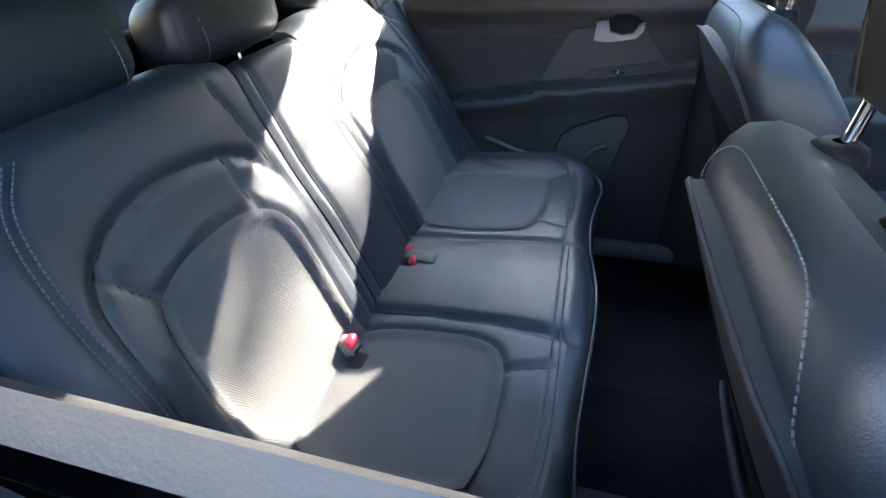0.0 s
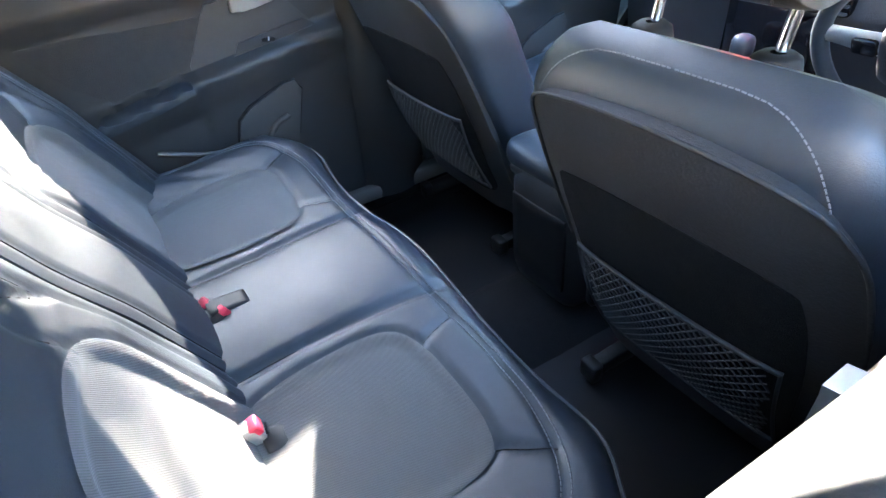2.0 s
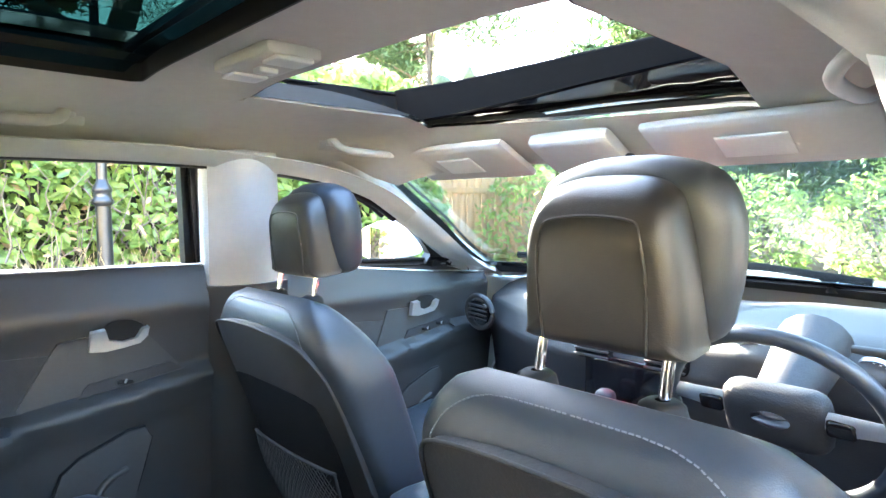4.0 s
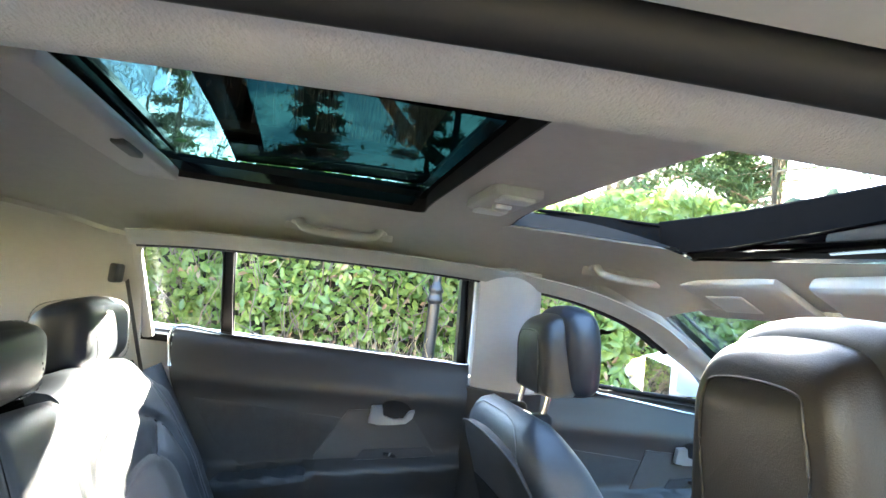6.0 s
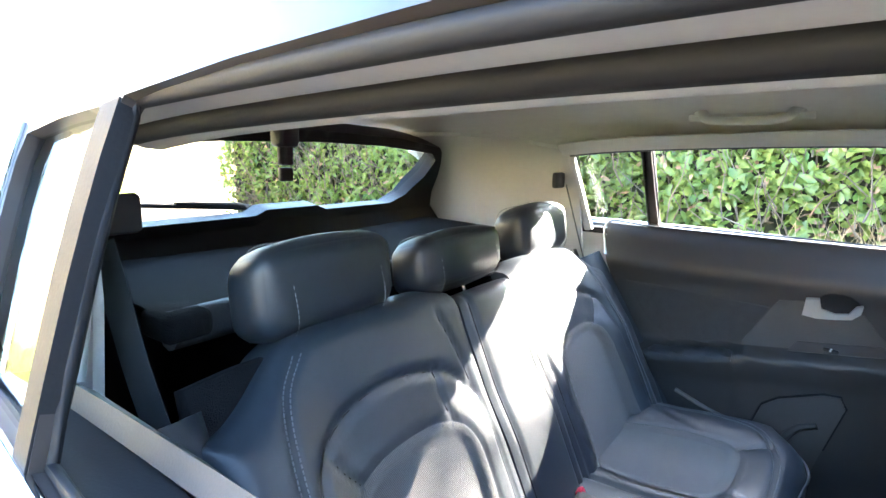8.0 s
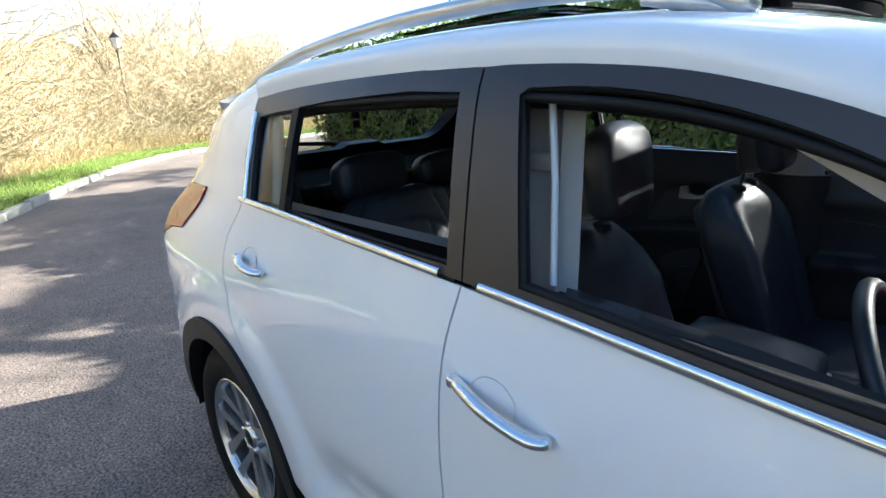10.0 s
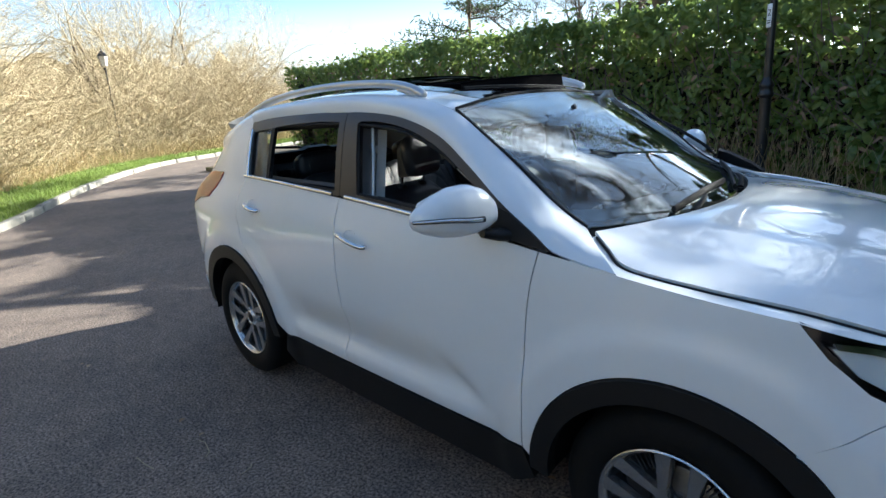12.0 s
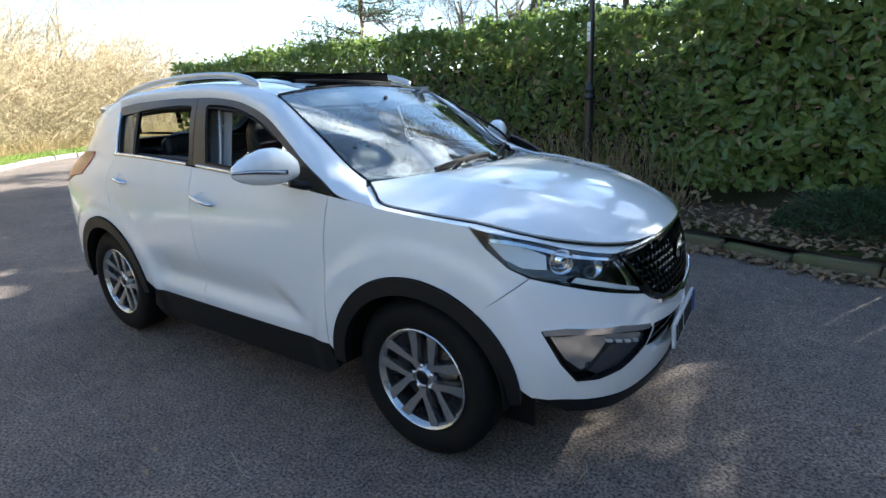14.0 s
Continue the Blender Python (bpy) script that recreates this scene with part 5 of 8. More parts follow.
# rear shoulder above the quarter window, to the tail
def shoulder(u, v):
    a, b = body(-1.184 - .766 * u, 1.515 - .155 * u - .01 * math.sin(math.pi * u)), along(HIGH, hi_len, CANT0 * (1 - u))
    return a * (1 - v) + b * v + np.array([-.006, -.014, .012]) * math.sin(math.pi * v)


both("rear_pillar", solid(sheet(shoulder, 16, 8, flip=True), .012), PAINT)

# roof
ROOF_FAR = -.6
RMID = curve([(-1.86, 0, 1.535), (-1.45, 0, 1.612), (-1.0, 0, 1.652), (-.5, 0, 1.668), (-.1, 0, 1.655), (.13, 0, 1.628), (.262, 0, 1.590)], 12)
ROOF_EDGE = np.array([p for p in HIGH if p[0] < .356])


def roof(x, y):
    """The roof's height over a place in the plan."""
    ze = np.interp(x, ROOF_EDGE[:, 0], ROOF_EDGE[:, 2])
    zm = np.interp(x, RMID[:, 0], RMID[:, 2])
    ye = abs(np.interp(x, ROOF_EDGE[:, 0], ROOF_EDGE[:, 1]))
    return np.array([x, y, ze + (zm - ze) * (1 - min(1.0, abs(y) / ye) ** 2.2)])


front_edge = [(.347 - .085 * (1 - (y / .735) ** 2), y) for y in np.linspace(-.735, .735, 21)]
rear_edge = [(-1.68 - .08 * (1 - (y / .60) ** 2), y) for y in np.linspace(.615, -.615, 15)]
side_r = [(x, -abs(np.interp(x, ROOF_EDGE[:, 0], ROOF_EDGE[:, 1])) + .002) for x in np.linspace(-1.70, .30, 20)]
side_l = [(x, -y) for x, y in side_r[::-1]]
HOLE_F = [(.135, -.385), (.165, -.22), (.195, 0), (.212, .22), (.214, .385), (.19, .405), (-.27, .405), (-.29, .385), (-.29, -.385), (-.27, -.405), (.11, -.405)]
HOLE_R = [(-.46, -.37), (-.46, .35), (-.48, .37), (-.95, .37), (-.97, .35), (-.97, -.37), (-.95, -.39), (-.48, -.39)]
BACK_X = -1.06
glass_part = [(x, y) for x, y in front_edge if abs(y) < .57] + [(-.0, .575), (-.5, .57), (BACK_X, .56), (BACK_X, -.56), (-.5, -.57), (-.0, -.575)]
piece("roof_skin", skin(roof, front_edge + side_l + rear_edge + side_r, [shrink(glass_part, -.003)], step=.06), PAINT, car, "white roof panel", far=ROOF_FAR)
piece("panorama_roof", skin(roof, glass_part, [HOLE_F, HOLE_R], step=.05, lift=.002), GLOSS, car, "black panoramic roof glass", far=ROOF_FAR)
piece("fixed_roof_pane", skin(roof, shrink(HOLE_R, -.015), step=.06, lift=-.012, t=.004), ROOFGLASS, car, "dark green fixed roof glass", far=ROOF_FAR)
slid = [(-.36, -.42), (-.36, .42), (-.87, .42), (-.87, -.42)]
slider = piece("sliding_roof_pane", skin(roof, slid, step=.06, lift=.034, t=.005), ROOFGLASS, car, "dark green sliding roof glass pushed back", far=ROOF_FAR)
piece("pane_border", skin(roof, slid, [[(-.44, -.335), (-.44, .335), (-.80, .335), (-.80, -.335)]], step=.05, lift=.022, t=.004), GLOSS, slider, far=ROOF_FAR)
# wind deflector with its side flaps and arms
defl_x = lambda y: .155 + .106 * y + .022 * (1 - (y / .40) ** 2)
defl_z = lambda y: 1.655 + .028 * y + .006 * (1 - (y / .40) ** 2)
dl = [np.array([defl_x(y), y, roof(defl_x(y), y)[2] - .012]) for y in np.linspace(-.40, .40, 17)]
dt = [np.array([defl_x(y) - .014, y, defl_z(y)]) for y in np.linspace(-.40, .40, 17)]
defl = piece("wind_deflector", solid((np.array([p for pair in zip(dl, dt) for p in pair]), [[2 * i, 2 * i + 2, 2 * i + 3, 2 * i + 1] for i in range(16)]), .006), DEFLECTOR, car, "raised black sunroof wind deflector", far=ROOF_FAR)
piece("deflector_edge", tube(dt, .005, 6), DEFLECTOR, defl, far=ROOF_FAR)
piece("deflector_foot", tube([p + np.array([.006, 0, .014]) for p in dl], .006, 6), RUBBER, defl, far=ROOF_FAR)
for sy in (-1, 1):
    e0, e1 = dl[0 if sy < 0 else -1], dt[0 if sy < 0 else -1]
    tail = np.array([-.15, sy * .395, roof(-.15, .395)[2] + .004])
    flap = sheet(lambda u, v: (e0 * (1 - u) + tail * u) * (1 - v) + (e1 * (1 - u) + tail * u) * v + np.array([0, .006 * math.sin(9 * u), 0]), 12, 4, u1=.97)
    piece("deflector_flap", solid(flap, .004), DEFLECTOR, defl, far=ROOF_FAR)
    piece("deflector_arm", tube([e1 - np.array([0, 0, .006]), (e1 + tail) / 2 - np.array([0, 0, .002]), tail], .007, 6, flat=.6), DEFLECTOR, defl, far=ROOF_FAR)
# roof rails
for side in (0, 1):
    pts = curve([(-1.50, -.625, 1.535), (-1.38, -.635, 1.572), (-1.1, -.650, 1.628), (-.7, -.662, 1.662), (-.35, -.668, 1.668), (-.08, -.672, 1.655), (.06, -.676, 1.630), (.145, -.682, 1.598)], 8)
    g = tube(pts, [.012] + [.021] * (len(pts) - 2) + [.008], 10, flat=.85)
    rail = piece("roof_rail", g if side == 0 else mirrored(g), SILVER, car, "satin silver roof rail", far=0)
    for f in (tube([(.145, -.684, 1.594), (.07, -.680, 1.612), (-.02, -.676, 1.628)], [.006, .018, .010], 8, flat=.7), tube([(-1.50, -.628, 1.528), (-1.42, -.632, 1.548)], .02, 8, flat=.7)):
        piece("rail_foot", f if side == 0 else mirrored(f), SILVER, rail, far=0)
piece("aerial", tube([(-1.50, 0, 1.605), (-1.62, 0, 1.70), (-1.70, 0, 1.80)], [.006, .004, .002], 6), RUBBER, car, "thin black roof aerial")

# windscreen
WS_E = curve([(.908, -.754, 1.165), (.79, -.747, 1.228), (.638, -.745, 1.348), (.47, -.742, 1.464), (.352, -.737, 1.541)], 8)
WS_M = curve([(1.135, 0, 1.150), (.98, 0, 1.235), (.74, 0, 1.365), (.44, 0, 1.512), (.268, 0, 1.588)], 8)


def screen(u, v):
    a = min(len(WS_E) - 1.001, max(0, u * (len(WS_E) - 1)))
    i, f = int(a), a - int(a)
    e, m = WS_E[i] * (1 - f) + WS_E[i + 1] * f, WS_M[i] * (1 - f) + WS_M[i + 1] * f
    k = 1 - v * v
    return np.array([e[0] + (m[0] - e[0]) * k, -e[1] * v, e[2] + (m[2] - e[2]) * k])


ws = piece("windscreen", solid(sheet(screen, 30, 40, 0, 1, -1, 1, flip=True), .004), SCREEN, car, "clear windscreen reflecting branches", far=np.tile([-.6 * i / 30 for i in range(31) for j in range(41)], 2))
ws.visible_shadow = False
frit = join(sheet(screen, 30, 2, 0, 1, -1, -.955), sheet(screen, 30, 2, 0, 1, .955, 1), sheet(screen, 2, 40, 0, .06, -1, 1), sheet(screen, 2, 40, .955, 1, -1, 1))
piece("windscreen_border", solid(moved(frit, Matrix.Translation((-.004, 0, -.006))), .002), GLOSS, ws, far=-.3)
both("windscreen_seal", tube([screen(t, -1.0) + np.array([0, .004, .003]) for t in np.linspace(0, 1, 24)], .0045, 6), RUBBER, far=0)
piece("windscreen_top_seal", tube([screen(1, v) + np.array([-.002, 0, .003]) for v in np.linspace(-.985, .985, 40)], .0055, 6), RUBBER, ws, far=ROOF_FAR)
# scuttle and wipers
def scuttle(u, v):
    a, b = screen(0.02, v), bonnet(.002 + .0 * abs(v), v * .96)
    p = a * (1 - u) + b * u
    return p + np.array([0, 0, -.028 * math.sin(math.pi * u) - .012])
piece("scuttle_panel", sheet(scuttle, 8, 40, 0, 1, -.99, .99, flip=True), BLACK, car, "black plastic scuttle below the windscreen", far=0)
for pv, tip, nm in (((.30, .0), (.62, .215), 0), ((-.42, .0), (.02, .26), 1)):
    a = scuttle(.35, pv[0]) + np.array([0, 0, .03])
    b0, b1 = screen(.055, pv[0] + .14) + np.array([.02, 0, .022]), screen(.155, tip[0]) + np.array([.012, 0, .016])
    w = piece("wiper", tube([a, a * .5 + b0 * .5 + np.array([.01, 0, .012]), b0], [.014, .011, .008], 8, flat=.7), RUBBER, car, "black windscreen wiper arm and blade", far=0)
    e0, e1 = screen(.03, pv[0] - .12), screen(.105, min(.86, pv[0] + .58))
    piece("blade", tube([e0 + np.array([.008, 0, .010]), (e0 + e1) / 2 + np.array([.016, 0, .022]), e1 + np.array([.008, 0, .010])], .008, 6, flat=1.6), RUBBER, w, far=0)
    piece("pivot", moved(lathe([(0, .02), (.016, .018), (.018, 0)], 14, "z"), Matrix.Translation(a - np.array([0, 0, .02]))), RUBBER, w, far=0)

# window frames on the doors: black film, chrome belt strip, openings
WIN_R = [(-.258, 1.222), (-.275, 1.33), (-.292, 1.43), (-.304, 1.508), (-.45, 1.514), (-.583, 1.509), (-.74, 1.502), (-.888, 1.490), (-.893, 1.475), (-.884, 1.36), (-.872, 1.238), (-.60, 1.230)]
WIN_Q = [(-.905, 1.238), (-.922, 1.472), (-.93, 1.484), (-1.03, 1.478), (-1.128, 1.466), (-1.136, 1.44), (-1.105, 1.240)]
WIN_F = [(-.098, 1.217), (-.122, 1.32), (-.148, 1.43), (-.166, 1.500), (-.15, 1.510), (-.009, 1.506), (.165, 1.476), (.328, 1.419), (.471, 1.340), (.583, 1.262), (.640, 1.205), (.625, 1.172), (.27, 1.190)]
rf_out = [(-.219, 1.203), (-.24, 1.36), (-.267, 1.547), (-.40, 1.549)] + [tuple(p) for p in FRAME_TOP[::-1] if p[0] < -.41] + [(-1.172, 1.44), (-1.158, 1.233), (-.68, 1.224)]
ff_out = [(-.215, 1.203), (-.235, 1.36), (-.262, 1.547)] + [tuple(p) for p in FRAME_TOP if -.25 < p[0] < .86] + [(.862, 1.122), (.6, 1.149), (.27, 1.171), (.08, 1.184)]
ff_out = ff_out[::-1]
WIN_F = WIN_F[:4] + [tuple(p) for p in curve(WIN_F[4:11], 4)] + WIN_F[11:]
WIN_R_FAR = [(x + .020 * ss(-.42, -.31, x), z) for x, z in WIN_R]
piece("window_frame", skin(body, rf_out, [WIN_R, WIN_Q], step=.03, lift=.002, t=.016), FRAME, door_rear[0], "satin dark brown window frame and pillar film")
piece("window_frame", mirrored(skin(body, rf_out, [WIN_R_FAR, WIN_Q], step=.03, lift=.002, t=.030)), FRAME, door_rear[1], "satin dark brown window frame and pillar film")
both("window_frame", skin(body, ff_out, [WIN_F], step=.03, lift=.002, t=.035), FRAME, door_front, "satin dark brown window frame and pillar film", far=.3)
both("quarter_pane", skin(body, shrink(WIN_Q, -.006), step=.05, lift=-.010, t=.004), TINT, door_rear, "fixed tinted quarter glass")
for hole, drs in ((WIN_R, (door_rear[0],)), (WIN_R_FAR, (None, door_rear[1])), (WIN_F, door_front)):
    lp = [body(*p) + np.array([0, .012, 0]) for p in dense(hole, .05)]
    lp.append(lp[0])
    for k, dr in enumerate(drs):
        if dr:
            g = tube(lp, .009 if hole is WIN_F else .005, 6, caps=False)
            piece("window_seal", mirrored(g) if k else g, RUBBER, dr)
both("divider_bar", skin(body, [(-.873, 1.236), (-.905, 1.236), (-.925, 1.484), (-.890, 1.488)], step=.04, lift=.004, t=.016), RUBBER, door_rear, "black bar between the window panes")
chrome_line = [body(p[0], p[1] + .008) + np.array([0, -.004, 0]) for p in BELT_LINE]
i_split = int(np.argmin([abs(p[0] + .219) for p in BELT_LINE]))
both("belt_strip", tube(chrome_line[:i_split], .0085, 8, flat=1.25), CHROME, door_rear, "chrome strip along the window sill")
both("belt_strip", tube(chrome_line[i_split + 1:-4], .0085, 8, flat=1.25), CHROME, door_front, "chrome strip along the window sill")
both("quarter_strip", tube([body(*p) + np.array([0, -.004, 0]) for p in [(-1.130, 1.236), (-1.142, 1.33), (-1.153, 1.44), (-1.156, 1.478)]], .010, 8, flat=1.2), CHROME, door_rear, "chrome strip behind the quarter glass")
# inner sill lips of the doors, seen from the window openings
def rear_sill(w):
    """Top of the rear door below its window, w wide inwards."""
    def at(s, z):
        zb = float(np.interp(s, BELT_LINE[:, 0], BELT_LINE[:, 1]))
        return body(s, zb) * np.array([1, 1, 0]) + np.array([0, .006 + (z - 1.0), zb + .006 - .20 * (z - 1.0)])
    return solid(sheet(lambda u, v: at(-1.12 + .88 * u, 1.0 + w * v), 30, 5), .02)


piece("sill_lip", rear_sill(.075), RUBBER, door_rear[0], "black window sill seal")
piece("sill_lip", mirrored(rear_sill(.06)), RUBBER, door_rear[1], "black window sill seal")
both("sill_lip", skin(lambda s, z: body(s, np.interp(s, BELT_LINE[:, 0], BELT_LINE[:, 1])) + np.array([0, .006 + (z - 1.0), .006 - .12 * (z - 1.0)]), [(-.09, 1.0), (.62, 1.0), (.62, 1.11), (-.09, 1.11)], step=.04, t=.03), RUBBER, door_front)
# mirror triangle
both("mirror_corner", skin(body, [(.635, 1.148), (.855, 1.126), (.80, 1.168), (.70, 1.222), (.655, 1.235)], step=.02, lift=.008, t=.03), BLACK, door_front, "black corner panel of the mirror")


def handle_set(s0, s1, z0, z1, doors):
    mid = (s0 + s1) / 2 - .02
    cup = [(mid + .050 * math.cos(a), (z0 + z1) / 2 + .002 + .042 * math.sin(a)) for a in np.linspace(0, 2 * math.pi, 20)[:-1]]
    g = skin(lambda s, z: body(s, z) + np.array([0, .018 * max(0, 1 - ((s - mid) / .05) ** 2 - ((z - (z0 + z1) / 2 - .002) / .042) ** 2) - .0025, 0]), cup, step=.010, t=0)
    both("handle_cup", g, PAINT, doors)
    p = [body(s0, z0), body(s0 + .03, z0 + .002), body((s0 + s1) / 2, (z0 + z1) / 2 + .006), body(s1 - .03, z1 + .002), body(s1, z1)]
    o = [.002, .020, .036, .026, .006]
    pts = curve([q + np.array([0, -k, 0]) for q, k in zip(p, o)], 5)
    both("door_handle", tube(pts, [.009] + [.0135] * (len(pts) - 2) + [.008], 10, flat=.8), CHROME, doors, "polished chrome door handle")
    both("lock_cap", box((.018, .022, .024), .008, tuple(body(s0 - .005, z0) + np.array([0, -.008, 0]))), CHROME, doors)


handle_set(-.205, -.005, 1.040, 1.016, door_front)
handle_set(-1.105, -.935, 1.086, 1.074, door_rear)

# door mirrors
def door_mirror(side):
    flip = (lambda g: g) if side == 0 else mirrored
    KT = (0, .12, .3, .5, .7, .85, .95, 1)
    hi = lambda t: np.interp(t, KT, (.058, .084, .098, .094, .074, .050, .028, .003))
    lo = lambda t: np.interp(t, KT, (.040, .050, .058, .060, .054, .042, .027, .003))
    dp = lambda t: np.interp(t, KT, (.060, .068, .072, .070, .062, .050, .034, .004))

    def shell(u, v):
        t = 1 - (1 - u) ** 1.5
        a = 2 * math.pi * v
        ca, sa = math.cos(a), math.sin(a)
        ex = np.sign(ca) * abs(ca) ** .85 * dp(t)
        ez = np.sign(sa) * abs(sa) ** .8 * (hi(t) if sa > 0 else lo(t))
        ex = max(ex, -.052)
        return np.array([.640 - .075 * t ** 1.6 + ex, -.955 - .255 * t, 1.228 + .008 * t + ez])
    cap = (np.array([shell(0, k / 40) for k in range(40)]), [list(range(40))[::-1]])
    m = piece("door_mirror", flip(join(sheet(shell, 34, 48), cap)), PAINT, car, "white door mirror with a slim indicator strip", far=.2)
    line = [shell(u, -.012 + .030 * u) for u in np.linspace(.20, .985, 26)]
    piece("indicator_seat", flip(tube(line, np.linspace(.0100, .0060, 26).tolist(), 8, flat=1.0)), GLOSS, m, far=.2)
    piece("indicator", flip(tube([q + np.array([.004, -.003, .001]) for q in line[1:]], np.linspace(.0082, .0045, 25).tolist(), 8, flat=.8)), REFLECTOR, m, "clear indicator strip", far=.2)
    g = [(y, z) for y, z in [(-.985, 1.160), (-.985, 1.262), (-1.03, 1.282), (-1.10, 1.284), (-1.155, 1.262), (-1.168, 1.22), (-1.155, 1.175), (-1.10, 1.150), (-1.03, 1.148)]]
    piece("mirror_glass", flip((np.array([(.640 - .075 * ((-.955 - y) / .255) ** 1.6 - .0535, y, z + .02) for y, z in g]), [list(range(len(g)))])), MIRROR, m, "mirror glass", smooth=False, far=.2)
    piece("mirror_arm", flip(tube([(.655, -.985, 1.168), (.68, -.94, 1.155), (.705, -.89, 1.150)], [.026, .032, .042], 10, flat=.6)), BLACK, m, far=.2)
    return m


for k in (0, 1):
    door_mirror(k)


# wheels
def wheel(hub, side):
    flip = (lambda g: g) if side == 0 else mirrored
    at = lambda g: flip(moved(g, Matrix.Translation((hub[0], -.795, hub[1]))))
    w = empty("wheel")
    w.location = (0, 0, 0)
    w.parent = car
    w["label"] = "alloy road wheel with five twin spokes"
    R = .352
    piece("tyre", at(lathe([(.224, -.090), (.245, -.108), (.285, -.118), (.318, -.112), (.338, -.098), (R, -.080), (R + .002, -.03), (R + .002, .03), (R, .08), (.338, .098), (.30, .112), (.245, .105), (.224, .09)], 64)), TYRE, w, "black road tyre")
    grooves = [lathe([(R + .0025, y - .005), (R - .006, y - .003), (R - .006, y + .003), (R + .0025, y + .005)], 48) for y in (-.05, -.018, .018, .05)]
    piece("tread_groove", at(join(*grooves)), RUBBER, w)
    piece("barrel", at(lathe([(.205, .09), (.197, .02), (.193, -.05), (.207, -.082)], 64)), ALLOY_DARK, w)
    rim = piece("rim", at(lathe([(.208, -.078), (.219, -.090), (.226, -.100), (.230, -.104), (.226, -.107), (.219, -.102), (.211, -.088)], 64)), ALLOY, w, "machined alloy rim")
    sp = []
    for sgn in (-1, 1):
        pts = [(.046, sgn * .026, -.076), (.075, sgn * .042, -.080), (.10, sgn * .043, -.083), (.15, sgn * .046, -.088), (.19, sgn * .050, -.094), (.219, sgn * .053, -.099)]
        hw = [.012, .013, .0145, .0185, .022, .026]
        V, F = [], []
        for (r, tz, y), h in zip(pts, hw):
            V += [(tz - h, y, r), (tz + h, y, r), (tz + h * 1.15, y + .026, r), (tz - h * 1.15, y + .026, r)]
        for i in range(len(pts) - 1):
            for k in range(4):
                F.append([4 * i + k, 4 * i + (k + 1) % 4, 4 * i + 4 + (k + 1) % 4, 4 * i + 4 + k])
        F += [[3, 2, 1, 0], [20, 21, 22, 23]]
        sp.append((np.array(V, float), F))
    spoke = join(*sp)
    inner = join(*[(np.array(g[0]) * np.array([1.05, 1, 1]) + np.array([0, .022, 0]), g[1]) for g in sp])
    for k in range(5):
        m = Matrix.Rotation(radians(72 * k + 5), 4, "Y")
        s = piece("spoke", at(moved(spoke, m)), ALLOY, rim, smooth=False)
        piece("spoke_pocket", at(moved(inner, m)), ALLOY_DARK, rim, smooth=False)
        fins = join(*[box((.004, .012, .048), .001, (o, -.066, .176), (0, o * 260, 0)) for o in (-.022, -.008, .008, .022)])
        piece("pocket_fin", at(moved(fins, Matrix.Rotation(radians(72 * k + 41), 4, "Y"))), ALLOY_DARK, rim, smooth=False)
    piece("hub", at(lathe([(0, -.078), (.032, -.079), (.036, -.084), (.041, -.080), (.050, -.070), (.064, -.052), (.07, .0)], 32)), ALLOY, rim)
    piece("centre_cap", at(lathe([(0, -.086), (.024, -.0855), (.032, -.082)], 24)), GLOSS, rim, "black centre cap")
    for k in range(5):
        a = radians(72 * k + 5 + 90)
        piece("wheel_nut", at(moved(lathe([(0, -.088), (.007, -.088), (.0125, -.082), (.0125, -.06)], 6), Matrix.Translation((.052 * math.cos(a), .006, .052 * math.sin(a))))), CHROME, rim)
    piece("brake_disc", at(lathe([(.03, -.03), (.14, -.03), (.148, -.026), (.148, -.008), (.14, -.004)], 40)), DISC, w)
    piece("caliper", at(box((.08, .07, .13), .015, (-.12, -.02, .02))), RUBBER, w)
    piece("wheel_back", at(lathe([(.0, .0), (.192, .0)], 40)), RUBBER, w)


for hub in (FHUB, RHUB):
    for k in (0, 1):
        wheel(hub, k)

# ---------- inside the car ----------
def tape(pts, w, t, side=(0, 1, 0)):
    """A flat band along points, w wide across side."""
    P = [np.array(p, float) for p in pts]
    V, F = [], []
    sd = np.array(side, float)
    for i, p in enumerate(P):
        d = P[min(i + 1, len(P) - 1)] - P[max(i - 1, 0)]
        d /= np.linalg.norm(d)
        a = sd - d * (sd @ d)
        a /= np.linalg.norm(a)
        n = np.cross(d, a)
        V += [p - a * w / 2 - n * t / 2, p + a * w / 2 - n * t / 2, p + a * w / 2 + n * t / 2, p - a * w / 2 + n * t / 2]
    for i in range(len(P) - 1):
        for k in range(4):
            F.append([4 * i + k, 4 * i + (k + 1) % 4, 4 * i + 4 + (k + 1) % 4, 4 * i + 4 + k])
    F += [[3, 2, 1, 0], [4 * len(P) - 4 + k for k in range(4)]]
    return np.array(V), F


def stitches(pts, gap=.0075, r=.0011, lift=(0, 0, 0.001)):
    """A row of small raised stitches along points."""
    P = np.array(pts, float)
    L = np.concatenate([[0], np.cumsum(np.linalg.norm(np.diff(P, axis=0), axis=1))])
    out = []
    for k in range(int(L[-1] / gap)):
        a, b = [np.array([np.interp(L0, L, P[:, i]) for i in range(3)]) + np.array(lift) for L0 in (k * gap, k * gap + gap * .68)]
        out.append(tube([a, b], r, 4))
    return join(*out)


def seg_d(p, pts):
    """Distance of a flat point to a row of points."""
    P = np.array(pts, float)
    a, b = P[:-1], P[1:]
    d = b - a
    t = np.clip(((p - a) * d).sum(1) / np.maximum((d * d).sum(1), 1e-12), 0, 1)
    return float(np.min(np.linalg.norm(a + d * t[:, None] - p, axis=1)))


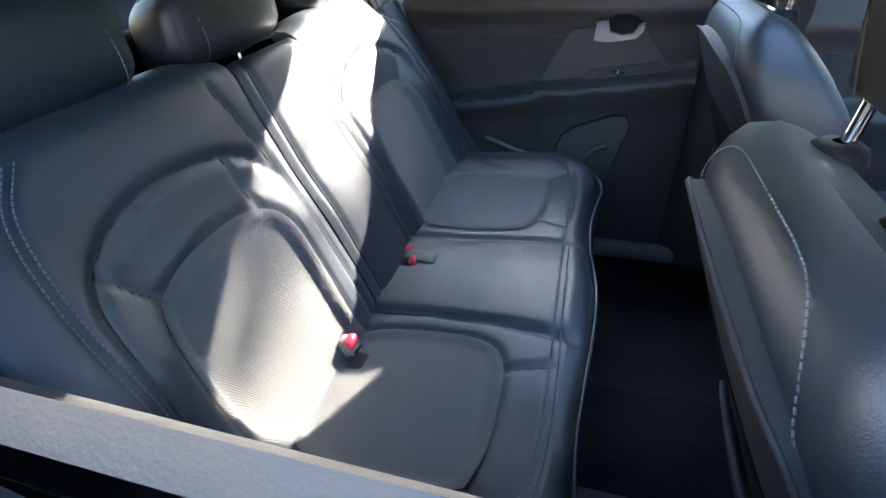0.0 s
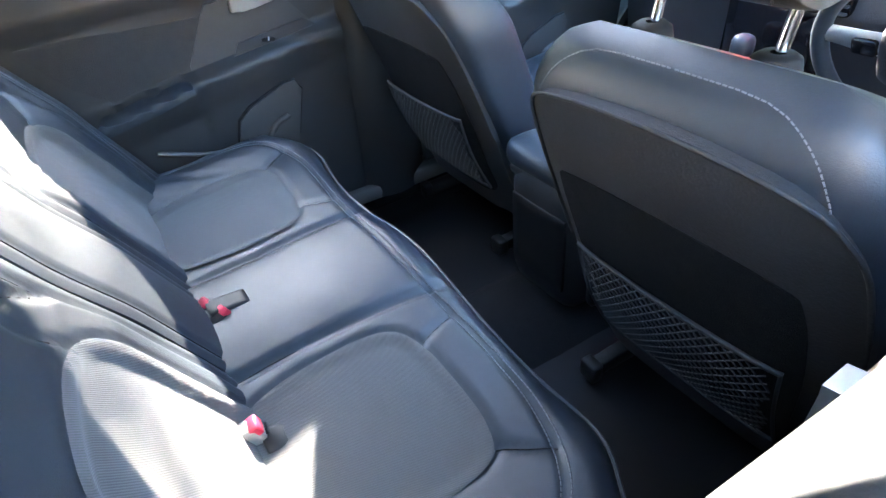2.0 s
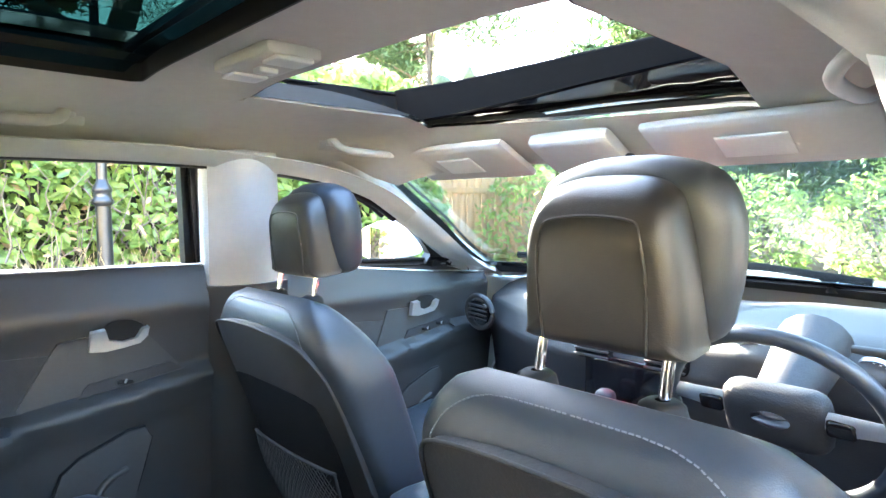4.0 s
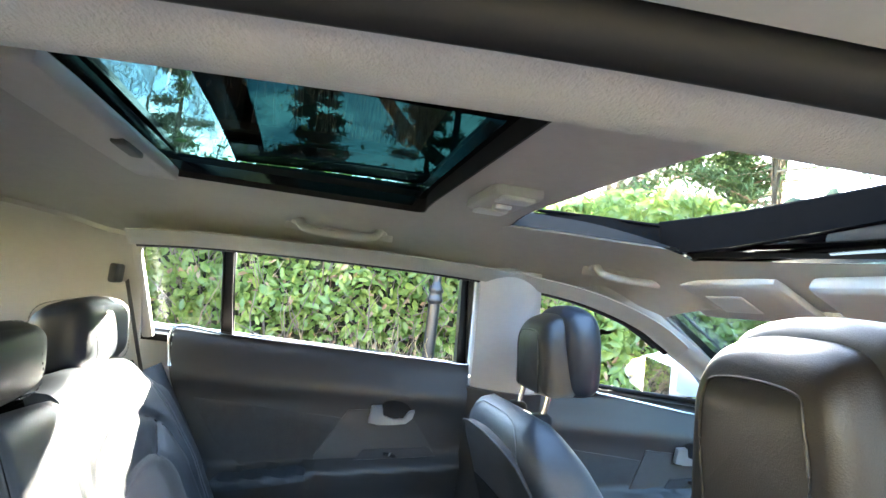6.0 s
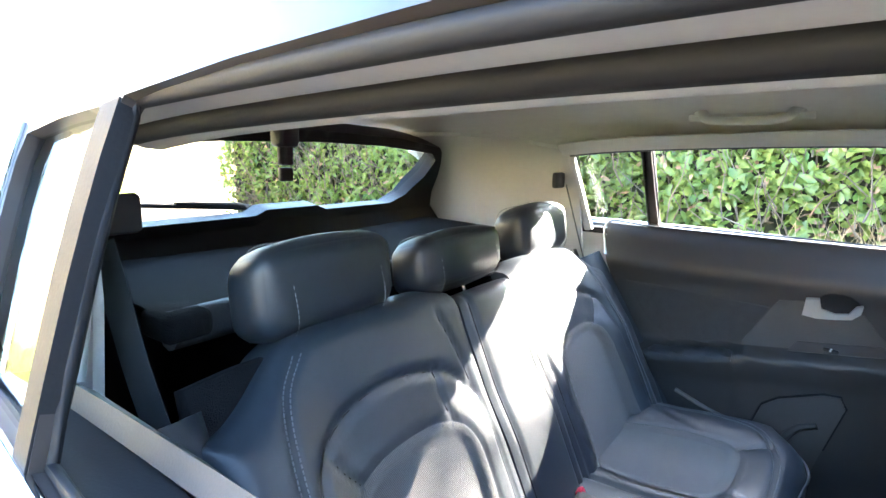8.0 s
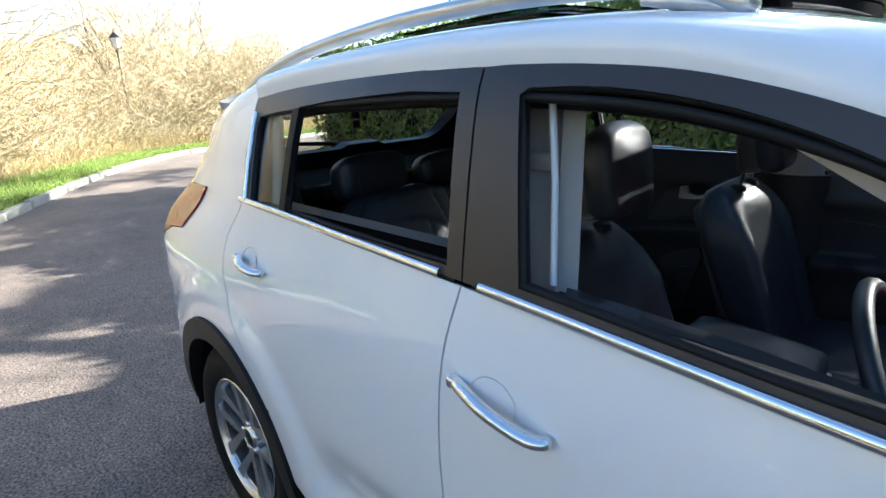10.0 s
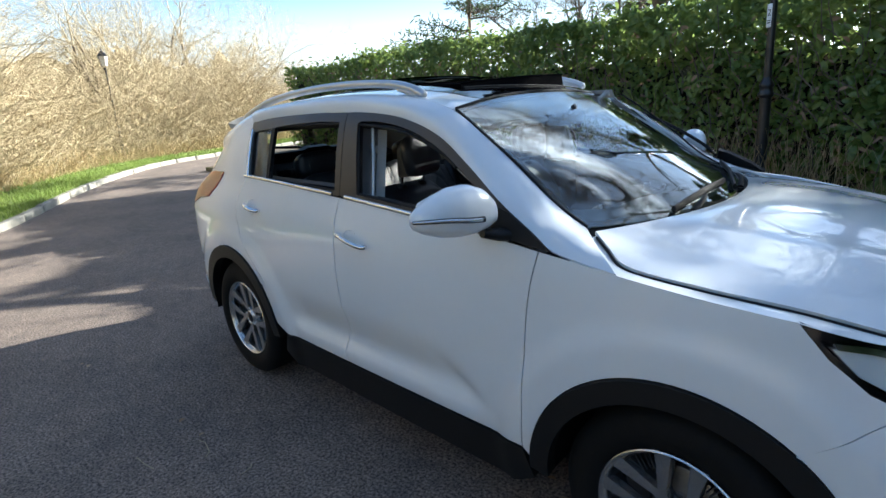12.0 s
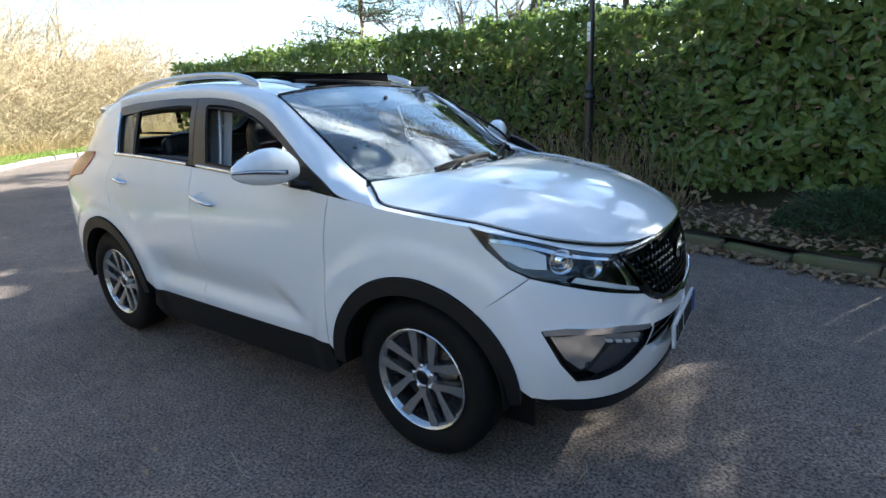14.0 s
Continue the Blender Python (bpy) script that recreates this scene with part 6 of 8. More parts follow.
# --- rear bench: cushion ---
INS = ring([(-.560, .24), (-.555, .34), (-.565, .43), (-.60, .475), (-.72, .482), (-.82, .455), (-.848, .40), (-.848, .27), (-.82, .205), (-.72, .182), (-.60, .190)], 5)
SEAM_C = curve([(-.46, .150), (-.55, .145), (-.70, .138), (-.80, .140), (-.90, .15)], 8)
SEAM_F = curve([(-.556, .25), (-.52, .235), (-.488, .225)], 4)
SEAM_O = curve([(-.575, .46), (-.545, .485), (-.515, .505)], 4)
SEAM_E = curve([(-.482, .0), (-.482, .18), (-.484, .34), (-.496, .44), (-.528, .525), (-.585, .58), (-.72, .598), (-.90, .575)], 8)
front_x = lambda y: -.428 - .012 * abs(y) - .095 * ss(.44, .665, abs(y)) ** 1.5 + .010 * math.cos(y * 9)
CUSH_W = .645


def cushion_z(x, y):
    ay = abs(y)
    q = np.array([x, ay])
    z = .742 + .018 * ss(-.90, -.52, x) + .012 * math.exp(-((ay - .36) / .2) ** 2) * 0
    z += .014 * ss(.46, .56, ay) - .012 * (1 if inside(INS, (x, ay)) else 0) * ss(0, .02, seg_d(q, list(INS) + [INS[0]]))
    z += .010 * math.cos(min(1, ay / .16) * math.pi / 2) * 1.0
    for sm, dp, w in ((SEAM_C, .010, .010), (SEAM_F, .006, .007), (SEAM_O, .006, .007), (SEAM_E, .005, .006), (list(INS) + [INS[0]], .006, .007)):
        dd = seg_d(q, sm)
        z -= dp * math.exp(-(dd / w) ** 2)
    # rounded front and outer edges
    e = min(x * 0 + (front_x(y) - x), CUSH_W - ay)
    r = .055
    if e < r:
        z -= r - math.sqrt(max(0, r * r - (r - e) ** 2))
    z -= .03 * ss(-.84, -.93, x)
    z += .0025 * noise.noise((x * 14, y * 9, 1.3)) + .003 * noise.noise((x * 5, y * 4, 4.0))
    # creases in the leather by the back corners
    z -= .004 * max(0, math.sin((x * .6 + ay) * 75)) * math.exp(-((ay - .54) / .05) ** 2 - ((x + .74) / .10) ** 2)
    return z


def cushion_pt(u, v):
    y = -CUSH_W + 2 * CUSH_W * v
    fx = front_x(y)
    if u < .12:                                   # the front face, down to the floor
        k = u / .12
        return (fx - .012 * (1 - k), y, .36 + (cushion_z(fx - .0005, y) - .36) * k)
    x = fx - .0005 - (u - .12) / .88 * (fx + .94)
    return (x, y, cushion_z(x, y))


bench = tagged(empty("bench_seat"), "dark leather rear bench seat with grey fabric inserts", "car seat")
bench.location = (0, 0, 0)
cush = piece("seat_cushion", sheet(cushion_pt, 84, 170, flip=True), LEATHER, bench, "dark blue-grey leather cushion")
for sy in (-1, 1):
    V, F = region(INS * np.array([1, 1.0]), step=.011)
    g = (np.array([(x, sy * y, cushion_z(x, y) + .0042) for x, y in V]), F if sy > 0 else [f[::-1] for f in F])
    piece("fabric_insert", g, FABRIC, cush, "grey woven fabric insert")
    for sm in (SEAM_E + np.array([-.006, 0]), SEAM_E + np.array([.006, .004])):
        piece("stitching", stitches([(x, sy * y, cushion_z(x, y) + .0012) for x, y in sm]), STITCH, cush)
    for sm in (SEAM_C, SEAM_F, SEAM_O):
        piece("seam_line", tube([(x, sy * y, cushion_z(x, y) + .0004) for x, y in sm], .0012, 4), RUBBER, cush)
piece("piping", tube([(front_x(y) + .001, y, cushion_z(front_x(y) - .004, y) - .004) for y in np.linspace(-.61, .61, 90)], .003, 5), LEATHER_B, cush)

# --- rear bench: backs ---
BX, BZ, BS = -.875, .725, .44
BN = math.hypot(1, BS)


def back_pt(y, h, d=0.0):
    """A point of the seat back plane: across, up the slope, and out of it."""
    return np.array([BX - h * BS / BN + d / BN, y, BZ + h / BN + d * BS / BN])


B_INS = [tuple(p) for p in ring([(.215, -.10), (.205, .05), (.200, .18), (.215, .252), (.27, .283), (.35, .292), (.44, .285), (.495, .255), (.515, .18), (.515, .05), (.50, -.10)], 5)]
B_ARC = curve([(.160, .300), (.20, .345), (.27, .372), (.36, .385), (.45, .375), (.53, .335), (.560, .27), (.575, .10), (.575, -.06)], 6)
B_RIB = curve([(.245, .368), (.250, .32), (.238, .272)], 4)
B_RIB2 = curve([(.525, .34), (.50, .30), (.475, .272)], 4)
B_OUT = curve([(.515, .475), (.56, .42), (.585, .32), (.59, .15), (.585, -.06)], 6)
B_INN = curve([(.19, .46), (.165, .38), (.152, .30), (.150, .10), (.155, -.08)], 6)


def back_d(y, h, a0=.118, a1=.675):
    """How far the outer seat backs stand out; y is counted outward."""
    q = np.array([y, h])
    d = .045 + .030 * ss(.46, .60, y) * ss(.48, .30, h) 
    d += .018 * ss(.33, .20, h) * ss(.118, .17, y) + .012 * ss(.30, .15, h) * ss(.17, .118, y) - .018 * (ss(0, .03, seg_d(q, B_INS + [B_INS[0]])) if inside(B_INS, (y, h)) else 0)
    for sm, dp, w in ((B_ARC, .008, .008), (B_RIB, .006, .006), (B_RIB2, .006, .006), (B_OUT, .006, .006), (B_INN, .007, .007), (B_INS + [B_INS[0]], .006, .006)):
        d -= dp * math.exp(-(seg_d(q, sm) / w) ** 2)
    top = .515 - .10 * ss(.44, .66, y) ** 1.5 - .018 * ss(.22, .12, y)
    e = min(a1 - y, top - h)
    r = .05
    if y - a0 < .006:
        d -= .006 - math.sqrt(max(0, .006 ** 2 - (.006 - max(0, y - a0)) ** 2))
    if e < r:
        d -= (r - math.sqrt(max(0, r * r - (r - max(0, e)) ** 2))) * .95
    return d + .0025 * noise.noise((y * 9, h * 9, 2.0)), top


def back_sheet(sy):
    def fn(u, v):
        y = .118 + (.675 - .118) * v if not 0 < v < .02 else .1192
        _, top = back_d(y, 0)
        h = -.13 + (top + .13) * min(1, u / .92)
        d, _ = back_d(y, h)
        if u > .92:
            d -= (u - .92) / .08 * .075
        if v == 0:
            d = -.01
        p = back_pt(sy * y, h, d)
        return p
    return sheet(fn, 74, 74, flip=sy < 0)


for sy in (-1, 1):
    b = piece("seat_back", back_sheet(sy), LEATHER, bench, "dark leather seat back with stitched bolsters")
    V, F = region(B_INS, step=.011)
    g = (np.array([back_pt(sy * y, h, back_d(y, h)[0] + .0022) for y, h in V]), F if sy > 0 else [f[::-1] for f in F])
    piece("fabric_insert", g, FABRIC, b, "grey woven fabric insert")
    for sm in (B_OUT + np.array([.006, 0]), B_OUT + np.array([-.006, 0])):
        piece("stitching", stitches([back_pt(sy * y, h, back_d(y, h)[0] + .001) for y, h in sm]), STITCH, b)
    for sm in (B_ARC, B_RIB, B_RIB2, B_INN):
        piece("seam_line", tube([back_pt(sy * y, h, back_d(y, h)[0] + .0004) for y, h in sm], .0012, 4), RUBBER, b)
    piece("back_shell", join(box((.05, .54, .62), .02, tuple(back_pt(sy * .395, .18, -.02)), (0, -24, 0))), CARPET, b)


def mid_d(y, h):
    d = .058 - .010 * (y / .11) ** 2 + .012 * ss(.30, .15, h)
    e = .478 - h
    if .1175 - abs(y) < .006:
        d -= .006 - math.sqrt(max(0, .006 ** 2 - (.006 - max(0, .1175 - abs(y))) ** 2))
    if e < .028:
        d -= .028 - math.sqrt(max(0, .028 ** 2 - (.028 - max(0, e)) ** 2))
    d -= .005 * math.exp(-((y - .085) / .006) ** 2) + .005 * math.exp(-((y + .088) / .006) ** 2)
    return d


def mid_fn(u, v):
    y = -.1175 + .235 * v if v in (0, 1) or .04 < v < .96 else math.copysign(.1163, v - .5)
    h = -.13 + .608 * min(1, u / .92)
    return back_pt(y, h, mid_d(y, h) - (max(0, u - .92) / .08 * .07) if 0 < v < 1 else -.01)


mb = piece("centre_back", sheet(mid_fn, 60, 34, flip=False), LEATHER, bench, "leather centre backrest")
for y in (-.088, .085):
    piece("seam_line", tube([back_pt(y, h, mid_d(y, h) + .0005) for h in np.linspace(-.1, .455, 30)], .0012, 4), RUBBER, mb)


def rear_headrest(y, w, z0, hh=.142):
    hr = empty("headrest")
    hr.location = (0, 0, 0)
    hr.parent = bench
    hr["label"] = "rounded dark leather headrest"
    g = softbox((.112, w, hh), .036, 12, .007)
    v = g[0].copy()
    v[:, 2] *= 1 - .10 * (v[:, 1] / (w / 2)) ** 2
    v[:, 0] += .012 * (v[:, 2] / .07)
    m = Matrix.Translation((-1.115, y, z0)) @ pose(0, 0, 0, 0, -16, 0)
    piece("pad", moved((v, g[1]), m), LEATHER, hr)
    for s in (-1, 1):
        xs = np.linspace(0, 2 * math.pi, 60)
        lp = [(.060 * np.sign(math.cos(a)) * abs(math.cos(a)) ** .6, s * (w / 2 - .048), hh * .52 * np.sign(math.sin(a)) * abs(math.sin(a)) ** .6) for a in xs]
        mm = np.array(m)
        piece("stitching", stitches([(mm[:3, :3] @ np.array(p)) + mm[:3, 3] for p in lp], .008, .0012), STITCH, hr)
    for s in (-1, 1):
        piece("post", tube([(-1.12, y + s * .055, z0 - .055), (-1.095, y + s * .055, z0 - .13)], .006, 10), CHROME, hr)


rear_headrest(-.40, .285, 1.243)
rear_headrest(.41, .285, 1.243)
rear_headrest(-.012, .315, 1.226, .118)

# buckles and belts
def buckle(loc, rot, label, body_mat, group):
    b = tagged(empty("seat_belt_buckle", loc), label, "buckle", group)
    b.rotation_euler = [radians(a) for a in rot]
    piece("buckle_body", box((.072, .030, .052), .008, (-.012, 0, -.006)), body_mat, b)
    piece("release_button", box((.016, .027, .020), .004, (.020, 0, .010)), RED, b, "red release button")
    piece("tongue_slot", box((.004, .022, .004), .001, (.0275, 0, -.006)), INK, b)
    piece("stalk", tube([(-.045, 0, -.01), (-.075, 0, -.03)], .012, 8, flat=.5), BLACK, b)
    return b


buckle((-.818, .052, .735), (0, -30, 8), "black seat-belt buckle with red button by the centre seat", BLACK, "rear buckles")
buckle((-.800, .008, .738), (0, -24, 16), "black seat-belt buckle with red button by the seat crease", BLACK, "rear buckles")
buckle((-.835, -.248, .742), (0, -20, -8), "pale seat-belt buckle with red button by the seat crease", BUCKLE_PALE, "rear buckles")
for px_, py_ in ((-.785, -.268), (-.774, .030)):
    tagged(piece("buckle_pocket", box((.070, .042, .012), .004, (px_, py_, cushion_z(px_, py_) - .001), (0, 4, 0)), INK), "black elastic buckle pocket in the seat", "pocket")


def belt(name, pts, w, label, side=(0, 1, 0)):
    return tagged(piece(name, tape(curve(pts, 8), w, .0015, side), BELT), label, "seat belt")


belt("seat_belt", [(-1.17, -.70, 1.34), (-1.10, -.69, 1.15), (-1.0, -.665, .95), (-.91, -.625, .78), (-.86, -.60, .66)], .047, "dark webbing seat belt hanging from the rear pillar", (1, .3, 0))
belt("seat_belt", [(-1.13, .685, 1.36), (-1.05, .675, 1.12), (-.97, .665, .90), (-.92, .655, .74)], .047, "dark webbing seat belt beside the rear seat", (.5, -1, 0))
for sy in (-1, 1):
    tagged(piece("belt_tongue", join(box((.012, .05, .03), .004, (-.94, sy * .635, .86), (0, -20, 0)), box((.004, .024, .03), .001, (-.93, sy * .635, .835), (0, -20, 0))), SILVER), "metal belt tongue on the webbing", "belt tongue")
    g = join(softbox((.02, .07, .05), .008, 5))
    tagged(piece("belt_guide", moved(g, Matrix.Translation((-1.16, sy * .690, 1.375))), TRIM), "dark plastic belt outlet on the pillar", "belt guide")

# wedges of upholstery between bench and doors
for sy in (-1, 1):
    def wedge(u, v):
        h = -.15 + .60 * u
        y = .655 + .085 * v
        return back_pt(sy * y, h, .045 - .03 * u + .05 * (1 - u) * v - .045 * (1 - math.sqrt(max(0, 1 - (1 - v) ** 2))))
    tagged(piece("side_bolster", solid(sheet(wedge, 30, 10, flip=sy < 0), .02), LEATHER_B), "dark leather side bolster beside the rear seat", "bolster")

# --- front seats ---
def pillow(outline, depth, r, bulge, n=6):
    """A padded slab about x = 0 over an outline of (y, z), its rim rounded by r and its faces swelling by bulge."""
    P = np.array(outline, float)
    c = P.mean(0)
    size = np.linalg.norm(P - c, axis=1)[:, None]
    rings = []
    for k in range(n + 1):
        a = math.pi / 2 * k / n
        rings.append((-(depth / 2 - r) - r * math.cos(a), r * (1 - math.sin(a))))
    rings += [(-x, i) for x, i in rings[::-1]]
    V, F, m = [], [], len(P)
    for x, inset in rings:
        q = c + (P - c) * (1 - inset / size)
        V += [(x, y, z) for y, z in q]
    for j in range(len(rings) - 1):
        for i in range(m):
            F.append([j * m + i, j * m + (i + 1) % m, (j + 1) * m + (i + 1) % m, (j + 1) * m + i][::-1])
    for s, base in ((-1, 0), (1, (len(rings) - 1) * m)):
        last = list(range(base, base + m))
        for sc in (.8, .55, .28):
            q = c + (P - c) * (1 - r / size) * sc
            row = list(range(len(V), len(V) + m))
            V += [(s * (depth / 2 + bulge * (1 - sc * sc)), y, z) for y, z in q]
            F += [([last[i], last[(i + 1) % m], row[(i + 1) % m], row[i]] if s < 0 else [row[i], row[(i + 1) % m], last[(i + 1) % m], last[i]]) for i in range(m)]
            last = row
        V.append((s * (depth / 2 + bulge), c[0], c[1]))
        F += [[last[i], last[(i + 1) % m], len(V) - 1][::s * -1] for i in range(m)]
    return np.array(V, float), F



def front_seat(cx, cy):
    st = tagged(empty("driver_seat" if cy < 0 else "passenger_seat", (cx, cy, .03)), "black leather front seat with net pocket on its back", "car seat", "front seats")
    lean = lambda z: -.155 - (z - .77) * .36 if z < 1.05 else -.2558 - (z - 1.05) * .22
    W = lambda z: .25 - .045 * ss(.98, 1.19, z) - .02 * ss(.75, .5, z)
    # upholstered back
    def upholstery(u, v):
        a = 2 * math.pi * v
        z = .50 + .660 * u
        k = 1.0
        if u > .86:
            k = math.sqrt(max(0, 1 - ((u - .86) / .14) ** 2)) * .9 + .1 * (1 - (u - .86) / .14)
        w, t = W(z) * (k * .35 + .65 if u < 1 else .65), (.062 + .012 * ss(.7, .9, z)) * k
        ca, sa = math.cos(a), math.sin(a)
        px = np.sign(ca) * abs(ca) ** .55 * t
        py = np.sign(sa) * abs(sa) ** .55 * w
        bol = .045 * ss(.55, .95, abs(py) / max(w, .01)) * (1 if px > 0 else .0) * ss(1.15, 1.0, z)
        return np.array([lean(z) + .070 + px + bol, py, z])
    ub = piece("backrest", sheet(upholstery, 44, 56), LEATHER, st, "black leather backrest")
    top = (np.array([upholstery(1.0, k / 40) for k in range(40)]), [list(range(40))])
    piece("backrest_top", top, LEATHER, ub)
    for sgn in (-1, 1):
        line = [np.array([lean(z) + .010 - .002, sgn * (W(z) - .052), z]) for z in np.linspace(.80, 1.08, 20)] + [np.array([lean(1.11) + .018, sgn * (W(1.11) - .07), 1.115]), np.array([lean(1.13) + .03, sgn * .10, 1.140]), np.array([lean(1.14) + .032, 0, 1.144])]
        piece("stitching", stitches(curve(line, 3), .0065, .0010, (-.004, 0, .004)), STITCH, ub)
    # board
    BO = ring([(-.205, .50), (-.228, .66), (-.236, .82), (-.228, .97), (-.205, 1.045), (-.15, 1.085), (0, 1.098), (.15, 1.085), (.205, 1.045), (.228, .97), (.236, .82), (.228, .66), (.205, .50), (0, .485)], 5)
    board_x = lambda y, z: lean(z) - .004 + .020 * ss(.12, .24, abs(y)) ** 2 - .010 * (1 - (y / .24) ** 2)
    bs = lambda y, z: np.array([board_x(y, z), -y, z])
    bd = piece("back_board", skin(bs, BO, step=.025, t=.02, lift=.0), SEATBACK, st, "black board on the back of the seat")
    lp = [bs(y, z) + np.array([-.003, 0, 0]) for y, z in BO if z > .75]
    piece("edge_piping", tube(lp, .003, 6), SEATBACK, bd, "raised edge of the board")
    PA = ring([(-.165, .56), (-.18, .66), (-.188, .80), (-.18, .92), (-.15, .955), (0, .965), (.15, .955), (.18, .92), (.188, .80), (.18, .66), (.165, .56), (0, .55)], 4)
    piece("recessed_panel", skin(lambda y, z: bs(y, z) + np.array([-.0025, 0, 0]), PA, step=.03, t=.002), CARPET, bd)
    # net pocket
    strands = []
    q = lambda y, z: np.array([board_x(y, z) - .012 - .010 * math.sin(math.pi * min(1, max(0, (z - .575) / .22))), y, z])
    for k in range(-9, 30):
        for sg in (-1, 1):
            pts = []
            for t in np.linspace(0, 1, 14):
                z = .58 + .21 * t
                y = sg * (-.17 + .017 * k + .24 * t * .75) - sg * .08
                if abs(y) < .165:
                    pts.append(q(y, z))
            if len(pts) > 2:
                strands.append(tube(pts, .0016, 4, caps=False))
    nt = piece("net_pocket", join(*strands), NET, st, "black elastic net pocket")
    piece("net_cord", join(tube([q(y, .792 - .004 * math.cos(y * 9)) for y in np.linspace(-.172, .172, 20)], .004, 6), tube([q(y, .578) for y in np.linspace(-.17, .17, 12)], .004, 6),
                           tube([q(-.17, z) for z in np.linspace(.578, .792, 8)], .003, 6), tube([q(.17, z) for z in np.linspace(.578, .792, 8)], .003, 6)), NET, nt)
    # cushion
    cu = softbox((.50, .50, .15), .06, 10, .01)
    v = cu[0].copy()
    v[:, 2] += .035 * (np.abs(v[:, 1]) / .25) ** 4 * (v[:, 2] > 0) + .03 * (v[:, 0] / .25)
    piece("seat_cushion", moved((v, cu[1]), Matrix.Translation((.24, 0, .60))), LEATHER, st)
    piece("seat_base", box((.44, .44, .12), .02, (.22, 0, .47)), BLACK, st)
    for sgn in (-1, 1):
        piece("seat_rail", box((.50, .035, .04), .008, (.16, sgn * .19, .395)), BLACK, st)
        piece("rail_end", box((.03, .045, .05), .008, (-.10, sgn * .19, .395)), BLACK, st)
        piece("recliner_cover", box((.16, .03, .12), .012, (.02, sgn * .262, .56)), BLACK, st)
    # headrest
    hr = empty("headrest")
    hr.location = (0, 0, 0)
    hr.parent = st
    hr["label"] = "two-piece black leather headrest on chrome posts"
    hy = .020 if cy < 0 else -.008
    PAD = ring([(-.098, -.098), (-.122, -.055), (-.131, .0), (-.128, .050), (-.105, .086), (-.055, .103), (0, .107), (.055, .103), (.105, .086), (.128, .050), (.131, .0), (.122, -.055), (.098, -.098), (0, -.104)], 5)
    SHELL = ring([(-.100, -.094), (-.108, -.080), (-.105, -.02), (-.096, .045), (-.082, .080), (-.050, .094), (0, .097), (.050, .094), (.082, .080), (.096, .045), (.105, -.02), (.108, -.080), (.100, -.094), (0, -.097)], 5)
    FACE = curve([(-.070, -.085), (-.073, -.01), (-.066, .040), (-.052, .054), (0, .058), (.052, .054), (.066, .040), (.073, -.01), (.070, -.085)], 5)
    m = Matrix.Translation((-.095, hy, 1.300)) @ pose(0, 0, 0, 0, -7, 0) @ Matrix.Diagonal((1, .88, .98, 1))
    piece("front_pad", moved(pillow(PAD, .078, .034, .012), m), LEATHER, hr)
    m = Matrix.Translation((-.148, hy, 1.287)) @ pose(0, 0, 0, 0, -7, 0) @ Matrix.Diagonal((1, .86, .96, 1))
    g = pillow(SHELL, .082, .026, .004)
    g[0][:, 0] += .030 * np.clip((g[0][:, 2] - .02) / .075, 0, 1) ** 2 * (g[0][:, 0] < 0)
    shell = piece("rear_shell", moved(g, m), SHELL_SKIN, hr, "smooth black back shell of the headrest")
    piece("shell_crease", moved(tube([(-.0425 + .030 * max(0, (z - .02) / .075) ** 2, y, z) for y, z in FACE], .0016, 6), m), SHELL_SKIN, shell)
    for sgn in (-1, 1):
        piece("post", tube([(-.155, hy + sgn * .074, 1.225), (-.172, hy + sgn * .074, 1.13)], .0062, 12), CHROME, hr, "chrome headrest post")
        piece("post_sleeve", moved(lathe([(.007, .010), (.015, .010), (.022, .005), (.025, -.008)], 20, "z"), Matrix.Translation((-.172, hy + sgn * .074, 1.148))), RUBBER, hr, "black post sleeve")
    return st


front_seat(-.080, -.435)
front_seat(-.005, .415)

# --- doors inside ---
def far_x(x, y=.742):
    """The car's own length coordinate of a place on its far flank."""
    return (x + SHEAR * y - FLANK * .88) / (1 + FLANK)


def roll_over(z, z0, z1, w):
    """How far the padded top of a trim leans outward below the window."""
    k = min(1.0, max(0.0, (z - z0) / (z1 - z0)))
    return w * (1 - math.sqrt(max(0.0, 1 - k * k)))


REAR_TRIM = [(-.262, .45), (-.246, .80), (-.236, 1.10), (-.232, 1.226), (-.50, 1.230), (-.92, 1.236), (-1.09, 1.240), (-1.07, 1.14), (-.99, .90), (-.88, .70), (-.79, .58), (-.74, .45)]
FRONT_TRIM = [(.80, .45), (.87, 1.00), (.86, 1.118), (.50, 1.150), (.22, 1.180), (-.02, 1.200), (-.03, .45)]
arm_line = lambda x: float(np.interp(x, (-.88, -.65, -.40, -.24), (.888, .926, .956, .978)))
front_arm = lambda x: float(np.interp(x, (.0, .30, .68), (.885, .905, .958)))


def rear_trim_y(x, z):
    y = .742 + roll_over(z, 1.10, 1.243, .070) - .010 * math.exp(-((z - 1.13) / .03) ** 2)
    ridge = 1.090 - .046 * (x + 1.03)
    if x < -.55:
        y += .005 * math.exp(-((z - ridge) / .004) ** 2) + .004 * math.exp(-((z - ridge + .020) / .004) ** 2)
    a = arm_line(x)
    pad = ss(-.640, -.655, x)
    y -= (.040 + .020 * pad) * ss(a + .006, a - .016, z) * (1 - .35 * ss(a - .03, a - .10, z))
    y += .004 * math.exp(-((z - a + .042) / .004) ** 2)
    return y


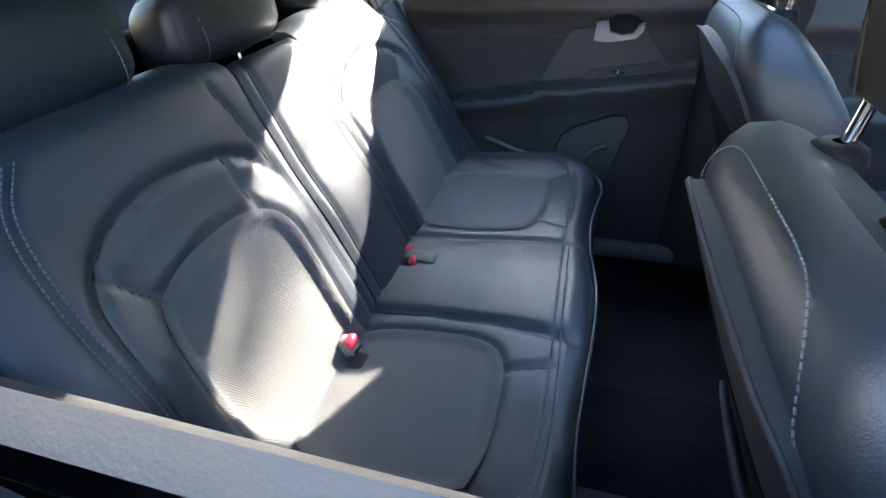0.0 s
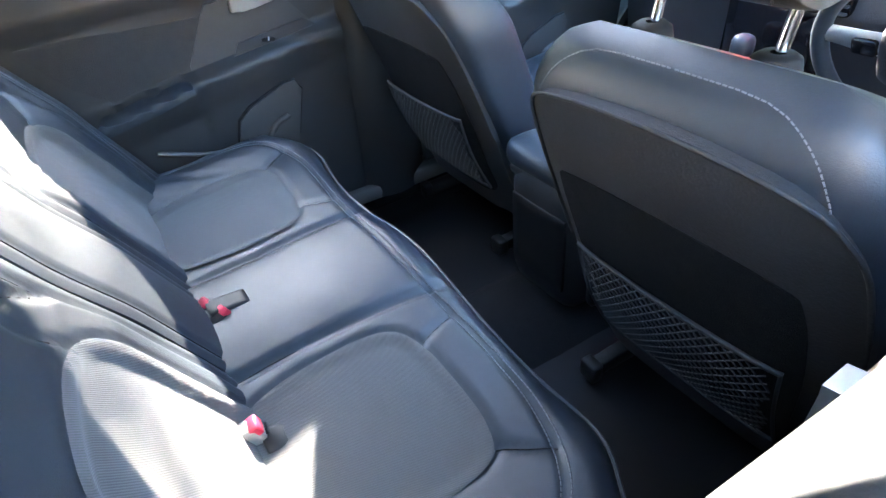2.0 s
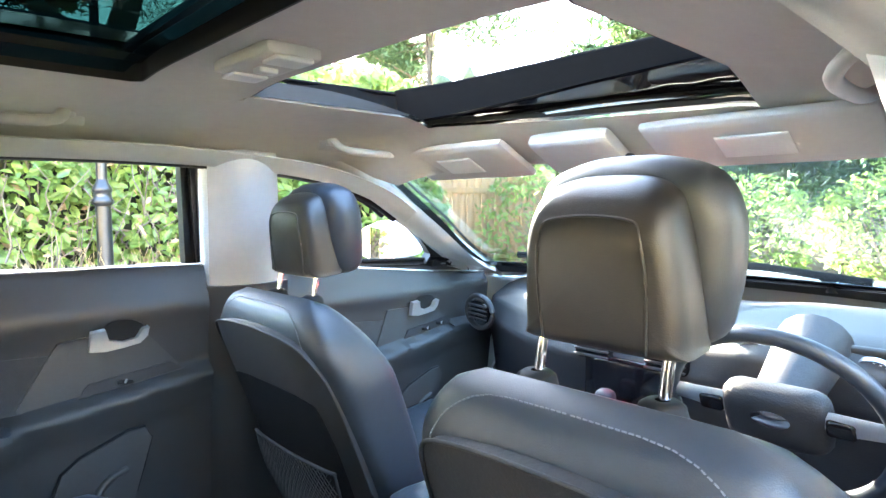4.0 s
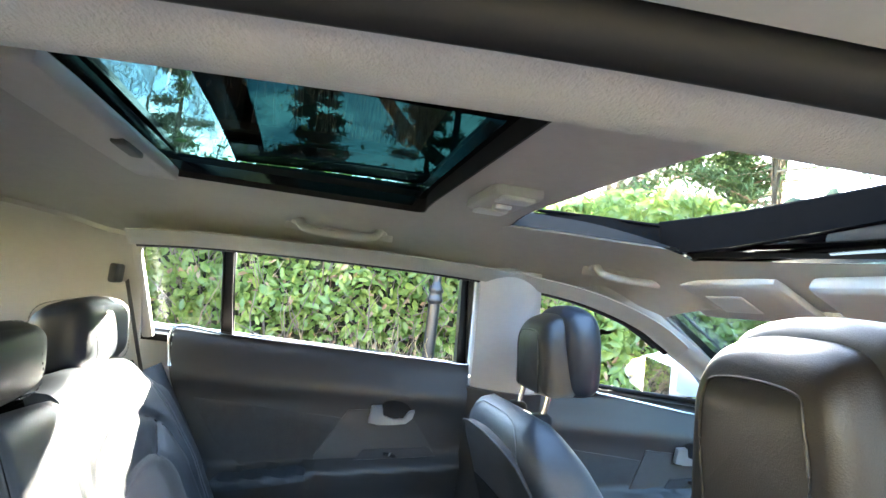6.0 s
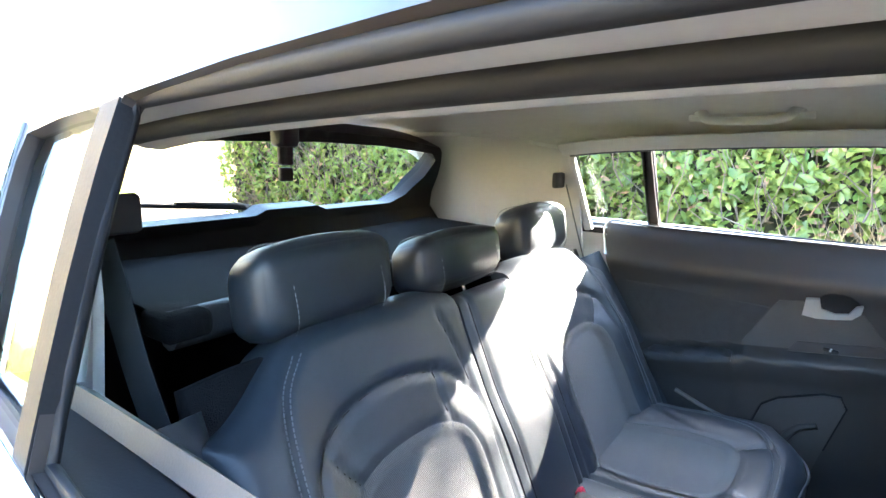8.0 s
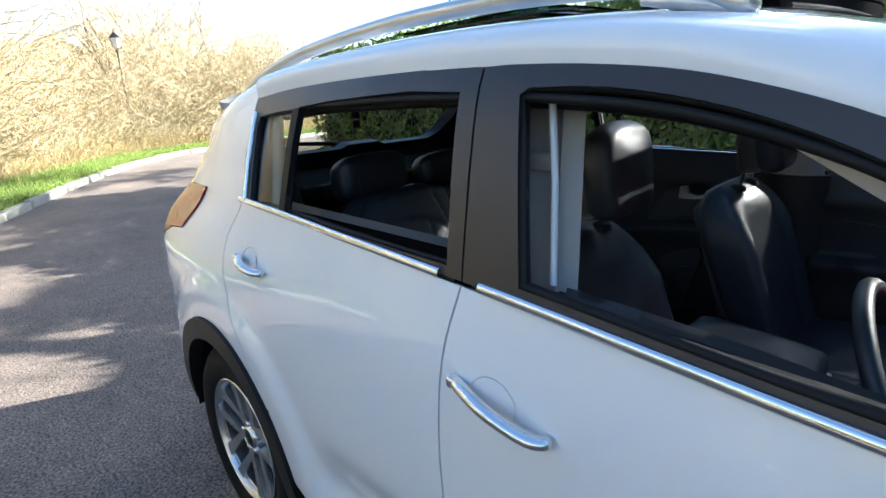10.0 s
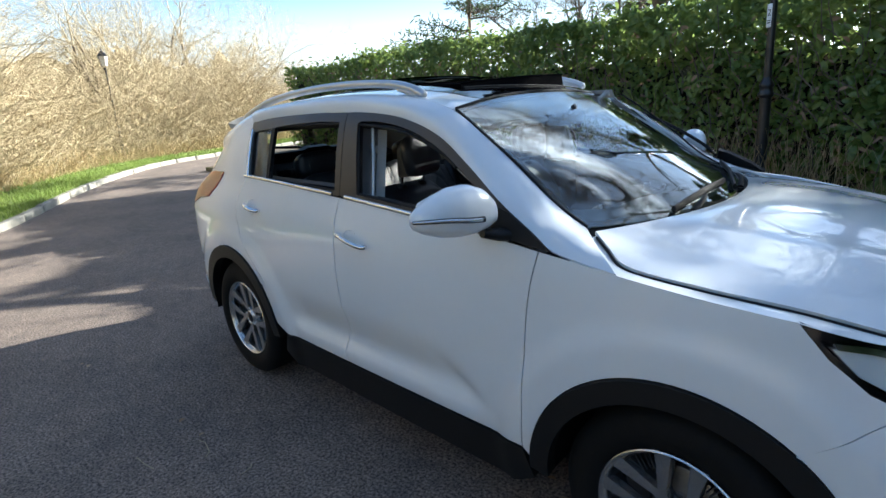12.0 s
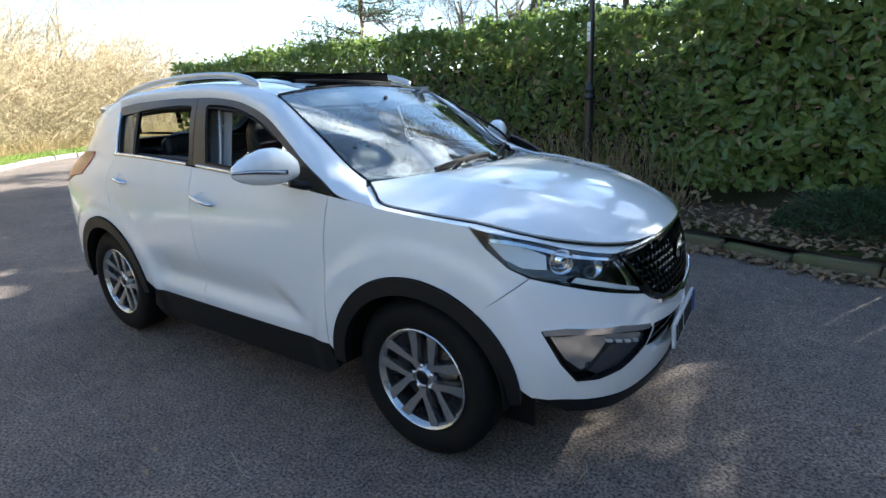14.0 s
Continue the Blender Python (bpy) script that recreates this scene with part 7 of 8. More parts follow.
def front_trim_y(x, z):
    y = .765 + .03 * ss(.5, .8, x) + roll_over(z, 1.06, 1.205 - .045 * ss(.2, .8, x), .060) - .010 * math.exp(-((z - 1.08) / .03) ** 2)
    a = front_arm(x)
    return y - .050 * ss(a + .006, a - .018, z) * (1 - .3 * ss(a - .03, a - .10, z))


HANDLE = [(-.062, .000), (-.057, .043), (-.028, .046), (-.022, .021), (.008, .013), (.036, .018), (.050, .038), (.064, .042), (.060, .022), (.043, .006), (.008, .000), (-.030, -.004)]


def door_inside(sy, outline, fy, hx, hz, is_rear):
    """The trim panel of a door with insert, armrest, pull handle, switches and speaker."""
    f = lambda g: g if sy < 0 else mirrored(g)
    at = lambda x, z, d=0.0: np.array([far_x(x, fy(x, z)), -fy(x, z) + d, z])
    sf = lambda d: (lambda x, z: at(x, z, d))
    tr = tagged(piece("door_trim", f(flipped(skin(sf(0), outline, step=.017, t=-.02))), TRIM), "charcoal plastic door trim panel with armrest", "door trim", "door trims")
    add = lambda n, poly, d, m, l="", st=.02, t=-.005: piece(n, f(flipped(skin(sf(d), poly, step=st, t=t))), m, tr, l, sharp=40)
    o, dz = (0.0, 0.0) if is_rear else (.952, -.042)
    arm = arm_line if is_rear else front_arm
    mv = lambda poly: [(x + o, z + dz) for x, z in poly]
    add("cloth_insert", mv([(-.99, 1.068), (-.80, 1.062), (-.588, 1.050), (-.645, .955), (-.655, .940), (-.84, .908), (-.91, .96)]) if is_rear else [(.05, 1.02), (.34, 1.0), (.30, .93), (.05, .91)], .003, TRIM_CLOTH, "dark cloth insert")
    low = [(x, arm(x) + .008) for x in np.linspace(-.33 + o, -.645 + o, 9)]
    add("pull_panel", mv([(-.645, .945), (-.578, 1.058), (-.566, 1.075), (-.515, 1.082), (-.385, 1.072), (-.315, .985)]) + low if is_rear else mv([(-.60, 1.075), (-.385, 1.072), (-.315, .985)]) + low, .005, PULL, "smooth grey panel round the handle", .016)
    if is_rear:
        add("armrest_pad", [(-.90, .872), (-.88, .887), (-.77, .906), (-.66, .924), (-.657, .896), (-.75, .872), (-.88, .850)], .006, LEATHER_B, "padded leather armrest", .012)
    sw = [(x, arm(x) + .030) for x in np.linspace(-.515 + o, -.335 + o, 7)] + [(x, arm(x) + .004) for x in np.linspace(-.305 + o, -.535 + o, 8)]
    add("switch_panel", sw[::-1], .010, DASH, "dark switch tray in the armrest", .012)
    for k in range(1 if is_rear else 2):
        x = -.44 + o + .07 * k
        z = arm(x) + .014
        piece("window_switch", f(box((.030, .012, .009), .003, tuple(at(x, z, .016)), (0, 8, 0))), BLACK, tr, "window switch")
        piece("switch_mark", f(box((.004, .002, .010), .0008, tuple(at(x, z + .004, .0235)), (0, 20, 0))), SILVER, tr)
    POD = [(-.625, .575), (-.605, .70), (-.575, .785), (-.54, .812), (-.44, .850), (-.405, .852), (-.392, .825), (-.43, .70), (-.465, .575)]
    pod = add("speaker_pod", mv(POD), .014, PULL, "raised speaker pod", .02, -.014)
    piece("pod_gap", f(tube([at(x, z, .004) for x, z in mv(POD[1:-1])], .005, 6)), RUBBER, tr)
    piece("speaker_fold", f(tube(curve([at(x + o, z + dz, .014) for x, z in [(-.535, .60), (-.525, .69), (-.49, .745), (-.445, .765)]], 5), .009, 8)), PULL, pod)
    if is_rear:
        piece("pocket_lip", f(tube(curve([at(x, z, .010) for x, z in [(-.80, .772), (-.70, .735), (-.62, .712)]], 5), .008, 8, flat=.7)), POCKET_GREY, tr)
    top = [p for p in outline if p[1] > 1.11]
    # far doors only: added chrome line imitates sky glare on the window sill
    if sy > 0:
        piece("sill_glint", f(tube(curve([at(x, z - .004, -.004) + np.array([0, 0, .008]) for x, z in top], 6), .0055, 8, flat=.7)), CHROME, tr, "added chrome strip imitating the glaring light along the window sill")
    bar = [(hx + x, hz + z) for x, z in HANDLE]
    # no real hollow: a flat black patch paints its shade above the handle
    add("handle_bowl_shade", ring([(hx - .03, hz + .02), (hx - .02, hz + .058), (hx + .03, hz + .062), (hx + .062, hz + .035), (hx + .03, hz + .008)], 4), .007, RUBBER, "flat black patch painted as the shade of the finger hollow", .012, -.003)
    add("inner_handle", bar, .026, SILVER, "satin silver inner door handle", .008, -.016)


def flipped(geo):
    return geo[0], [list(q)[::-1] for q in geo[1]]


for sy in (-1, 1):
    door_inside(sy, REAR_TRIM, rear_trim_y, -.449, 1.050, True)
    door_inside(sy, FRONT_TRIM, front_trim_y, .500, 1.006, False)

def liner(x, y):
    z = 1.602 - .106 * (abs(y) / .72) ** 4 - .055 * ss(-.95, -1.65, x) - .05 * ss(.20, .34, x) - .55 * max(0.0, x - .30) - .01 * math.exp(-((abs(y) - .70) / .03) ** 2)
    return np.array([x, y, z])


# --- pillars ---
for sy in (-1, 1):
    f = (lambda g: g) if sy < 0 else mirrored
    # middle pillar, light above and dark below, with belt
    def bp(u, v):
        z = 1.165 + .36 * u
        x0, x1 = -.222 - .028 * u, -.095 - .050 * u
        return (x0 + (x1 - x0) * v, -(.800 - .105 * u - .035 * math.sin(math.pi * v)), z)
    tagged(piece("middle_pillar", f(solid(sheet(bp, 14, 10, flip=True), .04)), PILLAR), "light grey plastic middle pillar trim", "pillar trim")
    def bl(u, v):
        z = .38 + .79 * u
        return (-.25 - .02 * (1 - u) + (.17) * v, -(.80 - .05 * math.sin(math.pi * v) - .01 * u), z)
    tagged(piece("pillar_foot", f(solid(sheet(bl, 10, 8, flip=True), .04)), TRIM), "dark lower pillar trim", "pillar trim")
    tagged(piece("belt_anchor", f(join(box((.055, .03, .035), .008, (-.175, -.715, 1.385)), box((.035, .02, .012), .004, (-.175, -.698, 1.365)))), PILLAR), "grey belt height anchor on the pillar", "belt anchor")
    tagged(piece("seat_belt", f(tape([(-.172, -.702, 1.372), (-.168, -.728, 1.25), (-.165, -.738, 1.15), (-.16, -.738, .70)], .046, .0015, (1, 0, 0))), BELT), "dark webbing front seat belt on the pillar", "seat belt")
    # windscreen pillar
    def ap(u, v):
        e = along(WS_E, np.linspace(0, 1, len(WS_E)), u)
        lo = body(.70 - .62 * u, 1.20 + .325 * u)
        a, b = np.array([e[0] - .025, e[1] + .035, e[2] - .02]), np.array([lo[0] - .01, lo[1] + .055, lo[2] - .0])
        return a * (1 - v) + b * v + np.array([-.015, .02, 0]) * math.sin(math.pi * v)
    tagged(piece("windscreen_pillar", f(solid(sheet(ap, 16, 8), .02)), PILLAR, far=np.tile([-.6 * i / 16 * (1 - j / 8) + .45 * j / 8 for i in range(17) for j in range(9)], 2)), "light grey windscreen pillar trim", "pillar trim")
    # rear pillar
    def cp(u, v):
        x = -1.075 - .055 * v - .64 * u + .09 * u * v
        zt = liner(x, .697 - .165 * ss(0, .75, u) - .07 * u * u)[2] - .002
        a = max(0, v - .4) / .6 * math.pi / 2
        y = .772 - .03 * min(1, v / .4) - (.045 + .165 * ss(0, .75, u)) * (1 - math.cos(a)) - .07 * u * u
        z = 1.02 + .27 * min(1, v / .4) + (zt - 1.29) * math.sin(a)
        return (x, -y, z)
    tagged(piece("rear_pillar_trim", f(solid(sheet(cp, 18, 30, flip=True), .012)), PILLAR), "light grey rear pillar trim", "pillar trim")
    tagged(piece("quarter_reveal", f(tube([(-1.080, -.780, 1.215), (-1.108, -.748, 1.34), (-1.140, -.715, 1.478)], [.020, .020, .018], 8, flat=.7)), PILLAR), "bright edge trim of the quarter window", "window trim")
    tagged(piece("window_reveal", f(tube([(-.238, -.800, 1.205), (-.250, -.765, 1.36), (-.262, -.735, 1.505)], .016, 8, flat=1.2)), PAINT), "white painted door frame edge", "window trim")
    tagged(piece("front_reveal", f(tube([(-.088, -.815, 1.20), (-.115, -.770, 1.36), (-.145, -.735, 1.505)], .007, 8, flat=1.2)), PAINT), "white painted door frame edge", "window trim")

# --- headliner ---
LH_F = ring([(.285, -.35), (.27, 0), (.225, .32), (.195, .345), (-.24, .35), (-.265, .33), (-.268, -.355), (-.24, -.38), (.255, -.378)], 4)
LH_R = [(-.46, -.36), (-.46, .315), (-.475, .33), (-.965, .33), (-.985, .315), (-.985, -.36), (-.965, -.375), (-.475, -.375)]
l_out = [(.40, -.61), (.415, -.3), (.42, 0), (.415, .3), (.40, .61), (.30, .66), (.10, .70), (-.3, .72), (-1.1, .705), (-1.70, .64), (-1.70, -.64), (-1.1, -.705), (-.3, -.72), (.10, -.70), (.30, -.66)]
front_free = lambda g: np.array([ss(.0, -.35, q[0]) - .5 * ss(.0, .35, q[0]) for q in g[0]])
lh = flipped(skin(liner, l_out, [LH_F, LH_R], step=.035, t=-.035))
under_roof = lambda x, y: roof(min(x, .25), y)[2] - .46 * max(0.0, x - .25) - .020
lh = (np.array([(x, y, min(z, under_roof(x, y)) if x > -.25 else z) for x, y, z in lh[0]]), lh[1])
tagged(piece("headliner", lh, LINER, far=front_free(lh)), "grey-beige cloth headliner with two roof openings", "headliner", kind="structure")
TOPX = np.linspace(-1.13, .44, 44)


def top_rail(x, dy, dz):
    """A point beside the upper edge of the door openings."""
    z = float(np.interp(x, FRAME_TOP[:, 0], FRAME_TOP[:, 1])) - .040
    return body(x, z) + np.array([0, dy, dz])


for sy in (-1, 1):
    f = (lambda g: g) if sy < 0 else mirrored
    tagged(piece("door_seal", f(tube([top_rail(x, .070, -.020) for x in TOPX], .0115, 8)), RUBBER, far=.1), "black rubber door seal along the roof", "seal")
    strip = (np.array([top_rail(x, dy, dz) for x in TOPX for dy, dz in ((.024, -.008), (.040, -.014), (.058, -.016))]), [[3 * i + k, 3 * i + k + 1, 3 * i + k + 4, 3 * i + k + 3] for i in range(43) for k in (0, 1)])
    tagged(piece("roof_flange", f(solid(strip, .004)), FLANGE, far=.1), "pale grey painted roof flange above the door", "flange")
    tagged(piece("frame_seal", f(tube([top_rail(x, .008, -.010) for x in TOPX], .008, 8)), RUBBER, far=.1), "black rubber seal on the door frame", "seal")
    roll = (np.array([top_rail(x, dy, dz) for x in TOPX for dy, dz in ((.086, -.012), (.090, -.020), (.108, -.027), (.130, -.029), (.160, -.012), (.185, .004))]), [[6 * i + k, 6 * i + k + 1, 6 * i + k + 7, 6 * i + k + 6] for i in range(43) for k in range(5)])
    tagged(piece("headliner_edge", f(solid(roll, .004)), LINER, far=.1), "grey-beige rolled edge of the headliner", "headliner")
wall = [(x, y) for x, y in dense(LH_R, .05)]
wl2 = len(wall)
tagged(piece("aperture_wall", solid((np.array([(x * 1.0, y * 1.0, z) for z in (1.592, 1.640) for x, y in wall]), [[i, (i + 1) % wl2, wl2 + (i + 1) % wl2, wl2 + i] for i in range(wl2)]), .003), RUBBER), "black lining of the rear roof opening", "roof window")
lip = dense(shrink(LH_F, .004), .04)
nlip = len(lip)
ap_wall = solid((np.array([(x, y, liner(x, y)[2] + .003 if k < nlip else min(1.632, under_roof(x, y) + .006)) for k, (x, y) in enumerate(lip + lip)]), [[i, (i + 1) % nlip, nlip + (i + 1) % nlip, nlip + i] for i in range(nlip)]), .003)
tagged(piece("aperture_wall", ap_wall, RUBBER, far=front_free(ap_wall)), "black lining of the open sunroof", "roof window")
casc = tagged(piece("blind_cassette", box((.085, .60, .03), .010, (-.995, 0, 1.590)), PILLAR), "grey roller blind housing behind the roof glass", "blind")
piece("blind_grip", box((.02, .10, .012), .004, (-.965, .02, 1.575)), TRIM, casc)
frame_r = [(-.45, -.33), (-.45, .33), (-.99, .33), (-.99, -.33)]
tagged(piece("roof_window_frame", skin(lambda x, y: np.array([x, y, 1.622]), [(p[0] * 1.0, p[1] * 1.06) for p in frame_r], [[(-.49, -.31), (-.49, .31), (-.955, .31), (-.955, -.31)]], step=.05, t=.02), GLOSS), "black border of the rear roof glass", "roof window")
lampu = tagged(piece("dome_lamp", box((.085, .17, .022), .008, (-.365, .06, 1.594)), PILLAR), "grey dome lamp unit in the headliner", "lamp")
for yy in (-.045, .085):
    piece("lamp_lens", box((.055, .045, .008), .003, (-.365, yy + .042, 1.582)), LAMPWHITE, lampu)
piece("lamp_switch", box((.03, .022, .012), .003, (-.365, .06, 1.581)), SILVER, lampu)


def grab(x0, x1, y, z):
    s = 1 if y > 0 else -1
    h = tagged(piece("grab_handle", tube(curve([(x0, y, z), (x0 + .02, y - s * .030, z - .028), ((x0 + x1) / 2, y - s * .036, z - .034), (x1 - .02, y - s * .030, z - .028), (x1, y, z)], 6), [.013] + [.0105] * 23 + [.013], 10), PILLAR), "grey plastic grab handle above the door", "grab handle", "grab handles")
    for x in (x0, x1):
        piece("handle_foot", box((.032, .022, .024), .008, (x, y + s * .004, z - .006)), PILLAR, h)
    piece("handle_recess", box((x1 - x0 + .06, .004, .05), .002, (((x0 + x1) / 2), y + s * .012, z - .008), (s * 28, 0, 0)), LINER, h)


for sy in (-1, 1):
    if sy > 0:
        grab(-.735, -.545, sy * .56, 1.572)
    grab(.0, .22, sy * .58, 1.560)

# --- tail end ---
tgx = lambda z: -1.70 + max(-.02, (z - 1.27) * .6)
TG = [(-.72, .72), (.72, .72), (.735, 1.20), (.685, 1.36), (.645, 1.44), (.59, 1.475), (.35, 1.50), (0, 1.51), (-.35, 1.50), (-.59, 1.475), (-.645, 1.44), (-.685, 1.36), (-.735, 1.20)]
TGH = [(.47, 1.275), (.56, 1.30), (.64, 1.37), (.665, 1.43), (.62, 1.455), (.30, 1.478), (0, 1.483), (-.30, 1.478), (-.62, 1.455), (-.665, 1.43), (-.64, 1.37), (-.56, 1.30), (-.47, 1.275), (-.14, 1.275), (-.10, 1.29), (.10, 1.29), (.14, 1.275)]
TGH = [(y * .90, 1.45 + (z - 1.45) * .93) for y, z in TGH]
tagged(piece("tailgate_trim", skin(lambda y, z: np.array([tgx(z) + .03 * ss(1.33, 1.24, z), y, z]), TG, [TGH], step=.035, t=.06), BLACK), "dark moulded tailgate trim round the rear window", "tailgate trim")
tagged(piece("tailgate_ledge", skin(lambda y, z: np.array([tgx(1.26) + .03 + (1.27 - z) * .5, y, z]), [(-.70, 1.17), (.70, 1.17), (.66, 1.262), (.13, 1.262), (.09, 1.278), (-.09, 1.278), (-.13, 1.262), (-.66, 1.262)], step=.04, t=.03), BLACK), "dark ledge below the rear window", "tailgate trim")
tagged(piece("rear_window", skin(lambda y, z: np.array([tgx(z) - .045, y, z]), [(p[0] * 1.03, p[1]) for p in TGH[:13]], step=.06, t=.004), TINT), "tinted rear window", "window", kind="structure")
tagged(piece("rear_wiper", join(tube([(-1.80, 0, 1.28), (-1.775, -.12, 1.308), (-1.762, -.30, 1.325)], [.014, .010, .006], 6), tube([(-1.775, -.08, 1.298), (-1.755, -.40, 1.328)], .006, 6)), RUBBER), "black rear window wiper", "wiper")
cargo = tagged(piece("cargo_cover", solid(sheet(lambda u, v: (-1.17 - .49 * u, -.60 + 1.2 * v, 1.205 - .012 * math.sin(math.pi * v) + .02 * u), 10, 16), .004), CARPET), "black roll-out cargo cover behind the seats", "cargo cover")
piece("cassette", tube([(-1.185, -.62, 1.205), (-1.185, .62, 1.205)], .028, 12), DASH, cargo)
for sy in (-1, 1):
    piece("cassette_end", box((.085, .075, .042), .014, (-1.195, sy * .60, 1.212)), CARPET, cargo)
tagged(piece("boot_floor", box((.80, 1.3, .06), .01, (-1.5, 0, .62)), CARPET), "black carpeted boot floor", "floor", kind="structure")
for sy in (-1, 1):
    tagged(piece("boot_side", box((.85, .04, .55), .01, (-1.48, sy * .72, .85)), CARPET), "black boot side lining", "lining", kind="structure")
tagged(piece("belt_stalk", join(box((.05, .05, .075), .012, (-1.42, -.22, 1.50)), tube([(-1.42, -.22, 1.47), (-1.418, -.222, 1.425)], .017, 8, flat=.5), box((.014, .034, .03), .004, (-1.418, -.222, 1.405))), TRIM), "dark centre belt buckle hanging from the roof", "belt")

# --- floor, console ---
def floor_fn(u, v):
    x, y = -.95 + 1.85 * u, -.78 + 1.56 * v
    z = .355 + .085 * math.exp(-(y / .14) ** 4) + .02 * ss(.55, .9, x) + .18 * ss(.62, .92, x)
    return (x, y, z + .002 * noise.noise((x * 20, y * 20, 0)))


tagged(piece("car_floor", sheet(floor_fn, 60, 60), CARPET), "black carpeted car floor with centre tunnel", "floor", kind="structure")
for sy in (-1, 1):
    mt = solid(sheet(lambda u, v: (-.36 + .34 * u, sy * (.20 + .40 * v), .366 + .004 * noise.noise((u * 6, v * 6, sy)) + .01 * ss(.8, 1, u)), 12, 12, flip=sy < 0), .006)
    tagged(piece("floor_mat", mt, CARPET), "black carpet floor mat behind the front seat", "floor mat", "floor mats")
    tagged(piece("door_sill", box((1.0, .10, .06), .02, (-.45, sy * .775, .40)), POCKET_GREY), "grey plastic door sill trim", "sill trim")
con = tagged(piece("centre_console", moved(softbox((.62, .225, .34), .05, 8), Matrix.Translation((.19, 0, .60))), DASH), "dark centre console with leather armrest lid", "console")
piece("armrest_lid", moved(softbox((.34, .20, .075), .034, 8, .006), Matrix.Translation((.03, 0, .795)) @ pose(0, 0, 0, 0, 4, 0)), LEATHER, con, "black leather armrest lid")
piece("lid_latch", box((.02, .05, .03), .006, (.205, 0, .775)), SILVER, con)
piece("rear_panel", box((.012, .17, .20), .005, (-.118, 0, .60)), BLACK, con)
piece("console_band", box((.10, .228, .03), .012, (-.06, 0, .745)), TRIM, con)
lev = tagged(piece("hand_brake", tube([(.33, -.05, .755), (.43, -.05, .785), (.50, -.05, .79)], [.016, .014, .016], 10), LEATHER), "black hand brake lever on the console", "lever")
tagged(piece("gear_lever", join(tube([(.52, .02, .74), (.50, .02, .86)], [.03, .012], 10), moved(softbox((.05, .05, .06), .022, 6), Matrix.Translation((.50, .02, .885)))), LEATHER), "black gear lever on the console", "lever")

# --- dashboard ---
def dash_fn(u, v):
    y = -.74 + 1.48 * v
    hood = .035 * math.exp(-((y + .40) / .20) ** 4)
    prof = [(.62, .70), (.60, .86), (.57, .965), (.60, 1.035), (.68, 1.075), (.80, 1.095), (1.0, 1.10), (1.08, 1.09)]
    x, z = [np.interp(u * 7, range(8), [p[i] for p in prof]) for i in (0, 1)]
    k = 1 - abs(2 * v - 1) ** 6
    return (x + .10 * (1 - k) - .05 * (1 - (2 * v - 1) ** 2) * 0 - hood * ss(.2, .5, u) * (1 - ss(.5, .8, u)) * 2.2, y, z + hood * ss(.3, .6, u) * (1 - ss(.7, 1, u)))


da = tagged(piece("dashboard", solid(sheet(dash_fn, 42, 80), .015), DASH), "dark moulded dashboard under the windscreen", "dashboard")
for y in (-.66, .66, -.10, .10):
    vent = piece("air_vent", box((.03, .11, .075), .016, (.575, y, 1.0)), GLOSS, da, "air vent with slats")
    for k in range(4):
        piece("vent_slat", box((.012, .10, .006), .002, (.558, y, .975 + .016 * k)), TRIM, vent)
for y in (.66,):
    piece("vent_ring", tube([(.562 + .01 * abs(math.cos(a)), y + .075 * math.cos(a), 1.0 + .058 * math.sin(a)) for a in np.linspace(0, 2 * math.pi, 30)], .010, 8, caps=False), TRIM, da)
piece("radio_panel", box((.02, .24, .16), .006, (.572, 0, .90)), GLOSS, da, "gloss black radio panel")
DISPLAY = bpy.data.materials.new("red_display")
DISPLAY.use_nodes = True
DISPLAY.node_tree.nodes["Principled BSDF"].inputs["Emission Color"].default_value = (1, .02, .02, 1)
DISPLAY.node_tree.nodes["Principled BSDF"].inputs["Emission Strength"].default_value = 3.0
DISPLAY.node_tree.nodes["Principled BSDF"].inputs["Base Color"].default_value = (.3, .01, .01, 1)
piece("clock_display", box((.01, .14, .034), .003, (.562, -.03, 1.045)), INK, da, "small clock display")
for k in range(4):
    piece("display_bar", box((.004, .010, .018), .001, (.556, .015 - .022 * k - (.012 if k > 1 else 0), 1.045)), DISPLAY, da)
for y in (-.085, .065):
    piece("display_knob", moved(lathe([(0, -.014), (.011, -.013), (.013, 0)], 14, "x"), Matrix.Translation((.56, y, 1.045))), SILVER, da)
# instruments
cl = tagged(piece("instrument_cluster", moved(softbox((.02, .34, .13), .009, 6), Matrix.Translation((.60, -.40, 1.035)) @ pose(0, 0, 0, 0, -16, 0)), INK), "instrument cluster with round dials", "instruments")
for y, r in ((-.40, .060), (-.295, .042), (-.505, .042)):
    base = Matrix.Translation((.583, y, 1.04)) @ pose(0, 0, 0, 0, -16, 0)
    d = piece("dial", moved(lathe([(r * .82, -.004), (r, -.012), (r * 1.06, 0)], 36, "x"), base), SILVER, cl, "round dial with pale marks")
    for k in range(13):
        a = radians(-35 + 250 * k / 12)
        piece("dial_mark", moved(box((.002, .004, .009), .0005, (-.005, -r * .70 * math.cos(a), r * .70 * math.sin(a))), base), DIALWHITE, d)
    piece("needle", moved(box((.003, .004, r * .7), .001, (-.007, -.01, -.008), (40, 0, 0)), base), RED, d)
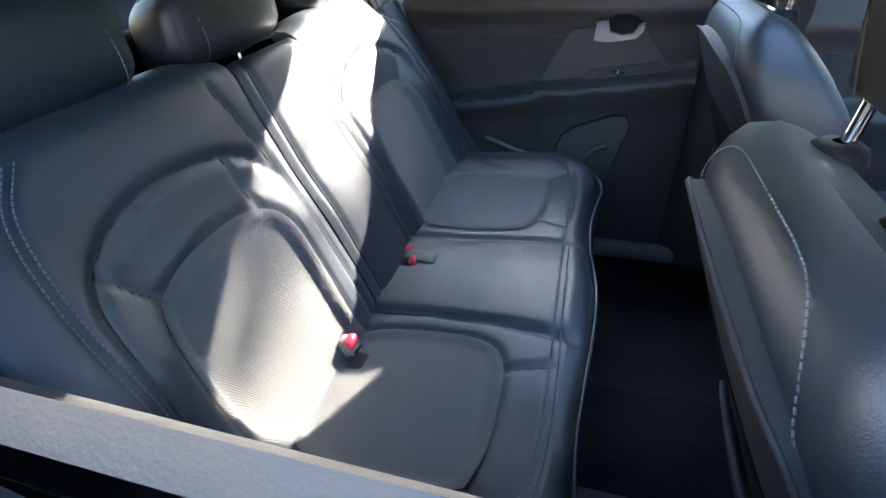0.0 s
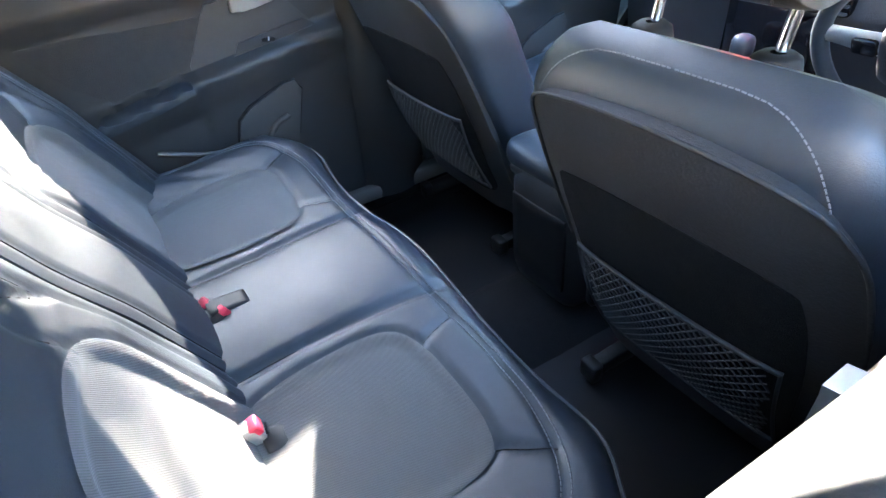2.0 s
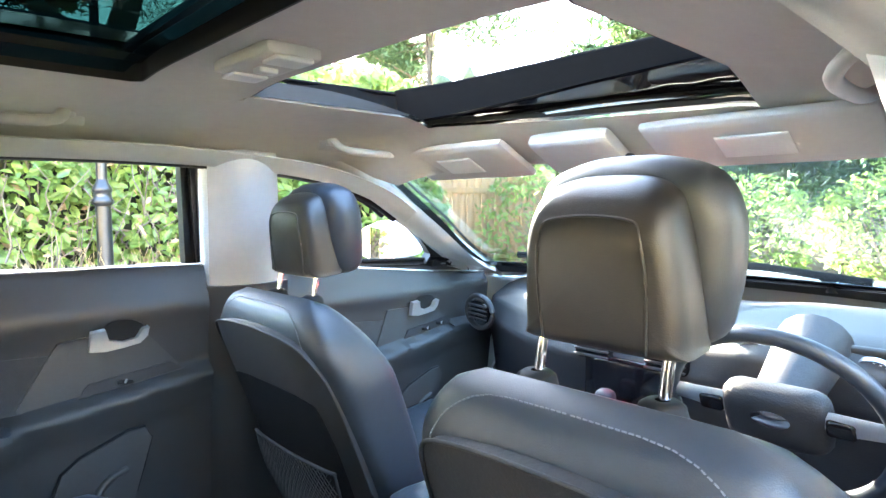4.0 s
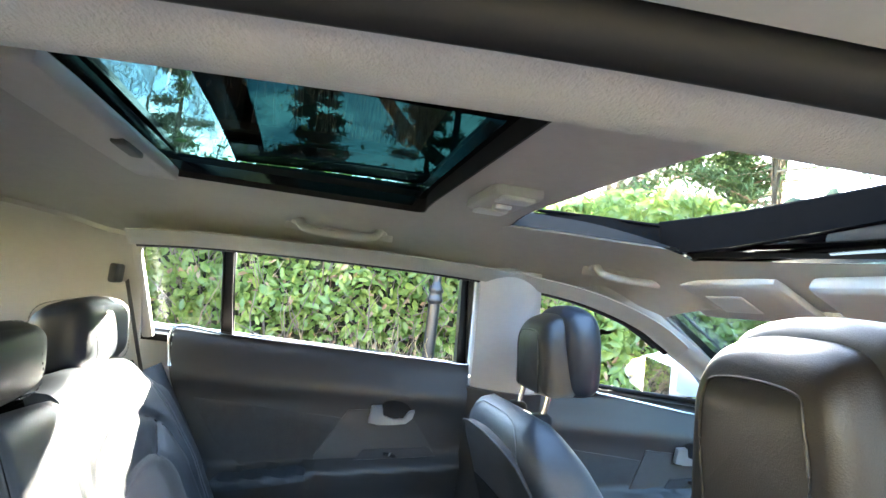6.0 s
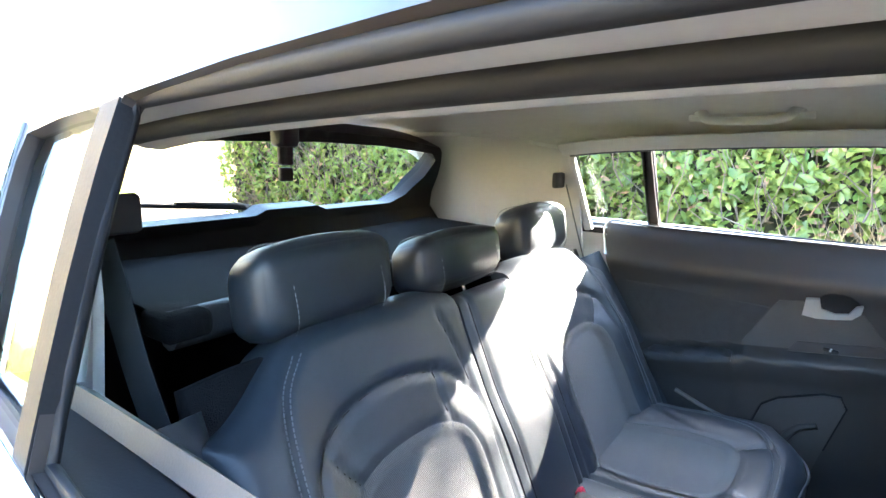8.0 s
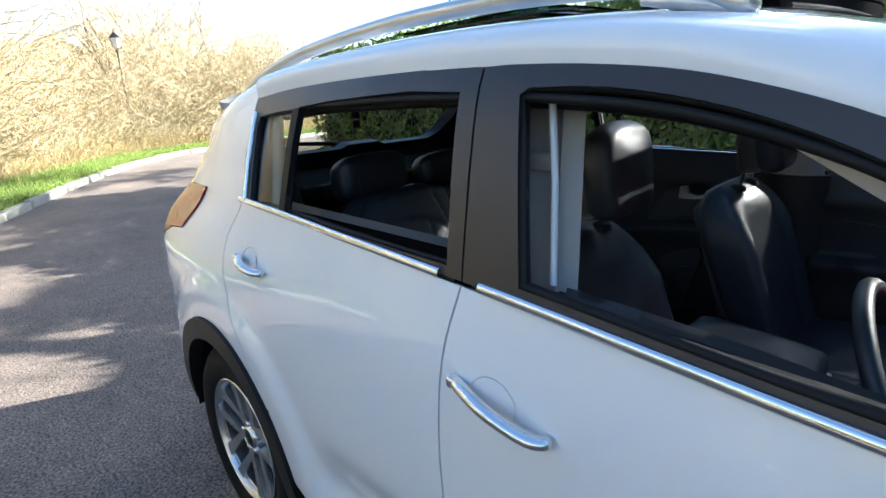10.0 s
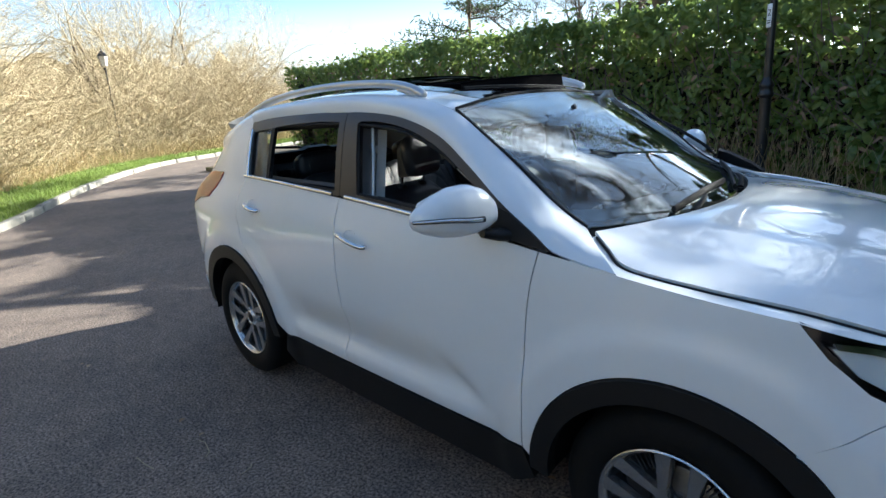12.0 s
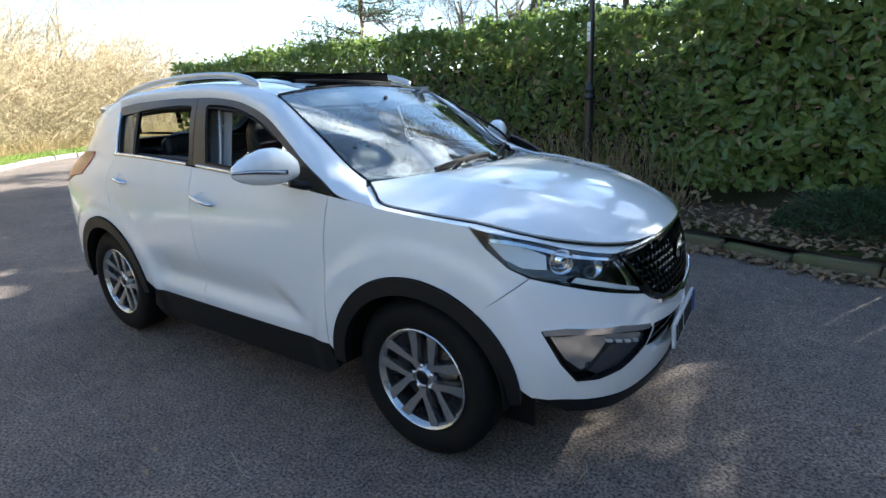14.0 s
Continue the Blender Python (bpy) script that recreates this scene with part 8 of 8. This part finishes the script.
# steering wheel
wm = Matrix.Translation((.36, -.40, .985)) @ pose(0, 0, 0, 0, -24, 0)
sw = tagged(empty("steering_wheel"), "black leather steering wheel with silver inlay", "steering wheel")
sw.location = (0, 0, 0)
piece("wheel_rim", moved(tube([(0, .185 * math.cos(a), .185 * math.sin(a)) for a in np.linspace(0, 2 * math.pi, 49)], .0155, 10, caps=False, up=(1, 0, 0)), wm), LEATHER, sw)
piece("airbag_pad", moved(softbox((.07, .18, .13), .034, 8), wm @ Matrix.Translation((.02, 0, -.005))), DASH, sw)
piece("wheel_badge", moved(lathe([(0, -.004), (.02, -.003), (.027, 0)], 24, "x"), wm @ Matrix.Translation((-.016, 0, .01)) @ Matrix.Diagonal((1, 1.2, .7, 1))), CHROME, sw, "oval badge")
for a, l in ((8, 1), (172, 1), (-90, .9)):
    r0, r1 = .07, .175
    piece("wheel_spoke", moved(tube([(.01, r0 * math.cos(radians(a)), r0 * math.sin(radians(a))), (.0, r1 * math.cos(radians(a)), r1 * math.sin(radians(a)))], [.026, .018], 8, flat=.5, up=(1, 0, 0)), wm), SILVER if a > 0 else DASH, sw)
for s in (-1, 1):
    piece("button_pad", moved(box((.02, .045, .035), .008, (.0, s * .105, .012)), wm), GLOSS, sw)
piece("steering_column", moved(lathe([(.05, 0), (.055, .10), (.07, .26)], 16, "x"), wm), DASH, sw)
# visors and interior mirror
for sy in (-1, 1):
    v = tagged(piece("sun_visor", box((.16, .38, .022), .010, (.345, sy * .36, 1.500), (0, 27, 0)), PILLAR, far=0), "light grey sun visor folded up", "sun visor", "sun visors")
    piece("visor_label", box((.07, .12, .003), .001, (.338, sy * .36, 1.4875), (0, 27, 0)), LAMPWHITE, v, far=0)
tagged(piece("overhead_console", box((.14, .20, .035), .014, (.345, 0, 1.502), (0, 27, 0)), PILLAR), "grey overhead console above the windscreen", "console")
rm = tagged(empty("rear_view_mirror"), "black interior rear-view mirror", "mirror")
rm.location = (0, 0, 0)
piece("mirror_shell", moved(softbox((.035, .24, .065), .016, 8), Matrix.Translation((.40, -.0, 1.462)) @ pose(0, 0, 0, 0, 6, -16)), DASH, rm)
piece("mirror_glass", moved(softbox((.003, .225, .055), .001, 4), Matrix.Translation((.381, .0055, 1.461)) @ pose(0, 0, 0, 0, 6, -16)), MIRROR, rm)
piece("mirror_stem", tube([(.41, 0, 1.48), (.44, 0, 1.505), (.455, 0, 1.515)], .012, 8), DASH, rm)
